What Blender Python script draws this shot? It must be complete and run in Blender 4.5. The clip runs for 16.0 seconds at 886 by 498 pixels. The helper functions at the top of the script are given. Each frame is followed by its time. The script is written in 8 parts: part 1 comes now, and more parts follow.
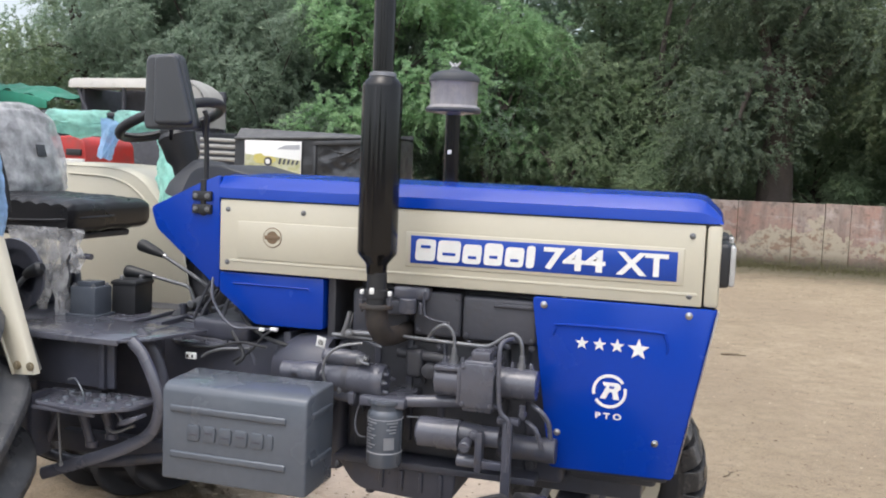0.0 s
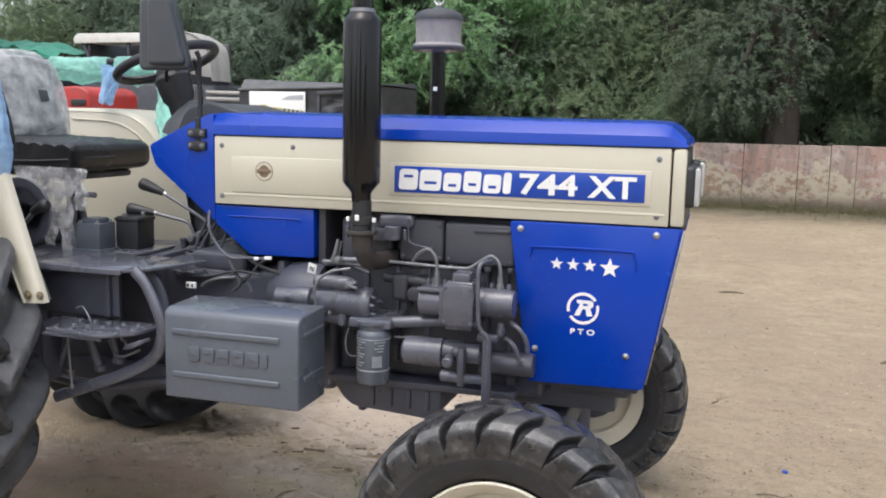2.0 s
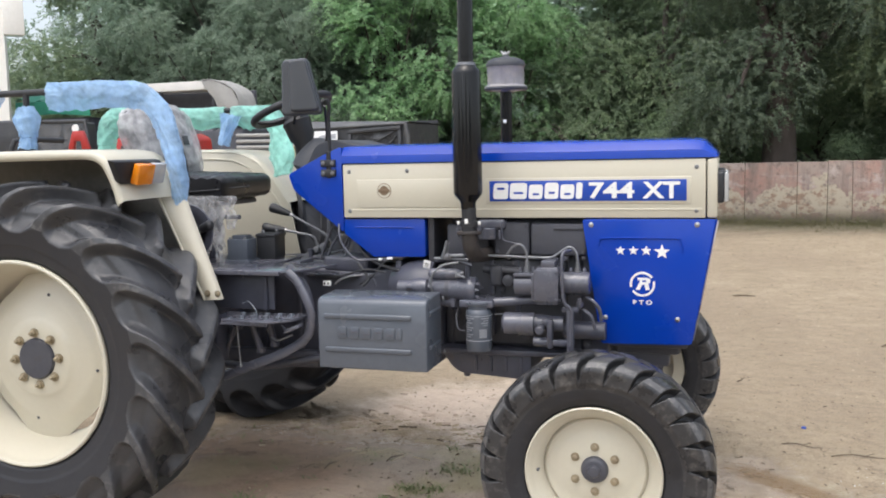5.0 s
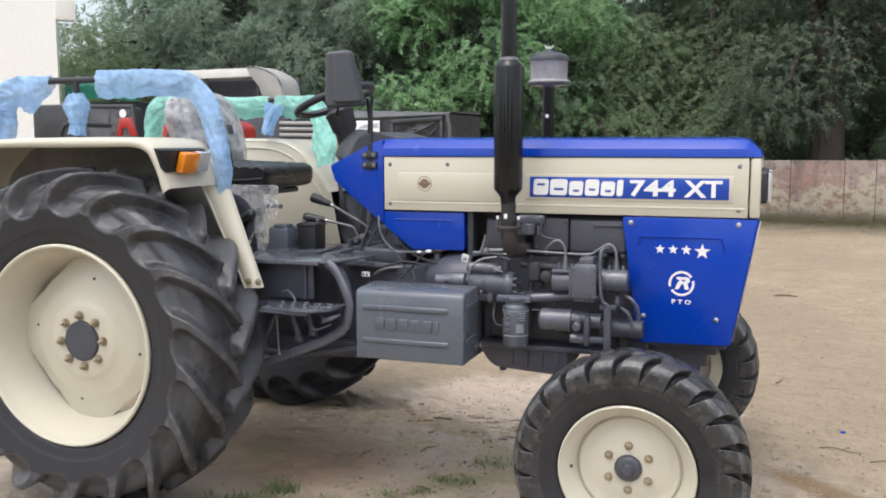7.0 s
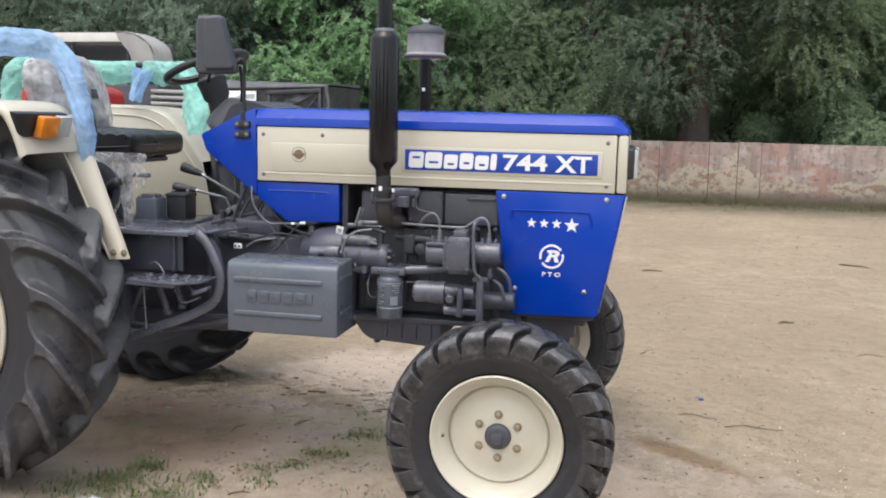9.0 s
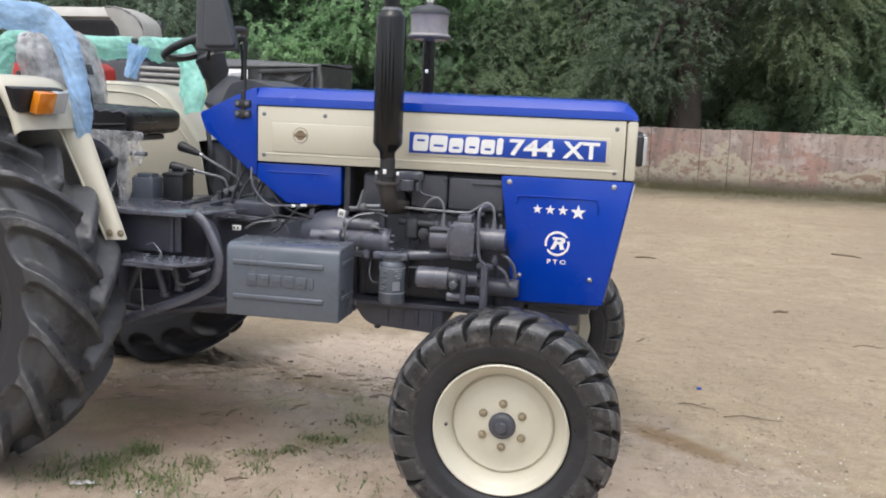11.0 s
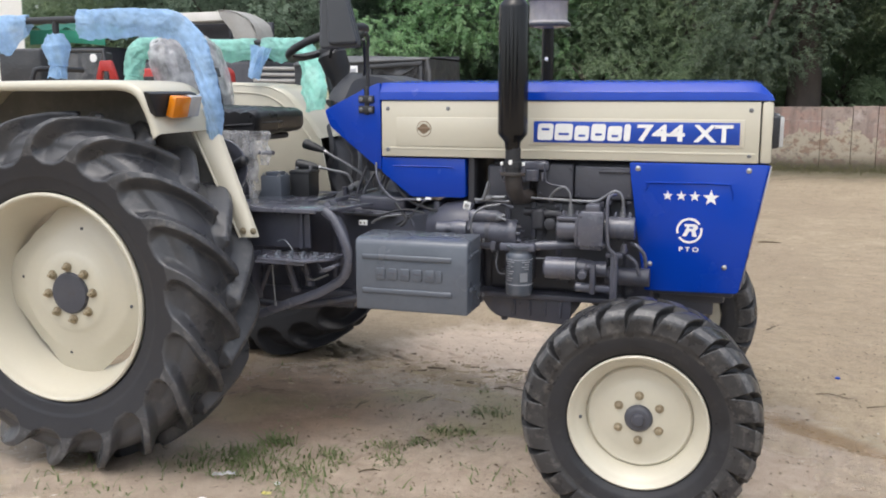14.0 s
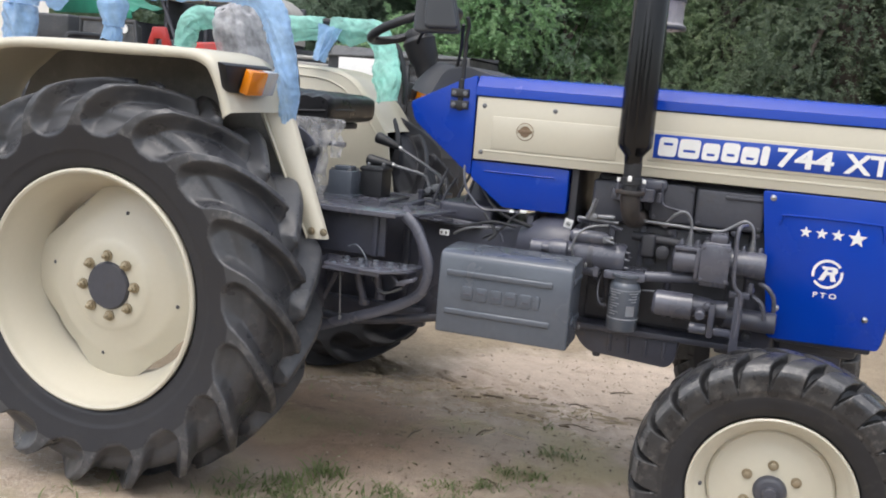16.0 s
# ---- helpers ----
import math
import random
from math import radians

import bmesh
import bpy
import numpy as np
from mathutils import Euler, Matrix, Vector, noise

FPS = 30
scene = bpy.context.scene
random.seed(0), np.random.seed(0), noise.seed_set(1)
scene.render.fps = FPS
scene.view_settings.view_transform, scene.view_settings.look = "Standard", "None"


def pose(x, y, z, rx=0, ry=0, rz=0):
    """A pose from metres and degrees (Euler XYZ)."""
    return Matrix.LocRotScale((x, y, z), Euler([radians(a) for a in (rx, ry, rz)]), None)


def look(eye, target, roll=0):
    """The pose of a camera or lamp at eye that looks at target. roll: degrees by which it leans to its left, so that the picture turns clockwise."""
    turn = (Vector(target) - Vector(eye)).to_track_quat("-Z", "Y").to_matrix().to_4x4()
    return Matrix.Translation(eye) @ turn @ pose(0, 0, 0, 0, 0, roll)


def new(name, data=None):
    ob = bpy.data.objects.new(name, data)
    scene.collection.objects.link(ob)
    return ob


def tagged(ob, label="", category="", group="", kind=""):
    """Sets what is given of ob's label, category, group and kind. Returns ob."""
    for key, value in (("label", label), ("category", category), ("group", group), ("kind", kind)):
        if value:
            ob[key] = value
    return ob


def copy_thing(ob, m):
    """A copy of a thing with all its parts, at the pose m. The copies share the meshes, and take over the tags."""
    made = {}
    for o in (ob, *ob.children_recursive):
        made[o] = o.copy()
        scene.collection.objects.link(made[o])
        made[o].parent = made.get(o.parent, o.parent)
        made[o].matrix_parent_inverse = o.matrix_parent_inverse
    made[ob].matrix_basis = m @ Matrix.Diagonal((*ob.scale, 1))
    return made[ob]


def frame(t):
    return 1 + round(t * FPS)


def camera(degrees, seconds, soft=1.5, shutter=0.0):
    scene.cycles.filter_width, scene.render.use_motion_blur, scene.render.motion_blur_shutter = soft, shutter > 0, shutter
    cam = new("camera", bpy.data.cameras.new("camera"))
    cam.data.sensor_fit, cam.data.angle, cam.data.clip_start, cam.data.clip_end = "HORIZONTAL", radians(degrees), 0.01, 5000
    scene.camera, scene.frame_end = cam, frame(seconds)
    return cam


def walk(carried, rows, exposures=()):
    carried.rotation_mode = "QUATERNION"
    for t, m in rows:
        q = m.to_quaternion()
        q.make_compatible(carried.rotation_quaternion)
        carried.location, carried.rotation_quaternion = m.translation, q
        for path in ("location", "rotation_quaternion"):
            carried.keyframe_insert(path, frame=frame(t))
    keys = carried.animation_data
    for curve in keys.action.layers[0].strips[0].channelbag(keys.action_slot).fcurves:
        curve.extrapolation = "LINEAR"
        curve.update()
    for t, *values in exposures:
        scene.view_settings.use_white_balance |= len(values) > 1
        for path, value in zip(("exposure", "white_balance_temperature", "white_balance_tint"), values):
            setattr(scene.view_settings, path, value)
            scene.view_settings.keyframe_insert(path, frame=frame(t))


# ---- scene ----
cam = camera(51.3, 16.0, soft=1.9)
PATH = [
    (0, (0.35, -2.461, 1.491), (-0.211, -0.55, 1.31), 2.3),
    (0.5, (0.407, -2.523, 1.476), (-0.198, -0.625, 1.302), 2.2),
    (1, (0.45, -2.55, 1.454), (-0.153, -0.652, 1.276), 1.6),
    (1.5, (0.451, -2.571, 1.447), (-0.159, -0.673, 1.279), 1.5),
    (2, (0.478, -2.579, 1.436), (-0.102, -0.686, 1.153), 1.2),
    (2.5, (0.509, -2.669, 1.449), (-0.007, -0.761, 1.145), 0.2),
    (3, (0.478, -2.92, 1.455), (-0.021, -1.001, 1.196), 0.1),
    (3.5, (0.485, -3.127, 1.454), (-0.006, -1.2, 1.237), -0.1),
    (4, (0.483, -3.321, 1.423), (-0.011, -1.391, 1.246), 0.8),
    (4.5, (0.446, -3.4, 1.41), (-0.052, -1.473, 1.216), -0.2),
    (4.7, (0.401, -3.427, 1.406), (-0.147, -1.515, 1.205), -1.2),
    (6.8, (0.402, -3.445, 1.422), (-0.283, -1.58, 1.192), -0.2),
    (7, (0.406, -3.444, 1.422), (-0.26, -1.573, 1.192), -0.1),
    (7.5, (0.408, -3.444, 1.423), (-0.228, -1.561, 1.2), 0.4),
    (8, (0.414, -3.446, 1.417), (-0.15, -1.54, 1.194), 0.9),
    (8.5, (0.425, -3.44, 1.412), (-0.021, -1.507, 1.156), 1.1),
    (9, (0.425, -3.439, 1.41), (0.011, -1.502, 1.13), 1.3),
    (9.5, (0.419, -3.429, 1.41), (0.012, -1.492, 1.122), 1.5),
    (10, (0.399, -3.414, 1.408), (-0.004, -1.479, 1.108), 1.8),
    (12.5, (0.291, -3.385, 1.412), (-0.069, -1.445, 1.084), 2.8),
    (13, (0.287, -3.39, 1.406), (-0.152, -1.467, 1.072), 2.4),
    (13.5, (0.28, -3.395, 1.406), (-0.273, -1.503, 1.068), 0.8),
    (14, (0.266, -3.39, 1.409), (-0.336, -1.513, 1.067), -0.1),
    (14.5, (0.265, -3.388, 1.406), (-0.334, -1.508, 1.08), -0.0),
    (15, (0.244, -3.373, 1.399), (-0.332, -1.486, 1.071), 0.4),
    (15.5, (0.116, -3.255, 1.374), (-0.465, -1.377, 1.002), 1.4),
    (16, (-0.175, -3.073, 1.366), (-0.773, -1.194, 1.033), 4.7),
]
walk(cam, [(t, look(eye, target, roll)) for t, eye, target, roll in PATH], exposures=((0, 0.96), (8, 0.96), (10, 0.92), (12.5, 0.88), (16, 0.88)))

# ---- light ----
world = bpy.data.worlds.new("overcast_sky")
scene.world = world
world.use_nodes = True
wn, wl = world.node_tree.nodes, world.node_tree.links
sky = wn.new("ShaderNodeTexSky")
sky.sky_type = "NISHITA"
sky.sun_disc = False
sky.sun_elevation, sky.sun_rotation = radians(68), radians(192)
sky.air_density, sky.dust_density = 1.0, 4.0
grey_sky = wn.new("ShaderNodeHueSaturation")
grey_sky.inputs["Saturation"].default_value = 0.52
wl.new(sky.outputs[0], grey_sky.inputs["Color"])
wl.new(grey_sky.outputs[0], wn["Background"].inputs["Color"])
wn["Background"].inputs["Strength"].default_value = 0.15
sun = new("sun", bpy.data.lights.new("sun", "SUN"))
sun.data.energy, sun.data.angle, sun.data.color = 0.62, radians(110), (0.95, 0.98, 1.0)
sun.matrix_basis = look((-1.3, -5.2, 14), (0, 0, 0))

# ---- materials ----


def nodes_of(name):
    m = bpy.data.materials.new(name)
    m.use_nodes = True
    t = m.node_tree
    return m, t, t.nodes["Principled BSDF"]


def link(t, a, b):
    t.links.new(a, b)


def noise_tex(t, scale, detail=4, rough=0.55, space="Object", stretch=None):
    c = t.nodes.new("ShaderNodeTexCoord")
    n = t.nodes.new("ShaderNodeTexNoise")
    n.inputs["Scale"].default_value, n.inputs["Detail"].default_value, n.inputs["Roughness"].default_value = scale, detail, rough
    if stretch:
        mp = t.nodes.new("ShaderNodeMapping")
        mp.inputs["Scale"].default_value = stretch
        link(t, c.outputs[space], mp.inputs[0])
        link(t, mp.outputs[0], n.inputs["Vector"])
    else:
        link(t, c.outputs[space], n.inputs["Vector"])
    return n


def ramp(t, src, stops):
    r = t.nodes.new("ShaderNodeValToRGB")
    while len(r.color_ramp.elements) < len(stops):
        r.color_ramp.elements.new(0.5)
    for e, (p, c) in zip(r.color_ramp.elements, stops):
        e.position = p
        e.color = (*c, 1) if len(c) == 3 else c
    link(t, src, r.inputs[0])
    return r


def mixc(t, fac, a, b, mode="MIX"):
    n = t.nodes.new("ShaderNodeMix")
    n.data_type, n.blend_type = "RGBA", mode
    for k, v in ((0, fac), (6, a), (7, b)):
        if hasattr(v, "is_output"):
            link(t, v, n.inputs[k])
        else:
            n.inputs[k].default_value = (*v, 1) if isinstance(v, tuple) else v
    return n.outputs[2]


def bump(t, b, src, strength, dist):
    n = t.nodes.new("ShaderNodeBump")
    n.inputs["Strength"].default_value, n.inputs["Distance"].default_value = strength, dist
    link(t, src, n.inputs["Height"])
    link(t, n.outputs[0], b.inputs["Normal"])


def grey3(v):
    return (v, v, v)


def surface(name, base, rough=0.5, metal=0.0, second=None, dirt=None, dirt_amount=0.45, big=3.0, fine=60.0, relief=0.0, relief_size=0.001, coat=0.0, rough_var=0.12, stretch=None, grain=0.25, gloss=0.5):
    """Base colour with broad patches of the second colour, fine grain, blotches of dirt, and uneven gloss."""
    m, t, b = nodes_of(name)
    n1, n2 = noise_tex(t, big, 5, stretch=stretch), noise_tex(t, fine, 3)
    second = second or tuple(c * 0.82 for c in base)
    col = mixc(t, ramp(t, n1.outputs[0], [(0.35, grey3(0)), (0.7, grey3(1))]).outputs[0], base, second)
    col = mixc(t, grain, col, mixc(t, n2.outputs[0], tuple(c * 0.6 for c in base), tuple(min(1, c * 1.3) for c in base)))
    if dirt:
        n3 = noise_tex(t, big * 2.3, 8, 0.7)
        lo = 1.0 - dirt_amount
        col = mixc(t, ramp(t, n3.outputs[0], [(lo - 0.08, grey3(0)), (lo + 0.18, grey3(0.85))]).outputs[0], col, dirt)
    link(t, col, b.inputs["Base Color"])
    rr = ramp(t, n1.outputs[0], [(0.25, grey3(max(0.02, rough - rough_var))), (0.75, grey3(min(1, rough + rough_var)))])
    link(t, rr.outputs[0], b.inputs["Roughness"])
    b.inputs["Metallic"].default_value = metal
    b.inputs["Specular IOR Level"].default_value = gloss
    b.inputs["Coat Weight"].default_value = coat
    b.inputs["Coat Roughness"].default_value = 0.06
    if relief:
        bump(t, b, n2.outputs[0], relief, relief_size)
    return m


M = {}
M["blue"] = surface("blue_enamel", (0.0008, 0.041, 0.365), 0.24, second=(0.0008, 0.037, 0.34), grain=0.06, gloss=0.32, coat=0.08, rough_var=0.08, relief=0.05, fine=14, big=3.5)
M["cream"] = surface("cream_enamel", (0.545, 0.512, 0.415), 0.36, grain=0.08, second=(0.53, 0.495, 0.395), coat=0.25, rough_var=0.08, big=1.6)
M["cream_dusty"] = surface("cream_enamel_dusty", (0.70, 0.69, 0.66), 0.5, second=(0.62, 0.61, 0.58), dirt=(0.42, 0.39, 0.34), dirt_amount=0.36, big=4, fine=90)
M["grey"] = surface("grey_engine_paint", (0.104, 0.107, 0.133), 0.24, second=(0.062, 0.064, 0.081), coat=0.35, big=7, relief=0.2, relief_size=0.0015, rough_var=0.13)
M["grey_box"] = surface("grey_sheet_paint", (0.098, 0.112, 0.136), 0.25, second=(0.080, 0.091, 0.112), coat=0.25, big=3.5, relief=0.12, rough_var=0.10)
M["grey_dirty"] = surface("grey_paint_grimy", (0.068, 0.071, 0.094), 0.36, second=(0.041, 0.043, 0.058), dirt=(0.09, 0.075, 0.058), dirt_amount=0.36, big=7, relief=0.25)
M["iron"] = surface("cast_iron_dark", (0.066, 0.068, 0.083), 0.46, second=(0.047, 0.049, 0.060), dirt=(0.06, 0.05, 0.04), dirt_amount=0.35, big=8, relief=0.4, relief_size=0.002)
M["black_gloss"] = surface("black_gloss_enamel", (0.005, 0.005, 0.006), 0.14, second=(0.008, 0.008, 0.009), coat=0.0, gloss=0.42, rough_var=0.04)
M["black"] = surface("black_plastic", (0.018, 0.019, 0.022), 0.48, second=(0.026, 0.027, 0.03), big=6, relief=0.2, fine=300)
M["dash"] = surface("dark_grey_plastic", (0.04, 0.043, 0.05), 0.55, second=(0.052, 0.055, 0.062), big=5, relief=0.2, fine=250)
M["mirror_shell"] = surface("grained_black_plastic", (0.052, 0.057, 0.066), 0.40, second=(0.064, 0.069, 0.078), big=5, relief=0.25, fine=260)
M["vinyl"] = surface("black_vinyl", (0.015, 0.015, 0.017), 0.34, second=(0.024, 0.023, 0.025), big=9, relief=0.3, fine=120)
M["rubber"] = surface("tyre_rubber", (0.025, 0.0255, 0.030), 0.52, gloss=0.4, second=(0.028, 0.028, 0.032), dirt=(0.045, 0.042, 0.038), dirt_amount=0.34, big=6, relief=0.25, fine=90, rough_var=0.2)
M["lug"] = surface("tyre_lug_rubber", (0.060, 0.060, 0.063), 0.36, second=(0.12, 0.118, 0.118), dirt=(0.26, 0.245, 0.225), dirt_amount=0.42, big=16, relief=0.3, fine=70, rough_var=0.22)
M["lug_wet"] = surface("wet_lug_rubber", (0.022, 0.022, 0.024), 0.36, second=(0.050, 0.049, 0.050), dirt=(0.16, 0.148, 0.135), dirt_amount=0.40, big=14, relief=0.6, relief_size=0.003, fine=45, rough_var=0.24)
M["rubber_wet"] = surface("wet_tyre_rubber", (0.019, 0.0195, 0.022), 0.48, gloss=0.4, second=(0.032, 0.032, 0.036), dirt=(0.055, 0.052, 0.050), dirt_amount=0.37, big=10, relief=0.3, relief_size=0.002, fine=50, rough_var=0.24)
M["worn"] = surface("worn_lug_crest_rubber", (0.062, 0.063, 0.068), 0.42, second=(0.036, 0.037, 0.041), dirt=(0.19, 0.185, 0.18), dirt_amount=0.42, big=13, relief=0.5, relief_size=0.002, fine=60, rough_var=0.24)
M["scoop"] = surface("dusty_tread_rubber", (0.040, 0.041, 0.046), 0.36, second=(0.084, 0.085, 0.090), dirt=(0.125, 0.120, 0.114), dirt_amount=0.38, big=9, relief=0.25, fine=90, rough_var=0.2)
# near-black for the front tyre's grooves: shade between the bars put into the colour
M["groove"] = surface("shaded_wet_groove_rubber", (0.015, 0.015, 0.016), 0.45, gloss=0.4, second=(0.022, 0.021, 0.021), dirt=(0.045, 0.038, 0.03), dirt_amount=0.34, big=12)
M["rust"] = surface("rusty_cast_iron", (0.036, 0.032, 0.031), 0.6, second=(0.055, 0.042, 0.034), dirt=(0.075, 0.05, 0.035), dirt_amount=0.42, big=9, relief=0.4, relief_size=0.002)
M["iron_dark"] = surface("deep_grey_cast_iron", (0.054, 0.055, 0.064), 0.48, second=(0.039, 0.040, 0.048), dirt=(0.05, 0.045, 0.04), dirt_amount=0.35, big=7, relief=0.4, relief_size=0.002)
M["print"] = surface("pale_grey_print", (0.42, 0.43, 0.46), 0.5, second=(0.36, 0.37, 0.40), big=40)
M["steel"] = surface("bright_steel", (0.55, 0.55, 0.55), 0.32, metal=1.0, big=20)
M["zinc"] = surface("zinc_bolt", (0.38, 0.33, 0.23), 0.5, metal=0.6, big=30, second=(0.28, 0.22, 0.15))
M["pipe"] = surface("grey_steel_pipe", (0.215, 0.22, 0.235), 0.36, metal=0.4, second=(0.15, 0.155, 0.165), big=20)
M["white"] = surface("white_vinyl_print", (0.82, 0.82, 0.80), 0.4, second=(0.78, 0.78, 0.76), big=8)
M["amber"] = surface("amber_lens", (0.75, 0.24, 0.01), 0.2, second=(0.62, 0.18, 0.008), coat=0.5, big=20, rough_var=0.05)
M["clear"] = surface("clear_lens", (0.50, 0.50, 0.49), 0.15, second=(0.36, 0.36, 0.36), coat=0.5, big=30)
M["bowl"] = surface("smoky_bowl_plastic", (0.28, 0.27, 0.28), 0.32, second=(0.20, 0.19, 0.20), dirt=(0.36, 0.33, 0.30), dirt_amount=0.45, big=9, stretch=(4, 4, 0.6))
M["brownprint"] = surface("brown_print", (0.19, 0.13, 0.08), 0.5, big=20)
M["blueprint"] = surface("blue_print", (0.003, 0.05, 0.36), 0.35, second=(0.003, 0.045, 0.33), coat=0.2, big=2)
M["wrapper"] = surface("yellow_wrapper", (0.60, 0.52, 0.10), 0.4, second=(0.55, 0.50, 0.30), big=60)
M["red"] = surface("red_enamel", (0.48, 0.028, 0.022), 0.4, second=(0.30, 0.02, 0.016), coat=0.2, dirt=(0.16, 0.06, 0.05), dirt_amount=0.42, big=4)
M["bark"] = surface("dark_bark", (0.09, 0.072, 0.062), 0.9, second=(0.06, 0.05, 0.044), big=4, relief=0.8, relief_size=0.02, fine=14, stretch=(1, 1, 0.25))


def cloth(name, base, second, see=0.35, gaps=0.22):
    """Thin woven sheet: creased, lets light through, and shows what is behind it a little."""
    m, t, b = nodes_of(name)
    n1, n2 = noise_tex(t, 9, 5), noise_tex(t, 260, 2)
    link(t, mixc(t, ramp(t, n1.outputs[0], [(0.3, grey3(0)), (0.7, grey3(1))]).outputs[0], base, second), b.inputs["Base Color"])
    b.inputs["Roughness"].default_value = 0.6
    b.inputs["Sheen Weight"].default_value = 0.2
    fold, small = noise_tex(t, 13, 4, 0.55), noise_tex(t, 60, 3, 0.55)
    bump(t, b, mixc(t, 0.2, mixc(t, 0.2, fold.outputs[0], small.outputs[0]), n2.outputs[0]), 0.35, 0.010)
    out = t.nodes["Material Output"]
    tr, mx = t.nodes.new("ShaderNodeBsdfTranslucent"), t.nodes.new("ShaderNodeMixShader")
    tr.inputs["Color"].default_value = (*base, 1)
    mx.inputs[0].default_value = see
    link(t, b.outputs[0], mx.inputs[1])
    link(t, tr.outputs[0], mx.inputs[2])
    clear, mx2 = t.nodes.new("ShaderNodeBsdfTransparent"), t.nodes.new("ShaderNodeMixShader")
    link(t, ramp(t, fold.outputs[0], [(0.35, grey3(0.0)), (0.65, grey3(gaps * 2))]).outputs[0], mx2.inputs[0])
    link(t, mx.outputs[0], mx2.inputs[1])
    link(t, clear.outputs[0], mx2.inputs[2])
    link(t, mx2.outputs[0], out.inputs[0])
    return m


M["cloth_blue"] = cloth("pale_blue_cloth", (0.42, 0.63, 0.88), (0.34, 0.55, 0.84))
M["cloth_mint"] = cloth("mint_cloth", (0.40, 0.78, 0.68), (0.33, 0.72, 0.63))
M["tarp_green"] = cloth("green_tarpaulin", (0.02, 0.26, 0.17), (0.015, 0.2, 0.13), 0.1, 0.0)
M["tarp_black"] = surface("black_tarpaulin", (0.032, 0.034, 0.038), 0.42, second=(0.055, 0.057, 0.062), big=2.5, relief=0.5, fine=6, relief_size=0.03, dirt=(0.075, 0.072, 0.07), dirt_amount=0.4)
# paler copy of the black tarpaulin: light on top and edges put into colour
M["tarp_lit"] = surface("lit_black_tarpaulin", (0.10, 0.102, 0.105), 0.5, second=(0.065, 0.067, 0.07), big=2.5, relief=0.4, fine=8, relief_size=0.02, dirt=(0.15, 0.148, 0.14), dirt_amount=0.42)
M["tarp_wet"] = surface("shiny_black_sheet", (0.028, 0.029, 0.032), 0.22, second=(0.05, 0.052, 0.056), big=6, relief=0.3, fine=20, relief_size=0.01)
M["field"] = surface("faded_field_print", (0.40, 0.40, 0.20), 0.5, second=(0.60, 0.60, 0.48), big=14)
M["tarp_grey"] = surface("grey_canvas", (0.36, 0.355, 0.34), 0.8, second=(0.27, 0.265, 0.25), big=2, relief=0.3, fine=30)


def thin_plastic(name, least, most):
    m, t, b = nodes_of(name)
    n = noise_tex(t, 16, 5, 0.6)
    b.inputs["Base Color"].default_value = (0.60, 0.60, 0.61, 1)
    b.inputs["Roughness"].default_value = 0.3
    bump(t, b, n.outputs[0], 1.0, 0.012)
    tr, mx = t.nodes.new("ShaderNodeBsdfTransparent"), t.nodes.new("ShaderNodeMixShader")
    link(t, ramp(t, n.outputs[0], [(0.35, grey3(least)), (0.65, grey3(most))]).outputs[0], mx.inputs[0])
    link(t, tr.outputs[0], mx.inputs[1])
    link(t, b.outputs[0], mx.inputs[2])
    link(t, mx.outputs[0], t.nodes["Material Output"].inputs[0])
    return m


M["wrap"] = thin_plastic("milky_plastic_wrap", 0.35, 0.78)
M["film"] = thin_plastic("clear_crumpled_film", 0.14, 0.62)
M["haze"] = thin_plastic("hazy_clear_sheet", 0.02, 0.14)
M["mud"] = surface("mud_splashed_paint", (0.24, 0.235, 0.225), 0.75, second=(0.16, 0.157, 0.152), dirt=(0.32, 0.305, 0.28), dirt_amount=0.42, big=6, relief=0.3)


def pane_glass():
    m, t, b = nodes_of("window_glass")
    b.inputs["Base Color"].default_value = (0.25, 0.32, 0.38, 1)
    b.inputs["Roughness"].default_value = 0.04
    b.inputs["Specular IOR Level"].default_value = 0.8
    return m


M["pane"] = pane_glass()
M["mirror"] = surface("mirror_glass", (0.9, 0.9, 0.9), 0.03, metal=1.0, rough_var=0.01)


def leaf_material(name, dark, light, pale):
    m, t, b = nodes_of(name)
    g = t.nodes.new("ShaderNodeNewGeometry")
    n, clump = noise_tex(t, 0.5, 3), noise_tex(t, 3.2, 2)
    col = mixc(t, ramp(t, clump.outputs[0], [(0.32, grey3(0)), (0.68, grey3(1))]).outputs[0], dark, light)
    col = mixc(t, g.outputs["Random Per Island"], mixc(t, 0.5, dark, col), col)
    col = mixc(t, ramp(t, n.outputs[0], [(0.45, grey3(0)), (0.75, grey3(0.6))]).outputs[0], col, pale)
    link(t, col, b.inputs["Base Color"])
    b.inputs["Roughness"].default_value = 0.55
    tr, mx = t.nodes.new("ShaderNodeBsdfTranslucent"), t.nodes.new("ShaderNodeMixShader")
    link(t, col, tr.inputs["Color"])
    mx.inputs[0].default_value = 0.6
    link(t, b.outputs[0], mx.inputs[1])
    link(t, tr.outputs[0], mx.inputs[2])
    link(t, mx.outputs[0], t.nodes["Material Output"].inputs[0])
    return m


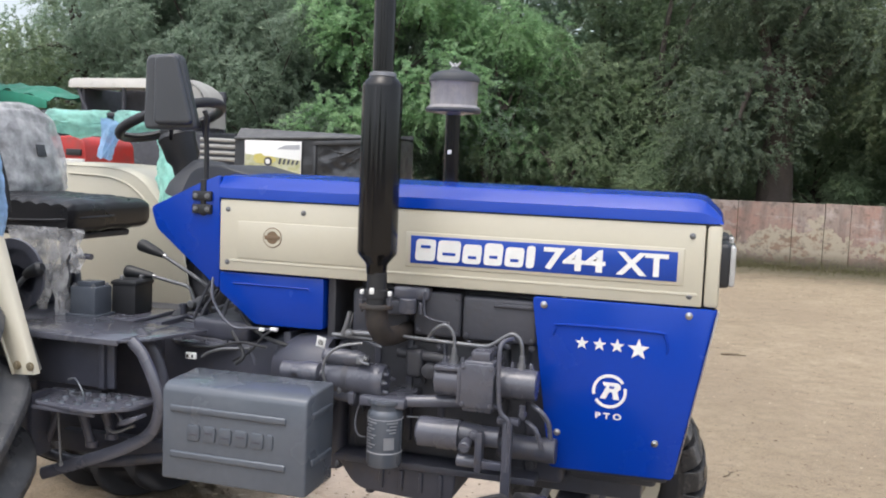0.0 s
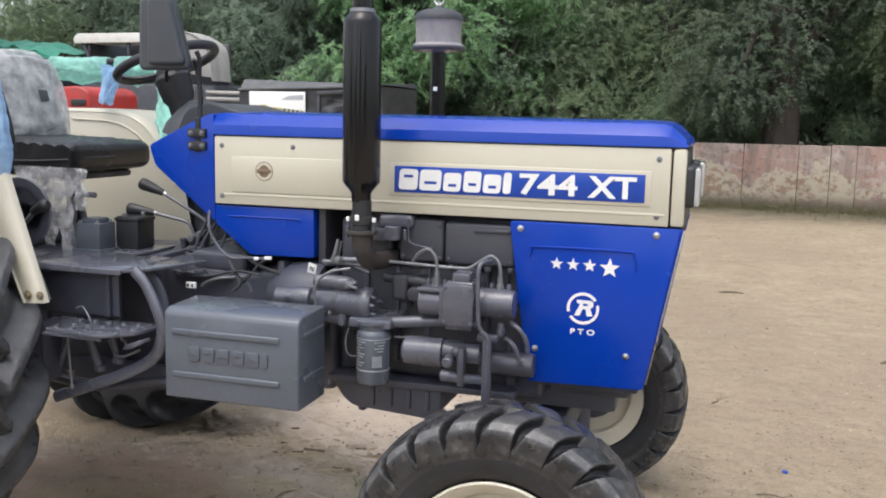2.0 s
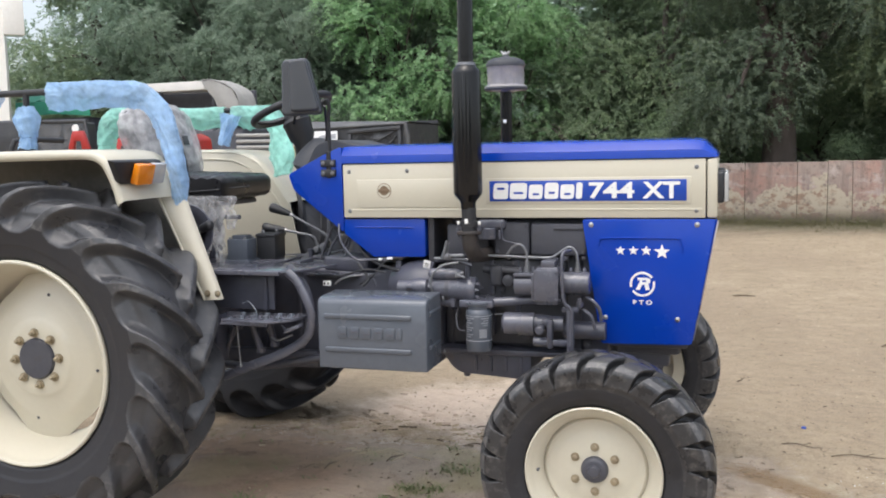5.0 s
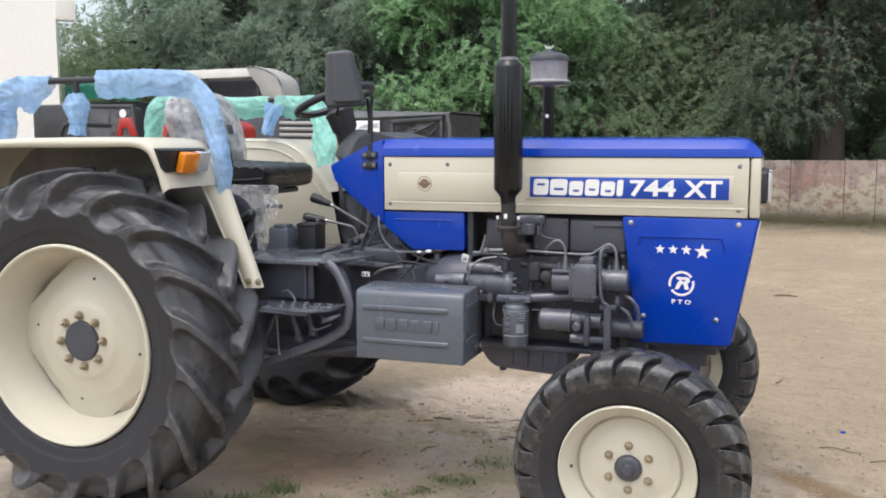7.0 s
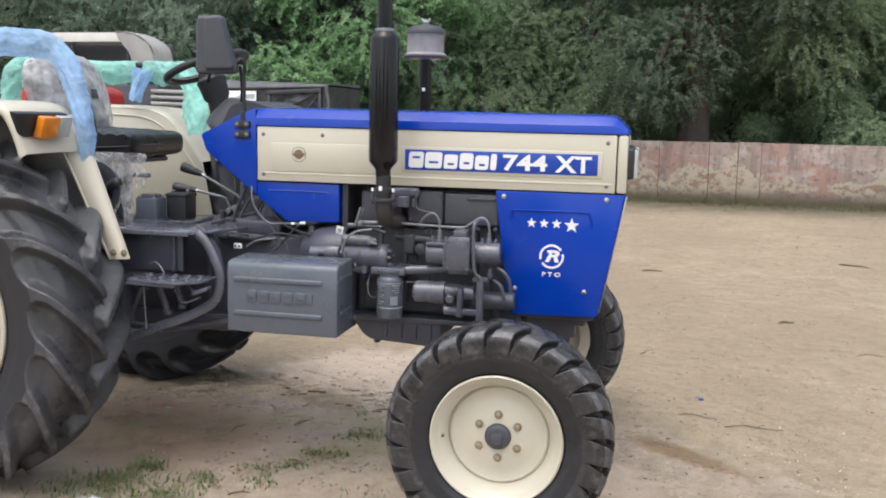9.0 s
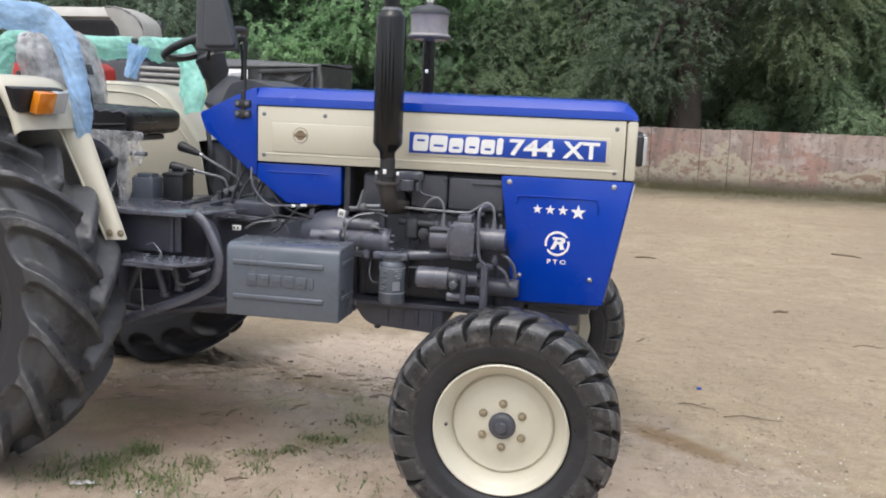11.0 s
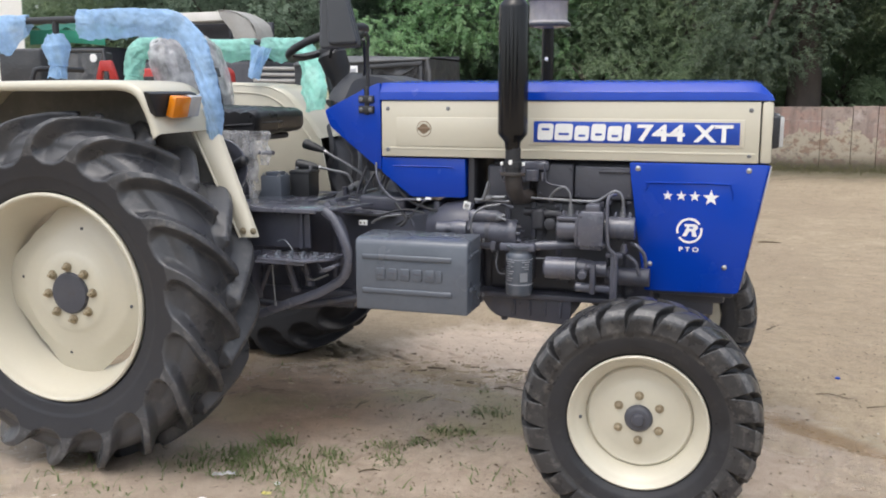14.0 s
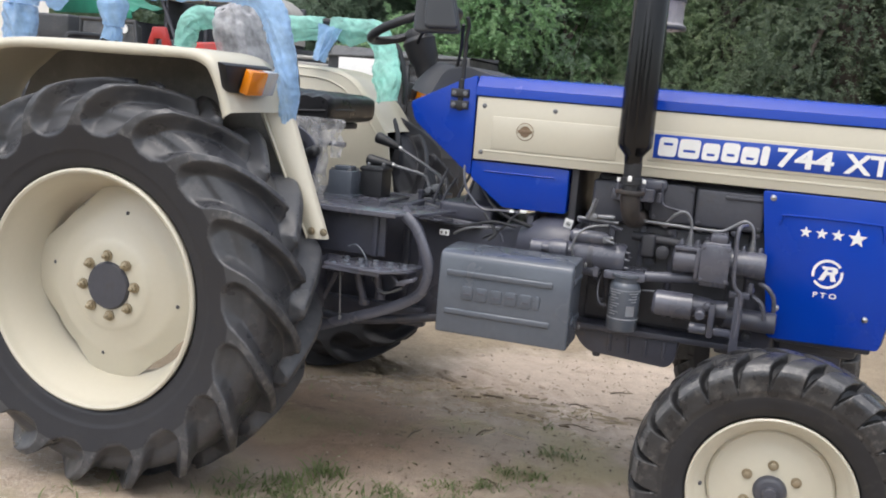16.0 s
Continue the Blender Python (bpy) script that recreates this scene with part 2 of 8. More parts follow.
M["leaf_dark"] = leaf_material("dark_leaves", (0.21, 0.285, 0.195), (0.32, 0.405, 0.235), (0.35, 0.42, 0.24))
M["leaf_bush"] = leaf_material("bush_leaves", (0.25, 0.34, 0.22), (0.40, 0.50, 0.31), (0.44, 0.52, 0.34))
M["leaf_yellow"] = leaf_material("yellow_green_leaves", (0.20, 0.26, 0.165), (0.34, 0.41, 0.24), (0.40, 0.45, 0.27))
M["leaf_deep"] = leaf_material("deep_green_leaves", (0.12, 0.165, 0.12), (0.19, 0.24, 0.15), (0.21, 0.25, 0.15))
M["leaf_mid"] = leaf_material("mid_green_leaves", (0.25, 0.34, 0.265), (0.37, 0.475, 0.345), (0.43, 0.53, 0.375))
M["leaf_fresh"] = leaf_material("fresh_leaves", (0.24, 0.40, 0.22), (0.38, 0.56, 0.30), (0.43, 0.59, 0.34))
M["leaf_olive"] = leaf_material("olive_leaves", (0.21, 0.28, 0.215), (0.34, 0.43, 0.32), (0.42, 0.50, 0.38))
M["grass"] = leaf_material("short_grass", (0.13, 0.18, 0.075), (0.25, 0.30, 0.135), (0.34, 0.33, 0.20))
M["weed"] = leaf_material("olive_weeds", (0.11, 0.115, 0.055), (0.19, 0.18, 0.09), (0.25, 0.21, 0.13))
M["clod"] = surface("dry_clod", (0.30, 0.235, 0.165), 0.9, second=(0.19, 0.15, 0.105), big=2)
M["straw"] = surface("pale_straw", (0.50, 0.42, 0.30), 0.7, second=(0.40, 0.33, 0.22), big=30)
M["dry"] = surface("dead_twig", (0.12, 0.09, 0.06), 0.9, second=(0.2, 0.16, 0.11), big=30)


def ground_material():
    m, t, b = nodes_of("sandy_yard_soil")
    big, mid, fine, grit = noise_tex(t, 0.33, 5, 0.6), noise_tex(t, 2.2, 8, 0.72), noise_tex(t, 9, 9, 0.78), noise_tex(t, 90, 4, 0.7)
    col = mixc(t, ramp(t, mid.outputs[0], [(0.38, grey3(0)), (0.62, grey3(1))]).outputs[0], (0.298, 0.230, 0.145), (0.42, 0.335, 0.224))
    col = mixc(t, ramp(t, big.outputs[0], [(0.42, grey3(0)), (0.56, grey3(0.8))]).outputs[0], col, (0.258, 0.193, 0.126))
    col = mixc(t, ramp(t, fine.outputs[0], [(0.47, grey3(0)), (0.64, grey3(0.85))]).outputs[0], col, (0.205, 0.155, 0.105))
    col = mixc(t, 0.31, col, mixc(t, ramp(t, grit.outputs[0], [(0.3, grey3(0)), (0.7, grey3(1))]).outputs[0], (0.16, 0.125, 0.085), (0.64, 0.535, 0.395)))
    # old wheel tracks, long and faint
    track = noise_tex(t, 1.3, 7, 0.68, stretch=(0.5, 1.6, 1))
    col = mixc(t, ramp(t, track.outputs[0], [(0.54, grey3(0)), (0.70, grey3(0.5))]).outputs[0], col, (0.24, 0.185, 0.122))
    # thin drag lines and cracks
    line = noise_tex(t, 1.9, 9, 0.78, stretch=(0.75, 1.15, 1))
    col = mixc(t, ramp(t, line.outputs[0], [(0.486, grey3(0)), (0.499, grey3(0.5)), (0.501, grey3(0.5)), (0.514, grey3(0))]).outputs[0], col, (0.165, 0.122, 0.080))
    fleck = noise_tex(t, 34, 5, 0.75)
    col = mixc(t, ramp(t, fleck.outputs[0], [(0.60, grey3(0)), (0.68, grey3(0.55))]).outputs[0], col, (0.19, 0.143, 0.096))
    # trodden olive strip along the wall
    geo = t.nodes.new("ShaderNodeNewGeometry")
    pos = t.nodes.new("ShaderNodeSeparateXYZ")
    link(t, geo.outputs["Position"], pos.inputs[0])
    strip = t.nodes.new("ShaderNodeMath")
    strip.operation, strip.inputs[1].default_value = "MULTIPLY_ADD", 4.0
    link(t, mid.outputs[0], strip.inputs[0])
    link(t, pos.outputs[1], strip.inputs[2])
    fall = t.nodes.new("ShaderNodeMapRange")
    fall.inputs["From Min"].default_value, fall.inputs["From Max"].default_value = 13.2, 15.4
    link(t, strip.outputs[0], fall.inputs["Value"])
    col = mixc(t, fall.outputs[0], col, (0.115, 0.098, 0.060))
    # damp earth round the parked machine, its colour raised to brighten the shaded ground
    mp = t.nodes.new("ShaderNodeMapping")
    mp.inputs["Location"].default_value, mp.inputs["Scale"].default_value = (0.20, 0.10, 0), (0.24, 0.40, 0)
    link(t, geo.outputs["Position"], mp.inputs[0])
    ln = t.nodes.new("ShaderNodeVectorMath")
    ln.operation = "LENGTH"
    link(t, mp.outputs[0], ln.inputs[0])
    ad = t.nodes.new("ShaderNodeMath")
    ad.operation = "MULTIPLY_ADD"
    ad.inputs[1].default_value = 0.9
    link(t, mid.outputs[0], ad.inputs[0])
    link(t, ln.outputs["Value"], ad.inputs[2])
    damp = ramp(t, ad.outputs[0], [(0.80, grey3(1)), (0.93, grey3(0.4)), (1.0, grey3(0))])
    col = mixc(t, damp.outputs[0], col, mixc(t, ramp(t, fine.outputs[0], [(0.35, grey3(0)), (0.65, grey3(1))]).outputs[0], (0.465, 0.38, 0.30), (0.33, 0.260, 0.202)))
    # thin green slime where water stood
    pool = noise_tex(t, 1.35, 3, 0.5)
    slime = ramp(t, pool.outputs[0], [(0.56, grey3(0)), (0.63, grey3(0.4))])
    sl = t.nodes.new("ShaderNodeMath")
    sl.operation = "MULTIPLY"
    link(t, slime.outputs[0], sl.inputs[0])
    link(t, damp.outputs[0], sl.inputs[1])
    col = mixc(t, sl.outputs[0], col, (0.32, 0.285, 0.14))
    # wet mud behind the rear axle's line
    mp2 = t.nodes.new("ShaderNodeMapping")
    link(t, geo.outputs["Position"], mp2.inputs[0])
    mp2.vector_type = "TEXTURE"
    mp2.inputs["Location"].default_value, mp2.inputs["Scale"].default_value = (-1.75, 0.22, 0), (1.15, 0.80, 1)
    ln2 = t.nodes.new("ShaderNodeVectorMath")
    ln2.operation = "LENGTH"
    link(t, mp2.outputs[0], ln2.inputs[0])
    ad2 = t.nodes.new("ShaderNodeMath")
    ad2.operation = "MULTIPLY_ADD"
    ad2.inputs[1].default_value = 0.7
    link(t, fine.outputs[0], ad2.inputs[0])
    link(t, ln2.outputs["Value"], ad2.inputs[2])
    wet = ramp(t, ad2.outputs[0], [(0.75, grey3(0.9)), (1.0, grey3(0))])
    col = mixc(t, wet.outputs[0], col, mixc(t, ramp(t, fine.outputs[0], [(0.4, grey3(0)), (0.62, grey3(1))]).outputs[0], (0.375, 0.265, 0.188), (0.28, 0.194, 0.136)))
    # pale ellipse beside the gearbox: ground shaded by the tractor brightened in its colour
    mp4 = t.nodes.new("ShaderNodeMapping")
    mp4.vector_type = "TEXTURE"
    mp4.inputs["Location"].default_value, mp4.inputs["Scale"].default_value, mp4.inputs["Rotation"].default_value = (-0.70, 1.35, 0), (1.75, 1.35, 1), (0, 0, radians(6))
    link(t, geo.outputs["Position"], mp4.inputs[0])
    ln4 = t.nodes.new("ShaderNodeVectorMath")
    ln4.operation = "LENGTH"
    link(t, mp4.outputs[0], ln4.inputs[0])
    ad4 = t.nodes.new("ShaderNodeMath")
    ad4.operation = "MULTIPLY_ADD"
    ad4.inputs[1].default_value = 0.9
    link(t, mid.outputs[0], ad4.inputs[0])
    link(t, ln4.outputs["Value"], ad4.inputs[2])
    shade_lift = ramp(t, ad4.outputs[0], [(0.80, grey3(0.85)), (1.45, grey3(0))])
    col = mixc(t, shade_lift.outputs[0], col, mixc(t, ramp(t, fine.outputs[0], [(0.35, grey3(0)), (0.65, grey3(1))]).outputs[0], (0.64, 0.535, 0.435), (0.485, 0.392, 0.312)))
    col = mixc(t, sl.outputs[0], col, (0.38, 0.325, 0.19))
    # wet rut that runs out from the front wheel
    mp3 = t.nodes.new("ShaderNodeMapping")
    mp3.vector_type = "TEXTURE"
    mp3.inputs["Location"].default_value, mp3.inputs["Scale"].default_value, mp3.inputs["Rotation"].default_value = (0.66, 0.52, 0), (0.75, 0.20, 1), (0, 0, radians(-36))
    link(t, geo.outputs["Position"], mp3.inputs[0])
    ln3 = t.nodes.new("ShaderNodeVectorMath")
    ln3.operation = "LENGTH"
    link(t, mp3.outputs[0], ln3.inputs[0])
    ad3 = t.nodes.new("ShaderNodeMath")
    ad3.operation = "MULTIPLY_ADD"
    ad3.inputs[1].default_value = 1.1
    link(t, mid.outputs[0], ad3.inputs[0])
    link(t, ln3.outputs["Value"], ad3.inputs[2])
    rut = ramp(t, ad3.outputs[0], [(0.75, grey3(0.9)), (1.1, grey3(0))])
    col = mixc(t, rut.outputs[0], col, (0.235, 0.155, 0.082))
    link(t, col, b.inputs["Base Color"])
    wetness = t.nodes.new("ShaderNodeMath")
    wetness.operation = "MAXIMUM"
    link(t, damp.outputs[0], wetness.inputs[0])
    link(t, wet.outputs[0], wetness.inputs[1])
    link(t, ramp(t, wetness.outputs[0], [(0, grey3(0.85)), (0.5, grey3(0.36)), (1, grey3(0.15))]).outputs[0], b.inputs["Roughness"])
    h = mixc(t, 0.4, fine.outputs[0], grit.outputs[0])
    h = mixc(t, ramp(t, wetness.outputs[0], [(0.3, grey3(0)), (1, grey3(0.45))]).outputs[0], h, (0.5, 0.5, 0.5))
    bump(t, b, h, 0.85, 0.03)
    return m


M["soil"] = ground_material()


def plaster_material():
    m, t, b = nodes_of("weathered_pink_plaster")
    big, mid, fine = noise_tex(t, 1.1, 6, 0.65), noise_tex(t, 2.1, 8, 0.72), noise_tex(t, 9, 7, 0.7)
    col = mixc(t, ramp(t, big.outputs[0], [(0.40, grey3(0)), (0.58, grey3(1))]).outputs[0], (0.345, 0.205, 0.165), (0.315, 0.25, 0.215))
    # thin whitewash that still clings to the coping
    wash = noise_tex(t, 0.9, 7, 0.7, stretch=(0.8, 1, 2.2))
    col = mixc(t, ramp(t, wash.outputs[0], [(0.54, grey3(0)), (0.60, grey3(0.8))]).outputs[0], col, (0.42, 0.355, 0.32))
    oi = t.nodes.new("ShaderNodeObjectInfo")
    streak = noise_tex(t, 3.0, 6, 0.7, stretch=(1.5, 1.5, 0.22))
    col = mixc(t, ramp(t, streak.outputs[0], [(0.46, grey3(0)), (0.68, grey3(0.9))]).outputs[0], col, (0.17, 0.135, 0.12))
    c = t.nodes.new("ShaderNodeTexCoord")
    sp = t.nodes.new("ShaderNodeSeparateXYZ")
    link(t, c.outputs["Object"], sp.inputs[0])
    k = t.nodes.new("ShaderNodeMath")
    k.operation = "MULTIPLY_ADD"
    k.inputs[1].default_value = -0.42
    band = t.nodes.new("ShaderNodeMath")
    band.operation, band.inputs[1].default_value = "SUBTRACT", 0.32
    mag = t.nodes.new("ShaderNodeMath")
    mag.operation = "ABSOLUTE"
    link(t, sp.outputs[2], band.inputs[0])
    link(t, band.outputs[0], mag.inputs[0])
    link(t, mag.outputs[0], k.inputs[0])
    spare = t.nodes.new("ShaderNodeMath")
    spare.operation = "MULTIPLY_ADD"
    spare.inputs[1].default_value = 0.17
    coarse = noise_tex(t, 0.75, 3, 0.5)
    both = t.nodes.new("ShaderNodeMix")
    both.inputs[0].default_value = 0.5
    link(t, mid.outputs[0], both.inputs[2])
    link(t, coarse.outputs[0], both.inputs[3])
    link(t, oi.outputs["Random"], spare.inputs[0])
    link(t, both.outputs[0], spare.inputs[2])
    link(t, spare.outputs[0], k.inputs[2])
    # flaked render low on the wall
    col = mixc(t, ramp(t, k.outputs[0], [(0.545, grey3(0)), (0.553, grey3(1))]).outputs[0], col, (0.40, 0.345, 0.265))
    brick = noise_tex(t, 5.5, 4, 0.6, stretch=(1, 1, 1.7))
    worn = t.nodes.new("ShaderNodeMath")
    worn.operation = "MULTIPLY"
    link(t, ramp(t, k.outputs[0], [(0.590, grey3(0)), (0.598, grey3(1))]).outputs[0], worn.inputs[0])
    link(t, ramp(t, brick.outputs[0], [(0.45, grey3(0)), (0.55, grey3(1))]).outputs[0], worn.inputs[1])
    col = mixc(t, worn.outputs[0], col, (0.27, 0.19, 0.14))
    col = mixc(t, ramp(t, fine.outputs[0], [(0.53, grey3(0)), (0.66, grey3(0.85))]).outputs[0], col, (0.14, 0.11, 0.095))
    foot = ramp(t, sp.outputs[2], [(0.05, grey3(0.95)), (0.26, grey3(0))])
    col = mixc(t, foot.outputs[0], col, (0.12, 0.105, 0.075))
    link(t, col, b.inputs["Base Color"])
    b.inputs["Roughness"].default_value = 0.9
    bump(t, b, fine.outputs[0], 0.5, 0.02)
    return m


M["plaster"] = plaster_material()
M["cream_wall"] = surface("cream_painted_wall", (0.90, 0.88, 0.82), 0.8, second=(0.88, 0.85, 0.77), big=0.5, fine=20)

# ---- building helpers ----


def merged(*bms):
    out = bmesh.new()
    for b in bms:
        me = bpy.data.meshes.new("tmp")
        b.to_mesh(me)
        b.free()
        out.from_mesh(me)
        bpy.data.meshes.remove(me)
    return out


def moved(bm, m):
    bmesh.ops.transform(bm, matrix=m, verts=bm.verts)
    return bm


def bevelled(bm, width, seg=2, angle=30):
    if width > 0:
        sharp = [e for e in bm.edges if len(e.link_faces) == 2 and e.calc_face_angle(0) > radians(angle)]
        bmesh.ops.bevel(bm, geom=sharp, offset=width, segments=seg, profile=0.5, affect="EDGES", clamp_overlap=True)
    return bm


def box(x0, x1, y0, y1, z0, z1, bevel=0.004, seg=2):
    bm = bmesh.new()
    bmesh.ops.create_cube(bm, size=1)
    moved(bm, Matrix.Translation(((x0 + x1) / 2, (y0 + y1) / 2, (z0 + z1) / 2)) @ Matrix.Diagonal((x1 - x0, y1 - y0, z1 - z0, 1)))
    return bevelled(bm, bevel, seg)


def prism(pts, a, b, axis="y", bevel=0.004, seg=2):
    """A polygon drawn in the plane across the axis, from a to b along it. y: pts are (x, z); x: (y, z); z: (x, y)."""
    place = {"y": lambda p, d: (p[0], d, p[1]), "x": lambda p, d: (d, p[0], p[1]), "z": lambda p, d: (p[0], p[1], d)}[axis]
    bm = bmesh.new()
    lo, hi = [bm.verts.new(place(p, a)) for p in pts], [bm.verts.new(place(p, b)) for p in pts]
    bm.faces.new(lo)
    bm.faces.new(hi[::-1])
    for i in range(len(pts)):
        j = (i + 1) % len(pts)
        bm.faces.new((lo[i], hi[i], hi[j], lo[j]))
    bmesh.ops.recalc_face_normals(bm, faces=bm.faces)
    return bevelled(bm, bevel, seg)


def rounded(pts, r, n=5):
    """The polygon with its corners rounded to about r."""
    out = []
    k = len(pts)
    for i in range(k):
        p, a, b = Vector(pts[i]), Vector(pts[i - 1]), Vector(pts[(i + 1) % k])
        ra = min(r, (a - p).length * 0.45, (b - p).length * 0.45)
        s, e = p + (a - p).normalized() * ra, p + (b - p).normalized() * ra
        for j in range(n + 1):
            u = j / n
            out.append(tuple(s * (1 - u) ** 2 + p * 2 * u * (1 - u) + e * u * u))
    return out


def spline(pts, n=6):
    """A smooth line through the points."""
    P = [Vector(p) for p in pts]
    P = [P[0] * 2 - P[1]] + P + [P[-1] * 2 - P[-2]]
    out = []
    for i in range(1, len(P) - 2):
        for j in range(n):
            u = j / n
            a, b, c, d = P[i - 1:i + 3]
            out.append(0.5 * ((2 * b) + (c - a) * u + (2 * a - 5 * b + 4 * c - d) * u * u + (3 * b - a - 3 * c + d) * u ** 3))
    return out + [P[-2]]


def tube(path, r, n=10, flat=1.0, smooth=0):
    """A round bar along the path, r a number or one a point."""
    path = spline(path, smooth) if smooth else [Vector(p) for p in path]
    rs = [r] * len(path) if not isinstance(r, (list, tuple)) else list(np.interp(np.linspace(0, 1, len(path)), np.linspace(0, 1, len(r)), r))
    bm = bmesh.new()
    rings, up = [], Vector((0, 0, 1))
    for i, p in enumerate(path):
        d = (path[min(i + 1, len(path) - 1)] - path[max(i - 1, 0)]).normalized()
        if abs(d.dot(up)) > 0.95:
            up = Vector((0, 1, 0)) if abs(d.y) < 0.9 else Vector((1, 0, 0))
        s = d.cross(up).normalized()
        up = s.cross(d).normalized()
        rings.append([bm.verts.new(p + (s * math.cos(a) + up * math.sin(a) * flat) * rs[i]) for a in (2 * math.pi * k / n for k in range(n))])
    for a, b in zip(rings, rings[1:]):
        for k in range(n):
            bm.faces.new((a[k], a[(k + 1) % n], b[(k + 1) % n], b[k]))
    bm.faces.new(rings[0][::-1])
    bm.faces.new(rings[-1])
    return bm


def lathe(profile, centre=(0, 0, 0), axis="z", n=32, cap=True):
    """(radius, height) pairs turned about an axis through the centre."""
    bm = bmesh.new()
    rings = []
    for r, h in profile:
        rings.append([bm.verts.new((r * math.cos(a), r * math.sin(a), h)) for a in (2 * math.pi * k / n for k in range(n))])
    for a, b in zip(rings, rings[1:]):
        for k in range(n):
            bm.faces.new((a[k], a[(k + 1) % n], b[(k + 1) % n], b[k]))
    if cap:
        bm.faces.new(rings[0][::-1])
        bm.faces.new(rings[-1])
    turn = {"z": Matrix.Identity(4), "y": pose(0, 0, 0, -90, 0, 0), "x": pose(0, 0, 0, 0, 90, 0)}[axis]
    return moved(bm, Matrix.Translation(centre) @ turn)


def cyl(p0, p1, r, n=20, bevel=0.003):
    """A cylinder with eased rims from p0 to p1."""
    p0, p1 = Vector(p0), Vector(p1)
    L = (p1 - p0).length
    e = min(bevel, L * 0.3, r * 0.5)
    bm = lathe([(r - e, 0), (r, e), (r, L - e), (r - e, L)], n=n)
    return moved(bm, Matrix.Translation(p0) @ (p1 - p0).to_track_quat("Z", "Y").to_matrix().to_4x4())


def hexbolt(p, d, r=0.01, h=0.008):
    p, d = Vector(p), Vector(d).normalized()
    bm = merged(lathe([(r * 1.45, 0), (r * 1.45, h * 0.25)], n=14), lathe([(r, h * 0.2), (r, h * 0.9), (r * 0.8, h)], n=6))
    return moved(bm, Matrix.Translation(p) @ d.to_track_quat("Z", "Y").to_matrix().to_4x4())


def part(name, bm, material, parent=None, label="", smooth=38, kind=""):
    me = bpy.data.meshes.new(name)
    bmesh.ops.recalc_face_normals(bm, faces=bm.faces)
    bm.to_mesh(me)
    bm.free()
    me.materials.append(material)
    if smooth:
        me.polygons.foreach_set("use_smooth", [True] * len(me.polygons))
        me.set_sharp_from_angle(angle=radians(smooth))
    ob = new(name, me)
    if parent:
        ob.parent = parent
        if parent.type == "EMPTY":
            ob.matrix_parent_inverse = parent.matrix_basis.inverted()
    return tagged(ob, label, kind=kind)


def thing(name, at, label, category, group=""):
    ob = new(name)
    ob.empty_display_size = 0.1
    ob.matrix_basis = Matrix.Translation(at)
    return tagged(ob, label, category, group)


def single(name, bm, material, label, category, group="", kind="", smooth=38):
    return tagged(part(name, bm, material, None, "", smooth), label, category, group, kind)


def lettering(name, text, x, y, z, height, width, material, parent):
    """Block letters that face -y, their left foot at x, y, z, scaled to a height and a width."""
    cu = bpy.data.curves.new(name, "FONT")
    cu.body, cu.extrude, cu.offset = text, 0.012, 0.028
    tmp = new(name, cu)
    me = bpy.data.meshes.new_from_object(tmp.evaluated_get(bpy.context.evaluated_depsgraph_get()))
    bpy.data.objects.remove(tmp)
    xs, ys = [v.co.x for v in me.vertices], [v.co.y for v in me.vertices]
    sx, sy = width / (max(xs) - min(xs)), height / (max(ys) - min(ys))
    me.transform(Matrix.Translation((x, y, z)) @ pose(0, 0, 0, 90) @ Matrix.Diagonal((sx, sy, 0.06, 1)) @ Matrix.Translation((-min(xs), -min(ys), 0)))
    me.materials.append(material)
    ob = new(name, me)
    ob.parent = parent
    if parent.type == "EMPTY":
        ob.matrix_parent_inverse = parent.matrix_basis.inverted()
    return ob


def sheet(name, grid, material, label="", category="", parent=None, thick=0.003, kind=""):
    """A cloth or tin sheet through a grid of points, smoothed and given thickness."""
    bm = bmesh.new()
    vs = [[bm.verts.new(p) for p in row] for row in grid]
    for a, b in zip(vs, vs[1:]):
        for i in range(len(a) - 1):
            bm.faces.new((a[i], a[i + 1], b[i + 1], b[i]))
    bmesh.ops.recalc_face_normals(bm, faces=bm.faces)
    bmesh.ops.solidify(bm, geom=bm.faces[:], thickness=thick)
    ob = part(name, bm, material, parent, smooth=60)
    return tagged(ob, label, category, kind=kind)

# ---- ground ----
CY = 0.28  # the tractor's middle line


def stretch_axis(lo, hi, step, far):
    mid = list(np.arange(lo, hi + step, step))
    out, d = [], step
    a, b = lo, hi
    left, right = [], []
    while a > -far:
        d *= 1.25
        a -= d
        left.append(a)
    d = step
    while b < far:
        d *= 1.25
        b += d
        right.append(b)
    return left[::-1] + mid + right


def ground_height(x, y):
    near = 1.0 / (1.0 + (x * x + y * y) / 400.0)
    h = 0.016 * noise.noise((x * 0.9, y * 0.9, 0.3)) + 0.008 * noise.noise((x * 3.1, y * 3.1, 4.0)) + 0.005 * noise.noise((x * 9, y * 9, 7.0))
    # churned tread marks beside the far rear wheel
    v = y - 0.96 + 0.05 * (x + 1.2)
    d = math.exp(-(v / 0.26) ** 4) * max(0.0, 1 - ((x + 1.15) / 1.0) ** 2)
    if d > 0.01:
        wob = 0.05 * noise.noise((x * 4, y * 4, 1.0))
        bar = math.sin(30 * (x + 1.3 * abs(v) + wob))
        h += d * (0.030 * max(0.0, bar - 0.25) - 0.006 + 0.014 * noise.noise((x * 13, y * 13, 2.0)))
    h -= 0.012 * math.exp(-((y + 0.44) / 0.16) ** 2) * (1 if x < 2 else 0.3)
    return h * near - 0.004


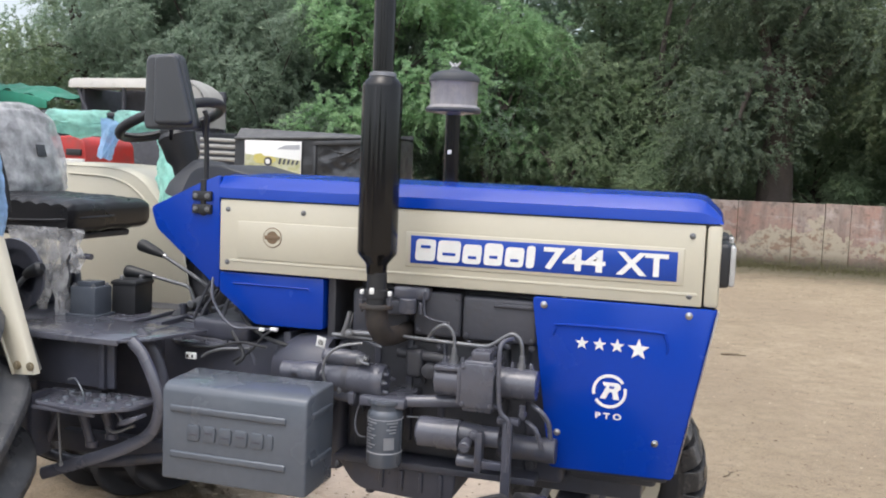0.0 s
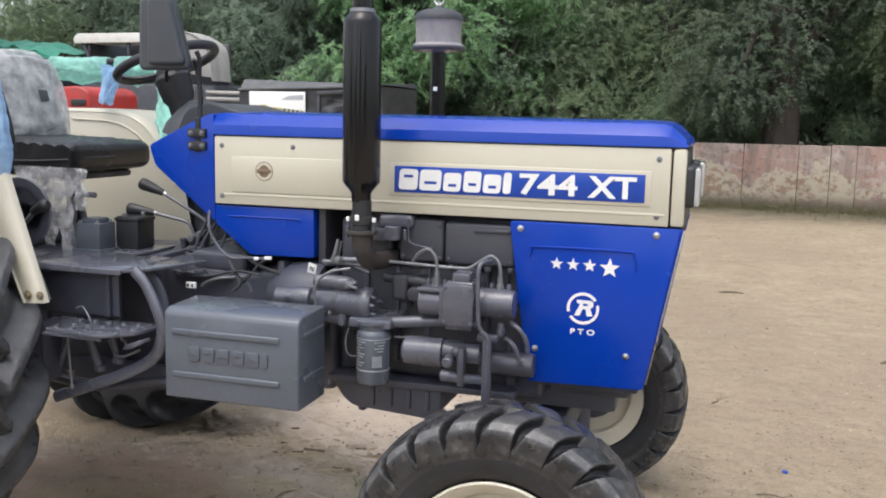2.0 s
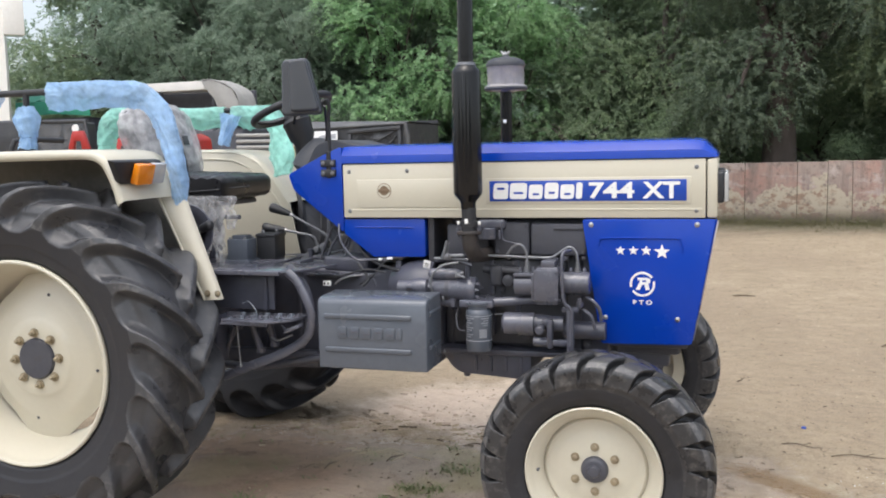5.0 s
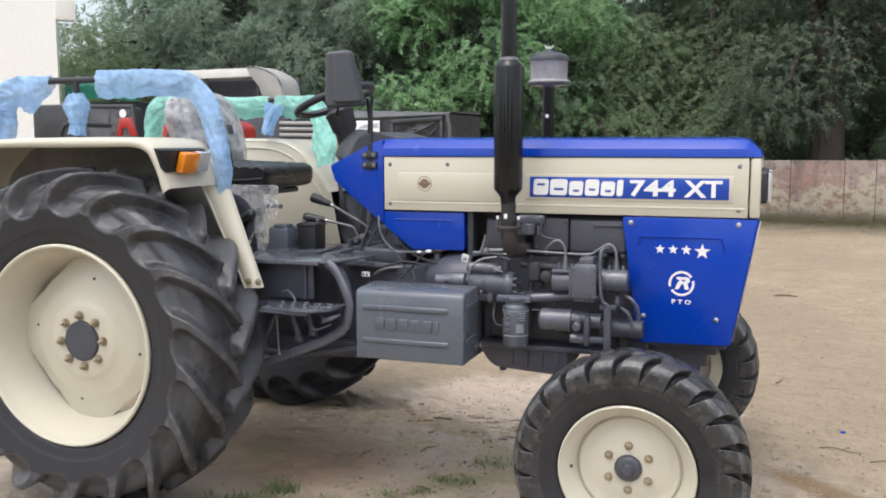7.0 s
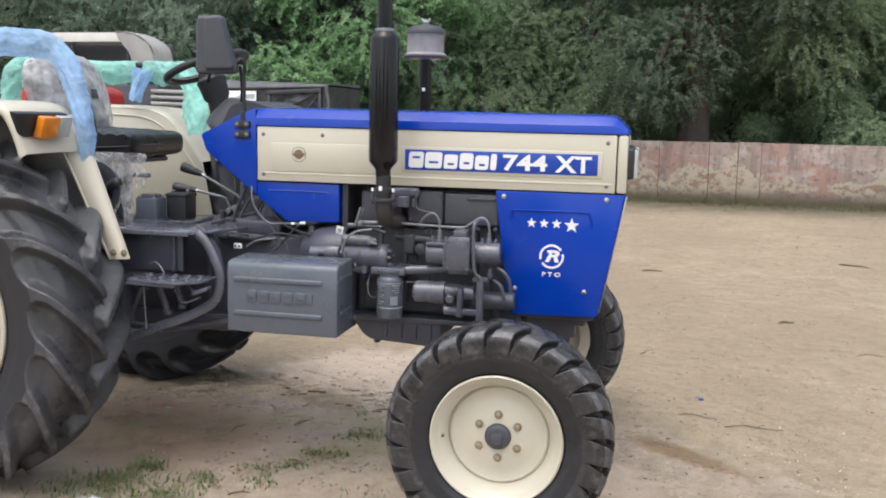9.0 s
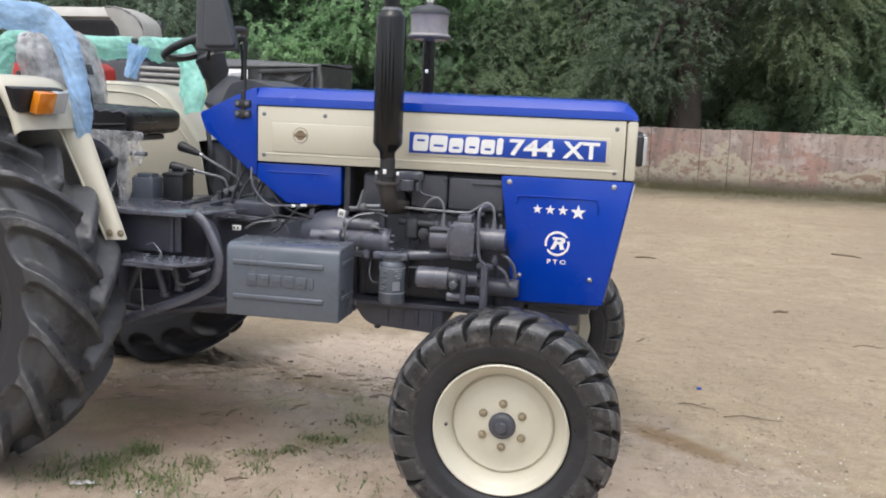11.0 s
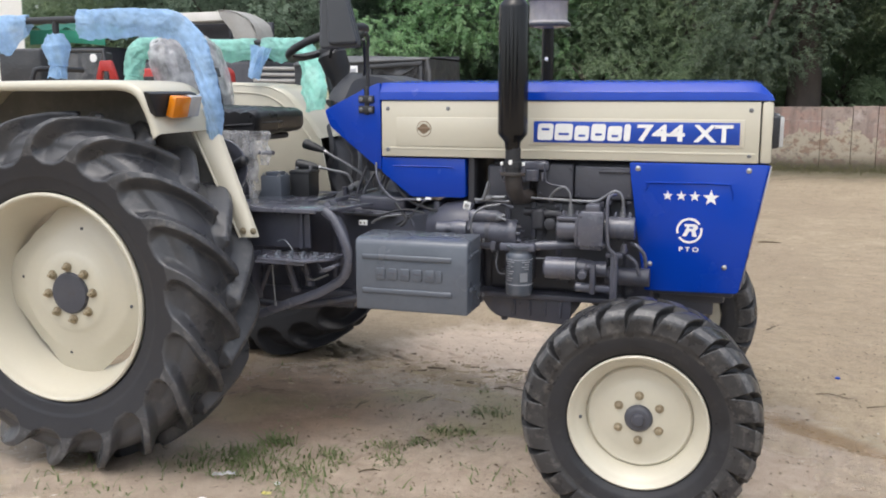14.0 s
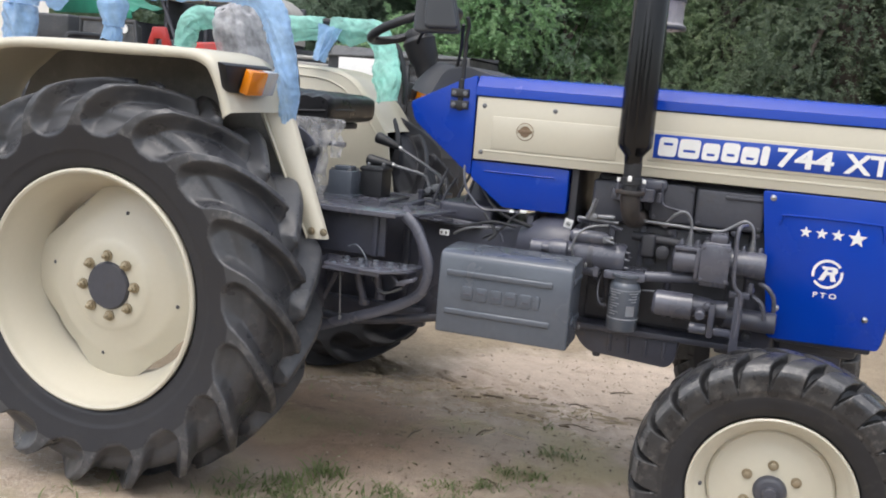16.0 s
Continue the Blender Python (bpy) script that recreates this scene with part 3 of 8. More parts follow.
gx, gy = stretch_axis(-2.9, 1.8, 0.022, 900), stretch_axis(-1.6, 2.2, 0.022, 900)
verts = [(x, y, ground_height(x, y)) for y in gy for x in gx]
w = len(gx)
faces = [(j * w + i, j * w + i + 1, (j + 1) * w + i + 1, (j + 1) * w + i) for j in range(len(gy) - 1) for i in range(w - 1)]
gm = bpy.data.meshes.new("ground")
gm.from_pydata(verts, [], faces)
gm.polygons.foreach_set("use_smooth", [True] * len(gm.polygons))
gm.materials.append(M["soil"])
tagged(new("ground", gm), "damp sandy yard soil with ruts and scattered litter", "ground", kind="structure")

# ---- boundary wall: precast slabs between posts, flaking ----
WALL_Y = 14.3


wall = thing("wall_north", (2, WALL_Y, 0), "low weathered pink plastered boundary wall with flaking patches", "wall")
tagged(wall, kind="structure")
random.seed(4)
joints, x = [], -24.46
while x < 30:
    joints.append(x)
    x += 1.9 if x < 0.6 and x > -1 else random.choice((1.35, 1.9, 2.4, 0.95))
joints = [j for j in joints if not 0.1 < j < 4.4] + [0.72, 1.614, 2.123, 2.533, 4.85]
joints.sort()
for i, (a, b) in enumerate(zip(joints, joints[1:])):
    top = 1.095 + random.uniform(-0.014, 0.014)
    part("panel", box(a + 0.004, b - 0.004, WALL_Y + random.uniform(0, 0.012), WALL_Y + 0.16, -0.1, top, 0.007), M["plaster"], wall)


random.seed(14)
for k in range(46):
    x, r = random.uniform(-3, 12), random.uniform(0.03, 0.09)
    bm = bmesh.new()
    bmesh.ops.create_icosphere(bm, subdivisions=1, radius=r)
    for v in bm.verts:
        v.co = Vector((v.co.x * 1.4, v.co.y, v.co.z * 0.55)) * (1 + 0.35 * noise.noise(v.co * 18 + Vector((k, 0, 0))))
    lump = part("rubble", moved(bm, Matrix.Translation((x, WALL_Y - random.uniform(0.0, 0.14), r * 0.1))), M["plaster"], wall)


# ---- cream building behind on the yard's west side ----
bld = thing("building", (-15, 10, 0), "tall cream-painted building with a bay window", "building")
bx, by, ux, uy = -10.80, 9.04, -0.663, 0.748  # near corner, and the way its end wall runs
face = [(bx, by), (bx + ux * 7, by + uy * 7), (bx + ux * 7 - uy * 10, by + uy * 7 + ux * 10), (bx - uy * 10, by + ux * 10)]
part("wall", prism(face, -0.1, 6.4, "z", 0), M["cream_wall"], bld)
part("roof", prism([(x + (0.15 if x > -14 else -0.15), y) for x, y in face], 6.4, 6.55, "z", 0), M["cream_wall"], bld)
win = part("window", moved(box(-0.13, 0.15, -0.16, 0.16, -0.23, 0.58, 0.012), pose(bx, by + 0.20, 3.67, 0, 0, -41)), M["cream_wall"], bld, "white window bay with a blue pane")
part("pane", moved(box(0.012, 0.125, -0.166, -0.16, -0.18, 0.51, 0.003), pose(bx, by + 0.20, 3.67, 0, 0, -41)), M["pane"], win)

# ---- trees ----


def crown_mesh(name, seed, radius, centre, height, twigs, leaflets, leaf, spread=1.0, droop=0.5):
    """Many drooping feathered sprays about several uneven lobes, with gaps between them."""
    rng = np.random.default_rng(seed)
    lobes = []
    for k in range(11):
        a, q = rng.uniform(0, 2 * np.pi), rng.uniform(0.15, 1.0)
        lobes.append((np.array((math.cos(a) * radius * q * 0.8, math.sin(a) * radius * q * 0.8, centre + rng.uniform(-0.5, 0.5) * height)), rng.uniform(0.26, 0.5) * radius))
    per = []
    for i in range(twigs):
        c, r = lobes[int(rng.integers(len(lobes)))]
        d = rng.normal(size=3)
        d /= np.linalg.norm(d)
        p = c + d * r * rng.uniform(0.55, 1.05) * np.array((1, 1, 0.8))
        out = d * np.array((1, 1, 0.35)) + np.array((0, 0, -droop)) + rng.normal(size=3) * 0.45
        out /= np.linalg.norm(out)
        L = rng.uniform(0.22, 0.5) * spread
        side = np.cross(out, (0, 0, 1.0))
        side /= np.linalg.norm(side) + 1e-6
        nrm = np.cross(side, out)
        u = np.linspace(0.05, 1, leaflets)
        sgn = np.where(np.arange(leaflets) % 2 == 0, 1.0, -1.0)
        base = p + np.outer(u * L, out) + np.outer(-0.25 * u * u * L, (0, 0, 1.0))
        ld = np.outer(sgn, side) * 0.85 + out * 0.55 + rng.normal(size=(leaflets, 3)) * 0.55 + np.array((0, 0, -0.25))
        ld /= np.linalg.norm(ld, axis=1)[:, None]
        ln = (leaf * rng.uniform(0.7, 1.3, leaflets) * (1.15 - 0.5 * u))[:, None]
        wd = np.cross(ld, nrm + rng.normal(size=(leaflets, 3)) * 0.5)
        wd /= np.linalg.norm(wd, axis=1)[:, None] + 1e-6
        mid = base + ld * ln * 0.5
        per.append(np.stack((base, mid + wd * ln * 0.24, base + ld * ln, mid - wd * ln * 0.24), axis=1).reshape(-1, 3))
    V = np.concatenate(per)
    n = len(V) // 4
    me = bpy.data.meshes.new(name)
    me.vertices.add(len(V))
    me.vertices.foreach_set("co", V.ravel())
    me.loops.add(n * 4)
    me.loops.foreach_set("vertex_index", np.arange(n * 4))
    me.polygons.add(n)
    me.polygons.foreach_set("loop_start", np.arange(n) * 4)
    me.update(calc_edges=True)
    return me, lobes


def make_tree(name, seed, leafmat, label, radius=2.6, centre=4.2, height=4.0, twigs=1500, leaflets=22, leaf=0.13, trunk=0.2, spread=0.85, droop=0.3, lean=1.0):
    t = thing(name, (0, 0, 0), label, "tree", "trees behind the wall")
    me, lobes = crown_mesh("crown", seed, radius, centre, height, twigs, leaflets, leaf, spread, droop)
    me.materials.append(leafmat)
    cr = new("crown", me)
    cr.parent = t
    rng = random.Random(seed)
    top = centre - height * 0.15
    spine = [(0, 0, -0.15)] + [(rng.uniform(-s, s) * lean, rng.uniform(-s, s) * lean, top * u) for s, u in ((0.1, 0.3), (0.3, 0.65), (0.4, 1.0))]
    part("trunk", tube(spine, [trunk * 1.25, trunk, trunk * 0.8, trunk * 0.45], 10, smooth=4), M["bark"], t)
    for c, r in lobes:
        s = Vector(spine[1]).lerp(Vector(spine[3]), rng.uniform(0.1, 0.95) if lean > 0.3 else rng.uniform(0.55, 0.95))
        e = Vector(c)
        m = s.lerp(e, 0.5) + Vector((rng.uniform(-.2, .2), rng.uniform(-.2, .2), rng.uniform(0.0, 0.4)))
        part("limb", tube([s, m, e], [trunk * 0.45, trunk * 0.28, trunk * 0.08], 6, smooth=3), M["bark"], t)
    return t


dark_a = make_tree("tree", 11, M["leaf_dark"], "dense dark green broadleaf tree behind the boundary wall", 3.0, 4.4, 5.2, 4200, 26, 0.070)
dark_b = make_tree("tree", 12, M["leaf_dark"], "dense dark green broadleaf tree behind the boundary wall", 3.2, 4.6, 5.6, 4200, 26, 0.070)
mid = make_tree("tree", 16, M["leaf_mid"], "grey-green leafy tree behind the parked vehicles", 3.0, 4.2, 5.6, 4100, 26, 0.070)
fresh = make_tree("tree", 13, M["leaf_fresh"], "feathery bright green young tree in front of darker trees", 2.1, 3.6, 3.6, 1700, 30, 0.085, 0.09, 1.2, 0.35)
olive = make_tree("tree", 14, M["leaf_olive"], "dusty olive green thorn tree with pale leaves", 2.4, 3.5, 4.0, 2300, 26, 0.070, 0.12)
shrub = make_tree("tree", 15, M["leaf_dark"], "low dark scrub tree growing close to the wall", 2.1, 2.2, 2.6, 2500, 24, 0.066, 0.1)
pale_shrub = make_tree("tree", 18, M["leaf_olive"], "pale dusty shrub growing behind the parked vehicles", 2.0, 2.7, 3.4, 2500, 24, 0.066, 0.08)
high = make_tree("tree", 19, M["leaf_mid"], "high-crowned grey-green tree beside the cream building", 2.3, 5.3, 3.6, 3300, 26, 0.070, 0.05)
old = make_tree("tree", 17, M["leaf_deep"], "old broad-trunked tree standing close behind the wall", 2.6, 4.3, 4.6, 3900, 26, 0.070, 0.33, lean=0.05)
loose = make_tree("tree", 23, M["leaf_yellow"], "loose yellow-green tree with drooping twigs behind the wall", 2.0, 4.1, 3.8, 1500, 28, 0.072, 0.10, 1.2, 0.55)
bush = make_tree("tree", 27, M["leaf_bush"], "leafy mid-green bush growing against the wall", 1.9, 1.75, 2.4, 2600, 24, 0.066, 0.07)
PLACES = {
    loose: [(3.9, 16.1, 0, 1.0), (7.0, 16.0, 140, 1.05)],
    high: [(-14.0, 17.8, 0, 1.0)],
    old: [(1.36, 15.6, 0, 1.0)],
    dark_a: [(3.9, 17.6, 0, 1.0), (-1.0, 18.4, 70, 1.05), (3.0, 23, 210, 1.4)],
    dark_b: [(6.4, 17.4, 40, 1.0), (-17.0, 20.5, 95, 1.2), (0.6, 20.8, 150, 1.15), (8.5, 23, 10, 1.5), (-2.5, 22, 250, 1.3)],
    mid: [(-4.8, 19.6, 260, 1.1), (-9.6, 20.0, 310, 1.15), (-12.6, 19.8, 200, 1.15), (-14.4, 20.8, 77, 1.25), (-15.0, 23.0, 120, 1.3), (-6.8, 22, 290, 1.4), (-11, 23, 15, 1.6), (-18, 25, 40, 1.7), (-22, 28, 10, 1.8)],
    fresh: [(-6.6, 16.0, 0, 1.1), (-4.4, 17.2, 120, 0.95)],
    pale_shrub: [(-9.2, 15.9, 0, 1.0), (-7.5, 15.9, 130, 0.95), (-11.2, 16.3, 250, 1.05)],
    olive: [(-8.6, 17.0, 0, 1.05), (-6.9, 16.7, 200, 0.95), (-11.4, 17.8, 140, 1.1), (-13.4, 19.6, 60, 1.2)],
    shrub: [(-0.7, 16.4, 180, 0.75), (-2.6, 17.0, 270, 0.95), (9.2, 16.5, 45, 0.9)],
    bush: [(2.75, 15.75, 200, 0.55), (3.9, 15.9, 0, 0.75), (5.2, 16.0, 120, 0.9), (7.2, 16.0, 240, 0.95), (2.6, 18.6, 60, 1.0), (5.0, 19.0, 300, 1.2)],
}
for proto, spots in PLACES.items():
    for k, (x, y, turn, s) in enumerate(spots):
        m = pose(x, y, -0.05, 0, 0, turn) @ Matrix.Scale(s, 4)
        if k == 0:
            proto.matrix_basis = m
        else:
            c = copy_thing(proto, pose(x, y, -0.05, 0, 0, turn))
            c.scale = (s, s, s)
# distant woods that close the view behind the trees, haze put into their pale leaf colour
me, _ = crown_mesh("distant_woods", 31, 9, 4.0, 7.0, 2600, 14, 0.42, 2.2)
me.transform(Matrix.Translation((2, 36, 0)) @ Matrix.Diagonal((4.2, 0.5, 1.0, 1)))
me.materials.append(M["leaf_mid"])
tagged(new("distant_woods", me), "dense pale green woods behind the nearer trees", "woods", kind="stuff")

# unseen, added behind the path to shape reflections: a plain wall and a broken belt of trees
tagged(single("wall_south", box(-40, 40, -24.2, -24.0, -0.1, 1.9, 0.02), M["plaster"], "added unseen plain wall behind the path, for reflections", "wall"), kind="structure")
me, _ = crown_mesh("woods", 37, 8, 3.6, 5.0, 1500, 12, 0.6, 2.4)
me.materials.append(M["leaf_mid"])
for k, (x, sx) in enumerate(((-31, 1.3), (-9, 0.75), (6, 0.6), (27, 1.3))):
    belt = new("woods", me)
    belt.matrix_basis = Matrix.Translation((x, -30, 0)) @ Matrix.Diagonal((sx, 0.45, 1.0, 1))
    tagged(belt, "added unseen belt of green trees, for reflections", "woods", kind="stuff")

# ---- tractor ----
tractor = thing("tractor", (-1.05, CY, 0), "new blue and cream farm tractor parked on damp soil", "tractor")


def along(profile, n):
    """n points at even steps along a profile of (radius, offset)."""
    p = np.array(profile)
    d = np.concatenate(([0], np.cumsum(np.linalg.norm(np.diff(p, axis=0), axis=1))))
    u = np.linspace(0, d[-1], n)
    return np.stack((np.interp(u, d, p[:, 0]), np.interp(u, d, p[:, 1])), axis=1)


def moulded_tyre(name, crest, floor, turn, count, half, flank, start, around, steps, overlap, mats, round_end=0.06, rim_band=0.03, edge=None):
    """A tyre moulded in one: crest and floor are matching half profiles (radius, offset) of the bars' tops and of the
    hollows between them; turn gives a bar's angle in degrees against the way along the profile, half its half width,
    flank the widths of its two slopes, start the way at which the hollows begin."""
    E, C = along(crest, steps), np.stack([np.interp(np.linspace(0, 1, steps), np.linspace(0, 1, len(floor)), np.array(floor)[:, k]) for k in (0, 1)], axis=1)
    way = np.concatenate(([0], np.cumsum(np.linalg.norm(np.diff(E, axis=0), axis=1))))
    total = way[-1]
    pitch = 2 * math.pi / count
    base = np.arange(around) * 2 * math.pi / around

    def hollow(th, w_, r, shift):
        """How far each place of one ring lies inside a hollow, 0 on the bars and 1 on the floor."""
        c = math.radians(np.interp(w_, *turn)) + shift
        d = (th - c + pitch / 2) % pitch - pitch / 2
        hw = np.interp(w_ / total, *half)
        g_up, g_dn = d * r - hw, -d * r - hw
        gap = pitch * r
        far_up, far_dn = gap - d * r - hw, gap + d * r - hw
        e = max(0.0, w_ - start)

        def inside(g):
            """Distance into the hollow, its corners rounded."""
            R = np.minimum(round_end, gap / 2 - hw)
            corner = R - np.sqrt(np.maximum(R - g, 0) ** 2 + max(R.min() - e, 0.0) ** 2)
            return np.maximum(corner, 0) * (g > 0)

        q = np.where(d > 0, np.minimum(inside(g_up) / flank[0], inside(far_up) / flank[1]), np.minimum(inside(g_dn) / flank[1], inside(far_dn) / flank[0]))
        if w_ > total + overlap:
            q = np.maximum(q, (w_ - total - overlap) / 0.012)
        q = np.clip(q, 0, 1)
        return 1 - (1 - q) ** 2

    rows = []
    for side in (-1, 1):
        for k in (range(steps) if side < 0 else range(steps - 2, -1, -1)):
            r = E[k, 0]
            th = base + math.radians(np.interp(way[k], *turn))
            a = hollow(th, way[k], r, 0 if side < 0 else pitch / 2)
            b = hollow(th, 2 * total - way[k], r, pitch / 2 if side < 0 else 0)
            q = np.minimum(a, b)
            rr, ww = E[k, 0] + (C[k, 0] - E[k, 0]) * q, E[k, 1] + (C[k, 1] - E[k, 1]) * q
            rows.append((rr, side * ww, q, way[k], th))
    n = len(rows)
    co = np.stack([np.stack((r * np.cos(t_), w_, r * np.sin(t_)), axis=1) for r, w_, q, y, t_ in rows]).reshape(-1, 3)
    me = bpy.data.meshes.new(name)
    i, j = np.meshgrid(np.arange(n - 1), np.arange(around), indexing="ij")
    jn = (j + 1) % around
    quads = np.stack((i * around + j, i * around + jn, (i + 1) * around + jn, (i + 1) * around + j), axis=-1).reshape(-1, 4)
    me.vertices.add(len(co))
    me.vertices.foreach_set("co", co.ravel())
    me.loops.add(quads.size)
    me.loops.foreach_set("vertex_index", quads.ravel())
    me.polygons.add(len(quads))
    me.polygons.foreach_set("loop_start", np.arange(len(quads)) * 4)
    Q = np.stack([q for r, w_, q, y, t_ in rows])
    Y = np.array([y for r, w_, q, y, t_ in rows])
    qm = np.maximum(np.maximum(Q[:-1], Q[1:]), np.maximum(np.roll(Q, -1, 1)[:-1], np.roll(Q, -1, 1)[1:]))
    ym = np.minimum(Y[:-1], Y[1:])[:, None] + 0 * qm
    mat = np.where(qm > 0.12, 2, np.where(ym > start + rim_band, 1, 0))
    # paler band on the bars' shoulders: wear, and the corner highlight put into colour
    if edge:
        mat = np.where((mat == 1) & (ym > edge[0]) & (ym < edge[1]), 3, mat)
    for m in mats:
        me.materials.append(m)
    me.polygons.foreach_set("material_index", mat.ravel())
    me.polygons.foreach_set("use_smooth", np.ones(len(quads), dtype=bool))
    me.update(calc_edges=True)
    return me


REAR_CREST = [(0.396, 0.130), (0.397, 0.168), (0.408, 0.180), (0.452, 0.190), (0.456, 0.194), (0.462, 0.1935), (0.49, 0.199), (0.525, 0.206), (0.57, 0.210), (0.615, 0.207), (0.645, 0.197), (0.668, 0.176), (0.680, 0.13), (0.686, 0.07), (0.687, 0.0)]
FRONT_CREST = [(0.2245, 0.062), (0.2255, 0.080), (0.25, 0.094), (0.278, 0.100), (0.297, 0.1015), (0.302, 0.1065), (0.348, 0.1055), (0.360, 0.101), (0.377, 0.082), (0.384, 0.055), (0.386, 0.02), (0.386, 0.0)]


def hollow_floor(crest, n, first, deep_side, deep_top):
    """The profile of the hollows: the crest's, sunk from the shoulder on."""
    p = along(crest, n)
    out = []
    for k, (r, w_) in enumerate(p):
        u = max(0.0, (r - first) / (crest[-1][0] - first))
        if k > n * 0.5 and r >= crest[-1][0] - 0.004:
            u = 1.0
        out.append((r - deep_top * u, max(0.0, w_ - deep_side * min(1.0, 2.2 * u) * min(1.0, w_ / 0.08))))
    return out


def rear_tyre(mats=("rubber", "worn", "scoop")):
    turn = ((0.0, 0.13, 0.17, 0.215, 0.25, 0.28, 0.31, 0.36, 0.42, 0.48, 0.60), (1.0, 0.8, 0.0, -1.0, -3.0, -5.5, -8.5, -13.0, -17.5, -22.5, -33))
    return moulded_tyre("tyre", REAR_CREST, hollow_floor(REAR_CREST, 60, 0.495, 0.046, 0.052), turn, 18, ((0, 0.30, 0.36, 0.44, 0.6, 1.0, 2.0), (0.046, 0.034, 0.024, 0.018, 0.016, 0.018, 0.018)), (0.046, 0.034), 0.150, 972, 70, 0.012, [M[k] for k in mats])


def front_tyre():
    turn = ((0.0, 0.09, 0.14, 0.17, 0.20, 0.24, 0.30, 0.40), (1, 0.7, -1, -2.5, -5, -9, -14, -22))
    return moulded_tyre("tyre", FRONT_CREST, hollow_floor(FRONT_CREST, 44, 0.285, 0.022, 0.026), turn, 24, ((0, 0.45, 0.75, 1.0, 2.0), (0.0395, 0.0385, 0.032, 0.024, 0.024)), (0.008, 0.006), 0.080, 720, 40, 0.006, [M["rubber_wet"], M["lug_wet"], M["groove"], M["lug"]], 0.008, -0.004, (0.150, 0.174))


def rear_wheel(side):
    """side -1 faces the camera's side of the machine."""
    whl = bmesh.new()
    o = -0.176  # flange plane, outwards negative
    rim = lathe([(0.396, o + 0.006), (0.398, o - 0.001), (0.397, o - 0.009), (0.390, o - 0.013), (0.382, o - 0.009), (0.377, o + 0.004), (0.372, o + 0.03), (0.356, o + 0.05), (0.350, o + 0.11), (0.322, o + 0.16), (0.322, o + 0.22), (0.346, o + 0.27), (0.372, 0.135), (0.398, 0.15), (0.398, 0.144), (0.36, 0.11), (0.338, 0.09)], axis="y", n=64, cap=False)
    # wavy-edged centre disc, domed out to the hub
    disc = bmesh.new()
    rings = []
    for r, w_ in ((0.02, -0.116), (0.10, -0.116), (0.138, -0.115), (0.150, -0.109), (0.164, -0.101), (0.205, -0.093), (0.228, -0.085), (0.247, -0.072), (0.288, -0.062), (0.292, -0.059), (0.290, -0.052), (0.24, -0.06), (0.15, -0.095), (0.02, -0.10)):
        ring = []
        for k in range(96):
            a = 2 * math.pi * k / 96
            c3 = max(-1.0, min(1.0, 1.4 * math.cos(4 * (a - radians(86)))))
            wavy = 0.022 * math.cos(45 * a) if c3 > 0.75 and r > 0.27 else 0
            fill = 0.8
            c3 = c3 if c3 > 0 else c3 * fill
            lobe = 1.0 if r < 0.19 else 1 + (0.085 if r > 0.27 else 0.05 if r > 0.23 else 0.02) * c3 + 0.055 + wavy
            ring.append(disc.verts.new((r * lobe * math.cos(a), w_, r * lobe * math.sin(a))))
        rings.append(ring)
    for a, b in zip(rings, rings[1:]):
        for k in range(96):
            disc.faces.new((a[k], a[(k + 1) % 96], b[(k + 1) % 96], b[k]))
    disc.faces.new(rings[0])
    disc.faces.new(rings[-1])
    hub = lathe([(0.080, -0.10), (0.080, -0.118), (0.076, -0.125), (0.074, -0.128), (0.03, -0.130), (0.006, -0.130)], axis="y", n=40)
    return rim, disc, hub


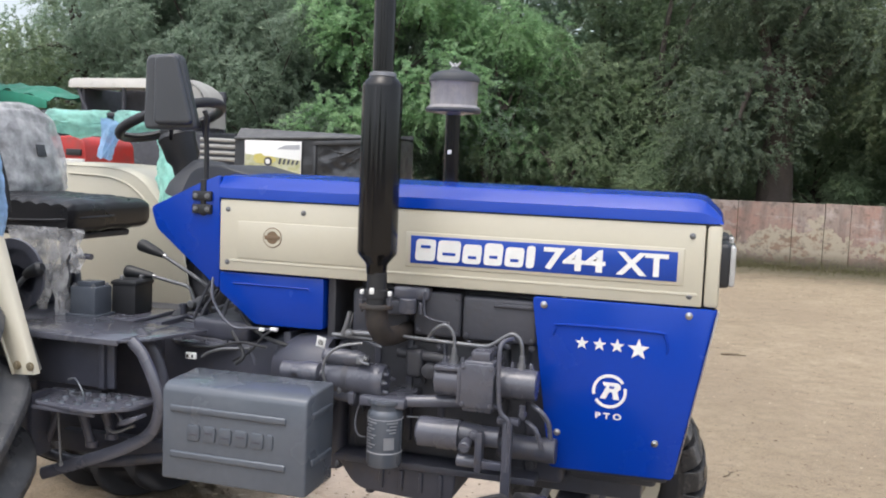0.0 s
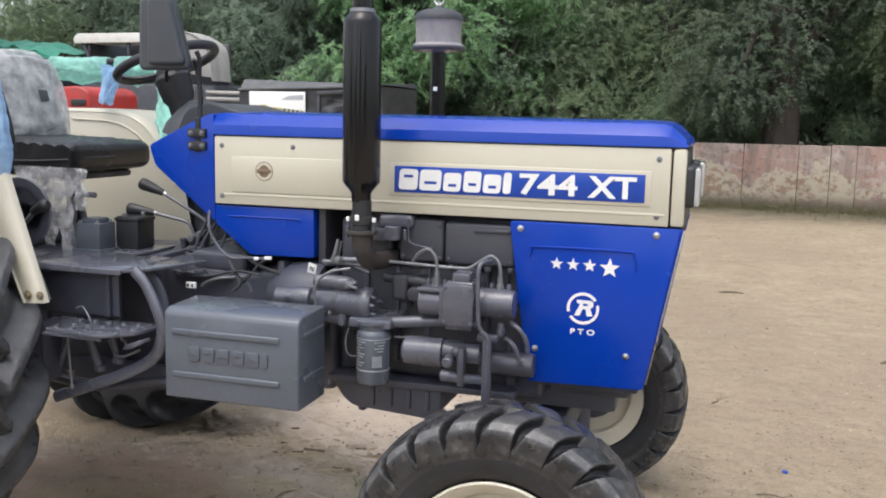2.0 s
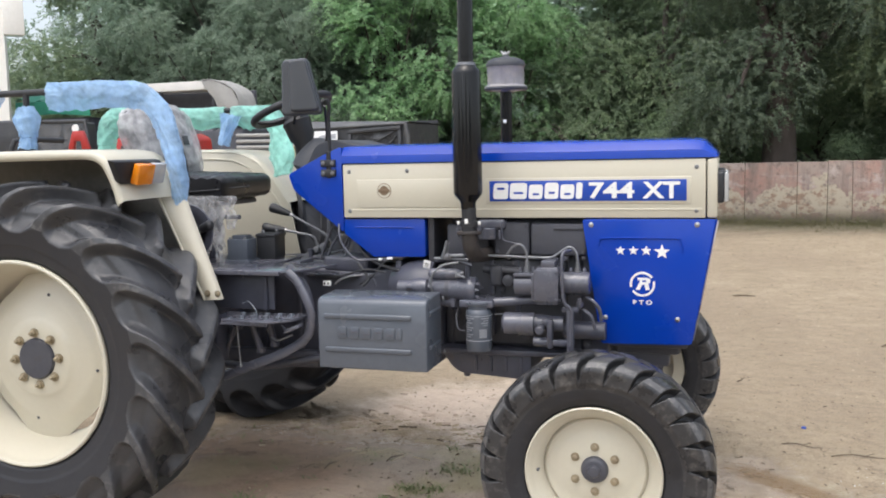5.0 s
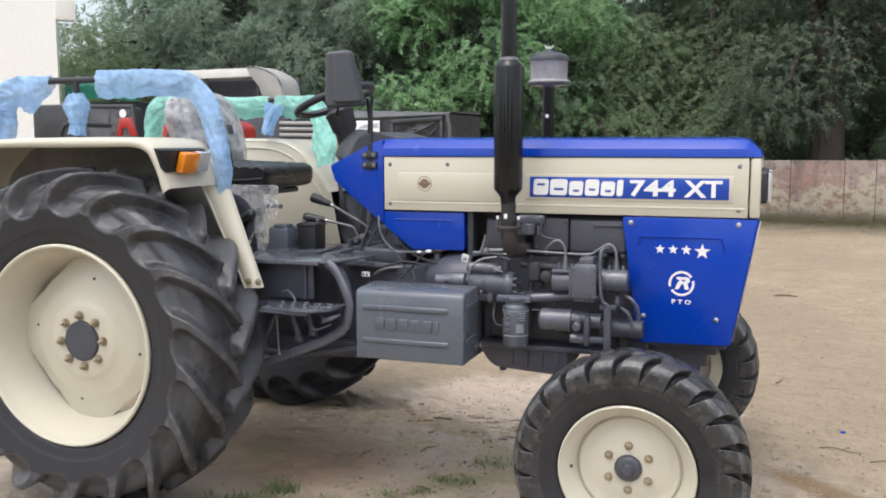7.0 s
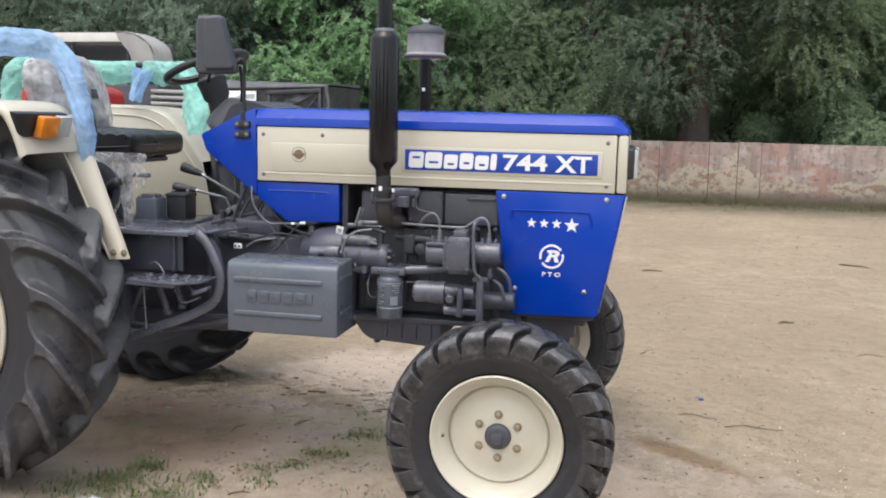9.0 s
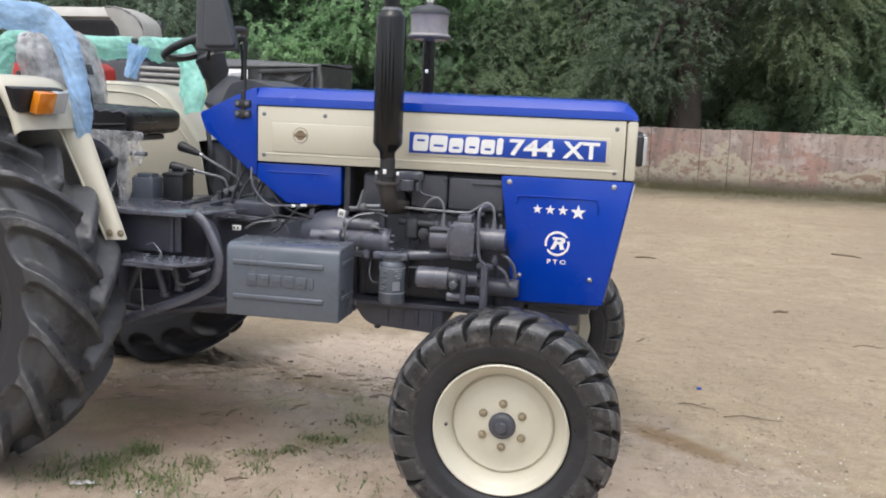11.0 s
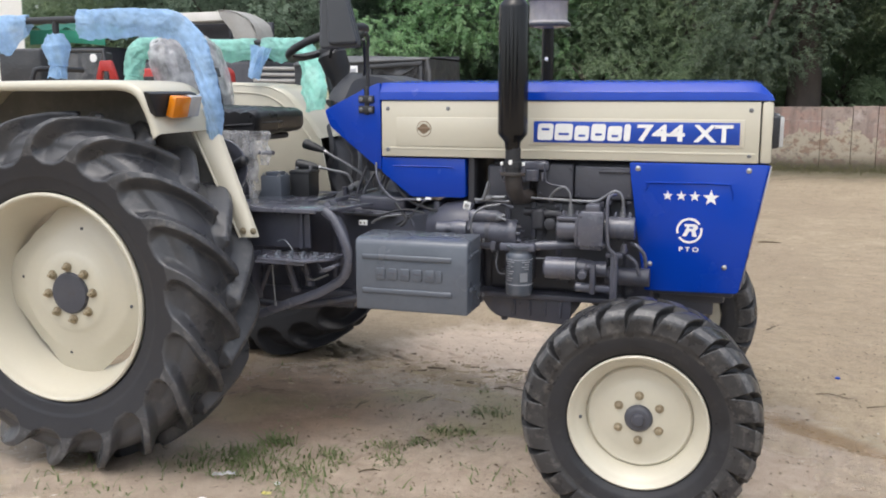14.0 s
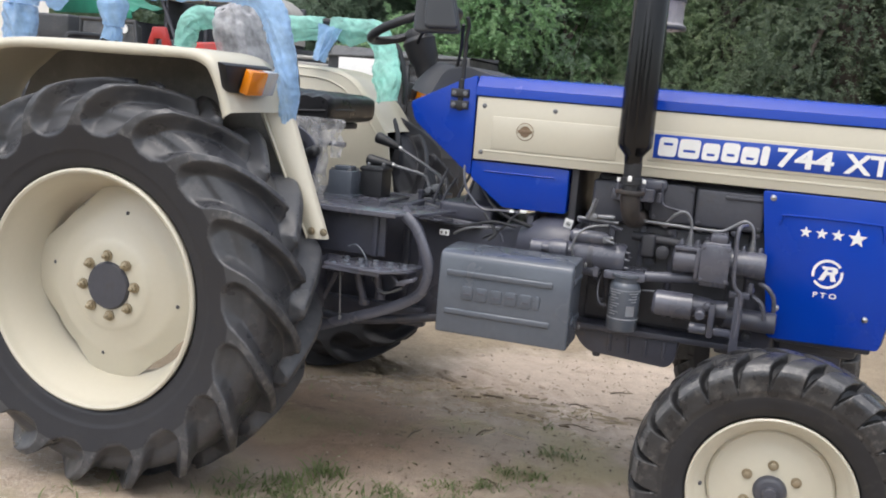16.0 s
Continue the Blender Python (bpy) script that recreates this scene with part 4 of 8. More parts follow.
def place_wheel(side, x, y, z, spin, kind):
    m = Matrix.Translation((x, y, z)) @ (Matrix.Identity(4) if side < 0 else pose(0, 0, 0, 0, 0, 180)) @ pose(0, 0, 0, 0, spin, 0)
    if kind == "rear":
        rim, disc, hub = rear_wheel(side)
        # the bars of the far wheel lean the other way round the hub
        out = Matrix.Translation((0, -0.038, 0)) @ Matrix.Diagonal((0.982, 1, 0.982, 1))
        wheel = part("rear_wheel", moved(rim, m @ out), M["cream"], tractor, "cream steel rear wheel rim")
        me = rear_tyre() if side < 0 else rear_tyre(("rubber", "rubber", "rubber"))
        me.transform(m @ out @ pose(0, 0, 0, 0, 5.5, 0))
        ty = new("tyre", me)
        ty.parent = wheel
        tagged(ty, "black rubber tyre with tall curved lugs")
        part("disc", moved(disc, m), M["cream"], wheel, smooth=50)
        part("hub", moved(hub, m), M["iron"], wheel, "dark grey hub")
        for k in range(8):
            a = 2 * math.pi * (k + 0.08) / 8
            p = (0.100 * math.cos(a), -0.118, 0.100 * math.sin(a))
            b = merged(hexbolt(p, (0, -1, 0), 0.0125, 0.016), cyl((p[0], -0.13, p[2]), (p[0], -0.146, p[2]), 0.007, 10))
            part("bolt", moved(b, m), M["zinc"], wheel)
        for k in range(4):
            a = radians(80 + 90 * k)
            part("bolt_hole", moved(cyl((0.245 * math.cos(a), -0.070, 0.245 * math.sin(a)), (0.245 * math.cos(a), -0.0890, 0.245 * math.sin(a)), 0.0065, 10), m), M["iron"], wheel)
    else:
        o = -0.084
        rim = lathe([(0.222, o + 0.004), (0.224, o - 0.002), (0.219, o - 0.006), (0.212, o - 0.001), (0.204, o + 0.014), (0.196, o + 0.022), (0.178, o + 0.040), (0.172, o + 0.075), (0.172, 0.05), (0.205, 0.07), (0.222, 0.084), (0.222, 0.078)], axis="y", n=64, cap=False)
        out = Matrix.Translation((0, -0.032, 0)) @ Matrix.Diagonal((0.99, 1, 0.99, 1))
        wheel = part("front_wheel", moved(rim, m @ out), M["cream"], tractor, "cream steel front wheel rim")
        me = front_tyre()
        me.transform(m @ out)
        ty = new("tyre", me)
        ty.parent = wheel
        tagged(ty, "wet black rubber front tyre with shoulder lugs")
        disc = lathe([(0.171, -0.040), (0.166, -0.047), (0.160, -0.049), (0.152, -0.046), (0.12, -0.052), (0.085, -0.062), (0.05, -0.064), (0.01, -0.064)], axis="y", n=64)
        part("disc", moved(disc, m), M["cream"], wheel)
        hub = lathe([(0.045, -0.058), (0.045, -0.068), (0.041, -0.078), (0.033, -0.084), (0.031, -0.084), (0.021, -0.086), (0.020, -0.094), (0.016, -0.098), (0.005, -0.099)], axis="y", n=32)
        part("hub", moved(hub, m), M["iron"], wheel, "dark grey hub cap")
        for k in range(6):
            a = 2 * math.pi * (k + 0.5) / 6
            p = (0.074 * math.cos(a), -0.062, 0.074 * math.sin(a))
            part("bolt", moved(hexbolt(p, (0, -1, 0), 0.010, 0.013), m), M["zinc"], wheel)
        part("valve", moved(cyl((-0.186, -0.040, -0.008), (-0.186, -0.058, -0.008), 0.006, 10), m @ out), M["iron"], wheel)
        # inner drum and kingpin knuckle side
        part("drum", moved(lathe([(0.07, 0.09), (0.07, -0.02), (0.12, -0.03), (0.12, -0.035)], axis="y", n=28), m), M["grey_dirty"], wheel)
    return wheel


place_wheel(-1, -2.10, -0.475, 0.656, 0, "rear")
place_wheel(1, -2.10, 2 * CY + 0.475, 0.656, 7, "rear")
place_wheel(-1, 0.0, -0.444, 0.367, 0, "front")
place_wheel(1, 0.0, 2 * CY + 0.444, 0.367, 9, "front")

# ---- bonnet and panels ----


def bonnet_top():
    """The blue lid: a crowned section drawn along the machine, rounded down at the nose."""
    half = CY + 0.004
    sect = [(-half, -0.066), (-half + 0.002, -0.050), (-half + 0.005, -0.036), (-half + 0.008, -0.032), (-half + 0.028, -0.007), (-half + 0.034, -0.001), (-half + 0.06, 0.002), (-0.12, 0.006), (0, 0.008)]
    sect = sect + [(-y, z) for y, z in sect[-2::-1]]
    bm = bmesh.new()
    rows = []
    for x, drop, tuck in ((-1.078, 0, 0), (-0.9, 0, 0), (-0.4, 0.001, 0), (0.0, 0.002, 0), (0.26, 0.002, 0), (0.305, 0.004, 0.001), (0.325, 0.009, 0.003), (0.350, 0.032, 0.006), (0.366, 0.048, 0.008), (0.372, 0.060, 0.010)):
        rows.append([bm.verts.new((x, CY + y * (1 - tuck / half), 1.434 + min(z, 0.066) - (drop * (z + 0.066) / 0.066 if z > -0.065 else 0))) for y, z in sect])
    for a, b in zip(rows, rows[1:]):
        for i in range(len(sect) - 1):
            bm.faces.new((a[i], a[i + 1], b[i + 1], b[i]))
    bm.faces.new(rows[0])
    bm.faces.new(rows[-1])
    return bm


lid = part("bonnet_lid", bonnet_top(), M["blue"], tractor, "glossy blue bonnet lid", smooth=17)
part("seal", box(-1.07, 0.352, 0.004, 2 * CY - 0.004, 1.355, 1.374, 0.002), M["black"], tractor)

for side in (-1, 1):
    def sy(y):
        return y if side < 0 else 2 * CY - y

    def pbox(x0, x1, y0, y1, z0, z1, b=0.003):
        a, c = sy(y0), sy(y1)
        return box(x0, x1, min(a, c), max(a, c), z0, z1, b)

    panel = part("side_panel", pbox(-1.073, 0.330, 0.0, 0.018, 1.150, 1.364, 0.005), M["cream"], tractor, "cream sheet-metal side panel")
    part("emboss", pbox(-1.012, -0.585, -0.0035, 0.004, 1.190, 1.302, 0.0034), M["cream"], panel)
    part("emboss", pbox(-0.482, 0.281, -0.0035, 0.004, 1.203, 1.301, 0.0034), M["cream"], panel)
    part("ledge", pbox(-1.04, 0.318, -0.002, 0.004, 1.178, 1.186, 0.002), M["cream"], panel)
    part("nose_cheek", pbox(0.334, 0.371, 0.001, 0.03, 1.151, 1.364, 0.008), M["cream"], tractor)
    for x, z in ((-1.046, 1.334), (-1.046, 1.176), (0.298, 1.334), (0.298, 1.177), (-0.80, 1.335)):
        b = merged(lathe([(0.0085, 0), (0.008, 0.002), (0.004, 0.003)], n=14), lathe([(0.0048, 0.0), (0.0048, 0.005), (0.003, 0.006)], n=6))
        m = Matrix.Translation((x, sy(0.001), z)) @ Vector((0, side, 0)).to_track_quat("Z", "Y").to_matrix().to_4x4()
        part("screw", moved(b, m), M["pipe"], panel)
    # tapered blue cover under the nose
    pts = rounded([(-0.113, 1.146), (0.368, 1.146), (0.285, 0.684), (-0.045, 0.678)], 0.012, 3)
    ya, yb = sy(-0.002), sy(0.016)
    cover = part("front_cover", prism(pts, min(ya, yb), max(ya, yb), "y", 0.003), M["blue"], tractor, "tapered glossy blue front side cover")
    arch = [(-0.052, sy(-0.003), 1.045), (-0.045, sy(-0.004), 1.066), (-0.026, sy(-0.004), 1.076), (0.22, sy(-0.004), 1.076), (0.243, sy(-0.004), 1.066), (0.252, sy(-0.003), 1.04), (0.251, sy(-0.001), 1.02)]
    part("emboss", tube(arch, 0.0035, 6, smooth=3), M["blue"], cover)
    for x, z in ((-0.08, 1.125), (0.301, 1.126), (0.234, 0.778), (-0.027, 0.778)):
        b = merged(lathe([(0.0098, 0), (0.0094, 0.002), (0.006, 0.003)], n=16), lathe([(0.0056, 0.0), (0.0056, 0.006), (0.004, 0.007)], n=6))
        m = Matrix.Translation((x, sy(-0.002), z)) @ Vector((0, side, 0)).to_track_quat("Z", "Y").to_matrix().to_4x4()
        part("bolt", moved(b, m), M["steel"], cover)
    # battery-box cover behind, with a cut lower corner
    pts = [(-1.078, 1.144), (-0.735, 1.144), (-0.735, 0.994), (-0.955, 0.992), (-1.078, 1.085)]
    ya, yb = sy(0.012), sy(0.20)
    low = part("lower_cover", prism(rounded(pts, 0.008, 3), min(ya, yb), max(ya, yb), "y", 0.004), M["blue"], tractor, "blue lower side cover with a cut corner")
    part("emboss", tube([(-1.03, sy(0.011), 1.112), (-0.81, sy(0.011), 1.112), (-0.785, sy(0.0115), 1.110), (-0.780, sy(0.012), 1.104)], 0.0032, 6, smooth=3), M["blue"], low)
    # cowl cheek that rakes back to the dash
    pts = [(-1.322, 1.327), (-1.157, 1.407), (-1.082, 1.437), (-1.082, 1.088), (-1.30, 1.262)]
    ya, yb = sy(0.016), sy(0.034)
    part("cowl_cheek", prism(rounded(pts, 0.014, 3), min(ya, yb), max(ya, yb), "y", 0.005), M["blue"], tractor, "raked blue dash cowl")

part("cowl_top", prism([(-1.300, 1.335), (-1.157, 1.402), (-1.09, 1.426), (-1.09, 1.40), (-1.30, 1.31)], 0.03, 2 * CY - 0.03, "y", 0.004), M["blue"], tractor)
part("cowl_back", prism([(-1.312, 1.325), (-1.296, 1.328), (-1.07, 1.10), (-1.09, 1.09), (-1.29, 1.262)], 0.03, 2 * CY - 0.03, "y", 0.003), M["dash"], tractor)

# marks on the near side panel
strip = part("name_strip", box(-0.466, 0.264, -0.0055, 0.001, 1.2135, 1.291, 0.001), M["blueprint"], tractor, "blue printed strip with white block lettering")
random.seed(9)
for k, (a, b, cut) in enumerate(((-0.452, -0.394, 0), (-0.388, -0.322, 1), (-0.315, -0.262, 2), (-0.254, -0.202, 1), (-0.195, -0.143, 2), (-0.136, -0.113, 3))):
    h0, h1 = (1.222, 1.283) if cut != 2 else (1.222, 1.276)
    blk = prism(rounded([(a, h0), (b, h0), (b + 0.004, h1), (a + 0.004, h1)], 0.012, 4), -0.0075, -0.004, "y", 0.0)
    bar = part("word_block", blk, M["white"], strip)
    if cut != 3:
        zc = {0: 1.262, 1: 1.245, 2: 1.240}[cut]
        part("slot", box(a + 0.017, b - 0.012, -0.0082, -0.005, zc - 0.004, zc + 0.004, 0.0), M["blueprint"], bar)
lettering("model_number", "744", -0.087, -0.0062, 1.222, 0.061, 0.166, M["white"], strip)
lettering("model_letters", "XT", 0.107, -0.0062, 1.222, 0.061, 0.134, M["white"], strip)
badge = part("round_badge", lathe([(0.030, 0), (0.030, -0.0015)], (-0.896, -0.0034, 1.258), "y", 36), M["brownprint"], tractor, "small round brown emblem")
part("ring", lathe([(0.0275, -0.0010), (0.0275, -0.0024), (0.019, -0.0024), (0.019, -0.0010)], (-0.896, -0.0034, 1.258), "y", 36), M["cream"], badge)
part("bar", box(-0.921, -0.871, -0.0066, -0.003, 1.252, 1.264, 0.001), M["brownprint"], badge)


def star(cx, cz, r):
    pts = []
    for k in range(10):
        a, q = math.pi / 2 + k * math.pi / 5, r if k % 2 == 0 else r * 0.42
        pts.append((cx + q * math.cos(a), cz + q * math.sin(a)))
    return prism(pts, -0.0048, -0.0018, "y", 0.0)


for cx, r in ((0.028, 0.0185), (0.075, 0.0185), (0.122, 0.0195), (0.178, 0.029)):
    part("star", star(cx, 1.030 if r < 0.02 else 1.026, r), M["white"], tractor, "white printed star")


def arc_strip(cx, cz, r0, r1, a0, a1, n=20):
    out = [(cx + r1 * math.cos(radians(a0 + (a1 - a0) * k / n)), cz + r1 * math.sin(radians(a0 + (a1 - a0) * k / n))) for k in range(n + 1)]
    inn = [(cx + r0 * math.cos(radians(a0 + (a1 - a0) * k / n)), cz + r0 * math.sin(radians(a0 + (a1 - a0) * k / n))) for k in range(n, -1, -1)]
    return prism(out + inn, -0.0048, -0.0018, "y", 0.0)


for a0, a1 in ((35, 195), (215, 375)):
    part("emblem_arc", arc_strip(0.108, 0.906, 0.038, 0.046, a0, a1), M["white"], tractor, "white printed arc of an emblem")
def emblem(cx, cz, k):
    """A slanted block shape with a cut and a tail, as on the cover's round emblem."""
    a = [(-0.026, -0.022), (-0.010, -0.022), (0.000, -0.002), (0.008, -0.002), (0.012, -0.022), (0.029, -0.022), (0.022, 0.000), (0.031, 0.008), (0.030, 0.020), (0.020, 0.025), (-0.020, 0.025), (-0.016, 0.015), (-0.008, 0.015)]
    return prism([(cx + k * x, cz + k * z) for x, z in a], -0.0048, -0.0018, "y", 0.0)


centre = part("emblem_centre", emblem(0.108, 0.906, 0.95), M["white"], tractor, "white printed emblem shape")
part("emblem_slot", box(0.108, 0.121, -0.0056, -0.003, 0.9145, 0.9205, 0.0), M["blue"], centre)
lettering("gear_mark", "P T O", 0.0745, -0.0035, 0.830, 0.0165, 0.069, M["white"], tractor)

# nose: grille face and head lamps
part("grille", prism([(0.345, 1.36), (0.366, 1.36), (0.366, 1.15), (0.285, 0.70), (0.26, 0.70)], 0.03, 2 * CY - 0.03, "y", 0.006), M["black"], tractor, "black front grille")
part("panel_flange", prism([(0.335, 1.145), (0.371, 1.145), (0.291, 0.70), (0.252, 0.70)], 0.005, 0.034, "y", 0.003), M["blue"], tractor)
part("edge_trim", prism([(0.3715, 1.140), (0.3760, 1.140), (0.2930, 0.700), (0.2885, 0.700)], 0.004, 0.030, "y", 0.001), M["steel"], tractor, "bright steel edge strip")
part("radiator", box(-0.02, 0.27, 0.03, 2 * CY - 0.03, 0.66, 1.33, 0.01), M["iron"], tractor)
for yc in (0.09, 2 * CY - 0.09):
    lamp = part("headlamp", box(0.360, 0.396, yc - 0.08, yc + 0.07, 1.203, 1.318, 0.012, 3), M["black"], tractor, "square black headlamp with a clear lens")
    part("lens", box(0.392, 0.408, yc - 0.076, yc + 0.066, 1.207, 1.313, 0.007, 3), M["clear"], lamp)
part("side_lamp", box(0.335, 0.356, 0.004, 0.05, 1.045, 1.10, 0.008), M["clear"], tractor)

# ---- exhaust and air intake ----
sil = part("silencer", lathe([(0.0275, 1.195), (0.0285, 1.219), (0.032, 1.225), (0.050, 1.246), (0.0530, 1.252), (0.0535, 1.260), (0.0535, 1.688), (0.0525, 1.695), (0.036, 1.714), (0.031, 1.720)], (-0.508, -0.16, 0), "z", 56), M["black_gloss"], tractor, "glossy black upright exhaust silencer")
part("tail_pipe", lathe([(0.0285, 1.716), (0.0285, 2.42), (0.025, 2.42), (0.025, 2.3)], (-0.508, -0.16, 0), "z", 28, cap=False), M["black_gloss"], sil)
part("collar", lathe([(0.028, 1.704), (0.0365, 1.716), (0.035, 1.724), (0.029, 1.727)], (-0.508, -0.16, 0), "z", 28, cap=False), M["pipe"], sil)
part("seam", box(-0.5085, -0.5035, -0.2150, -0.2128, 1.262, 1.686, 0.0008), M["black_gloss"], sil)
part("down_pipe", lathe([(0.0275, 1.20), (0.0270, 1.112)], (-0.506, -0.16, 0), "z", 28), M["black"], sil)
elbow = part("elbow", merged(tube([(-0.505, -0.160, 1.112), (-0.504, -0.158, 1.080), (-0.501, -0.150, 1.050), (-0.495, -0.120, 1.022), (-0.488, -0.03, 1.010), (-0.485, 0.07, 1.010)], [0.030, 0.031, 0.030, 0.028, 0.026, 0.026], 18, smooth=5), prism(rounded([(-0.552, -0.172), (-0.530, -0.200), (-0.482, -0.200), (-0.460, -0.172), (-0.460, -0.146), (-0.482, -0.120), (-0.530, -0.120), (-0.552, -0.146)], 0.012, 3), 1.102, 1.114, "z", 0.002)), M["rust"], sil, "rusty dark cast exhaust elbow")
clamp = part("clamp", lathe([(0.0275, 1.130), (0.031, 1.132), (0.031, 1.152), (0.0275, 1.154)], (-0.506, -0.16, 0), "z", 28, cap=False), M["black"], sil)
for x, y in ((-0.545, -0.166), (-0.466, -0.166)):
    part("stud", merged(cyl((x, y, 1.09), (x, y, 1.150), 0.0045, 10), lathe([(0.0085, 1.114), (0.0085, 1.124)], (x, y, 0), "z", 6)), M["iron"], elbow)
    part("paint_dot", box(x - 0.005, x + 0.005, y - 0.005, y + 0.005, 1.138, 1.151, 0.002), M["white"], elbow)
part("paint_dot", box(-0.515, -0.502, -0.1925, -0.187, 1.143, 1.160, 0.002), M["white"], clamp)

pc = part("intake_pipe", lathe([(0.027, 1.05), (0.027, 1.672)], (-0.56, 0.70, 0), "z", 24), M["black_gloss"], tractor, "black air intake pipe")
part("tag", box(-0.567, -0.553, 0.668, 0.676, 1.53, 1.545, 0.001), M["white"], pc)
bowl = part("pre_cleaner", lathe([(0.03, 1.668), (0.094, 1.680), (0.097, 1.687), (0.094, 1.694), (0.084, 1.701), (0.083, 1.708), (0.084, 1.775), (0.088, 1.785), (0.086, 1.792), (0.082, 1.795)], (-0.56, 0.70, 0), "z", 40), M["bowl"], tractor, "smoky plastic pre-cleaner bowl")
part("cap", lathe([(0.089, 1.782), (0.089, 1.796), (0.080, 1.808), (0.055, 1.820), (0.02, 1.826), (0.012, 1.836), (0.004, 1.838)], (-0.56, 0.70, 0), "z", 36), M["dash"], bowl)
part("wing_nut", merged(tube([(-0.58, 0.70, 1.852), (-0.567, 0.70, 1.838), (-0.553, 0.70, 1.838), (-0.54, 0.70, 1.852)], 0.005, 8, smooth=3), cyl((-0.56, 0.70, 1.83), (-0.56, 0.70, 1.85), 0.006, 10)), M["steel"], bowl)
part("bowl_flange", lathe([(0.096, 1.676), (0.099, 1.684), (0.096, 1.691)], (-0.56, 0.70, 0), "z", 40), M["dash"], bowl)

# ---- mirror ----
mir = part("mirror", merged(moved(prism(rounded([(-0.080, 0.106), (0.024, 0.114), (0.080, -0.110), (-0.086, -0.116)], 0.022, 5), -0.004, 0.045, "y", 0.014, 5), pose(-1.227, -0.026, 1.678, 0, 0, 12)), moved(prism(rounded([(-0.046, 0.103), (0.020, 0.110), (0.072, -0.096), (-0.048, -0.100)], 0.020, 5), -0.026, 0.004, "y", 0.013, 5), pose(-1.227, -0.026, 1.678, 0, 0, 12))), M["mirror_shell"], tractor, "black plastic rear-view mirror on a bent rod", smooth=0)
part("mirror_rod", tube([(-1.140, 0.03, 1.37), (-1.140, 0.03, 1.50), (-1.138, 0.025, 1.56), (-1.130, 0.015, 1.60), (-1.135, 0.005, 1.625)], 0.0075, 10, smooth=4), M["black"], mir)
part("mirror_brace", tube([(-1.215, 0.16, 1.43), (-1.18, 0.10, 1.51), (-1.150, 0.015, 1.60)], 0.006, 8, smooth=3), M["black"], mir)
part("rod_clamp", merged(box(-1.172, -1.108, 0.004, 0.03, 1.356, 1.384, 0.003), box(-1.172, -1.108, 0.004, 0.03, 1.316, 1.344, 0.003), cyl((-1.14, 0.02, 1.31), (-1.14, 0.02, 1.42), 0.011, 12)), M["black"], tractor)
for x in (-1.16, -1.12):
    for z in (1.37, 1.33):
        part("bolt", hexbolt((x, 0.004, z), (0, -1, 0), 0.006, 0.006), M["pipe"], tractor)

# ---- steering and dash ----
part("dash_hump", moved(lathe([(0.16, 0.0), (0.15, 0.03), (0.11, 0.075), (0.075, 0.105), (0.06, 0.11)], n=32), pose(-1.29, CY, 1.352, 0, 12, 0) @ Matrix.Diagonal((0.72, 1.05, 1.1, 1))), M["dash"], tractor, "dark grey dash hump")
part("dash_panel", prism(rounded([(-1.29, 1.34), (-1.235, 1.45), (-1.15, 1.468), (-0.99, 1.43), (-1.0, 1.36)], 0.03, 4), 0.10, 2 * CY - 0.10, "y", 0.012, 3), M["dash"], tractor, "dark grey plastic dash panel")
WH = pose(-1.425, CY, 1.604, 0, -21, 0)
ring = bmesh.new()
ringv = []
for k in range(56):
    a = 2 * math.pi * k / 56
    ringv.append([ring.verts.new(((0.172 + 0.0165 * math.cos(b)) * math.cos(a), (0.172 + 0.0165 * math.cos(b)) * math.sin(a), 0.0165 * math.sin(b))) for b in (2 * math.pi * j / 12 for j in range(12))])
for k in range(56):
    a, b = ringv[k], ringv[(k + 1) % 56]
    for j in range(12):
        ring.faces.new((a[j], a[(j + 1) % 12], b[(j + 1) % 12], b[j]))
swheel = part("steering_wheel", moved(ring, WH), M["black"], tractor, "black three-spoke steering wheel", smooth=60)
part("hub", moved(lathe([(0.045, -0.07), (0.05, -0.03), (0.04, -0.012), (0.01, -0.01)], n=24), WH), M["black"], swheel)
for k in range(3):
    a = radians(90 + 120 * k)
    part("spoke", moved(tube([(0.03 * math.cos(a), 0.03 * math.sin(a), -0.03), (0.10 * math.cos(a), 0.10 * math.sin(a), -0.028), (0.168 * math.cos(a), 0.168 * math.sin(a), -0.002)], 0.011, 8, 0.7, smooth=3), WH), M["black"], swheel)
part("column", moved(lathe([(0.038, -0.25), (0.040, -0.20), (0.046, -0.18), (0.044, -0.15), (0.056, -0.13), (0.060, -0.075), (0.064, -0.06), (0.055, -0.045)], n=28), WH), M["black"], tractor, "black steering column shroud")
part("stalk", tube([(-1.40, 0.24, 1.53), (-1.36, 0.18, 1.57), (-1.32, 0.14, 1.585)], 0.006, 8, smooth=3), M["black"], tractor)

# ---- tool box on the side ----
TB = [(-0.352, 0.607), (-0.352, 0.850), (-0.345, 0.866), (-0.325, 0.874), (-0.175, 0.880), (-0.175, 0.607)]
tbx = part("tool_box", prism([(y + 0.045, z) for y, z in TB], -1.062, -0.632, "x", 0.006, 3), M["grey_box"], tractor, "grey painted sheet-steel tool box with embossed front")
for z in (0.806, 0.680):
    part("emboss", box(-1.035, -0.690, -0.3135, -0.304, z - 0.0095, z + 0.0095, 0.0062, 3), M["grey_box"], tbx)
    part("emboss", box(-0.6335, -0.626, -0.275, -0.145, z + 0.003, z + 0.021, 0.0055, 3), M["grey_box"], tbx)
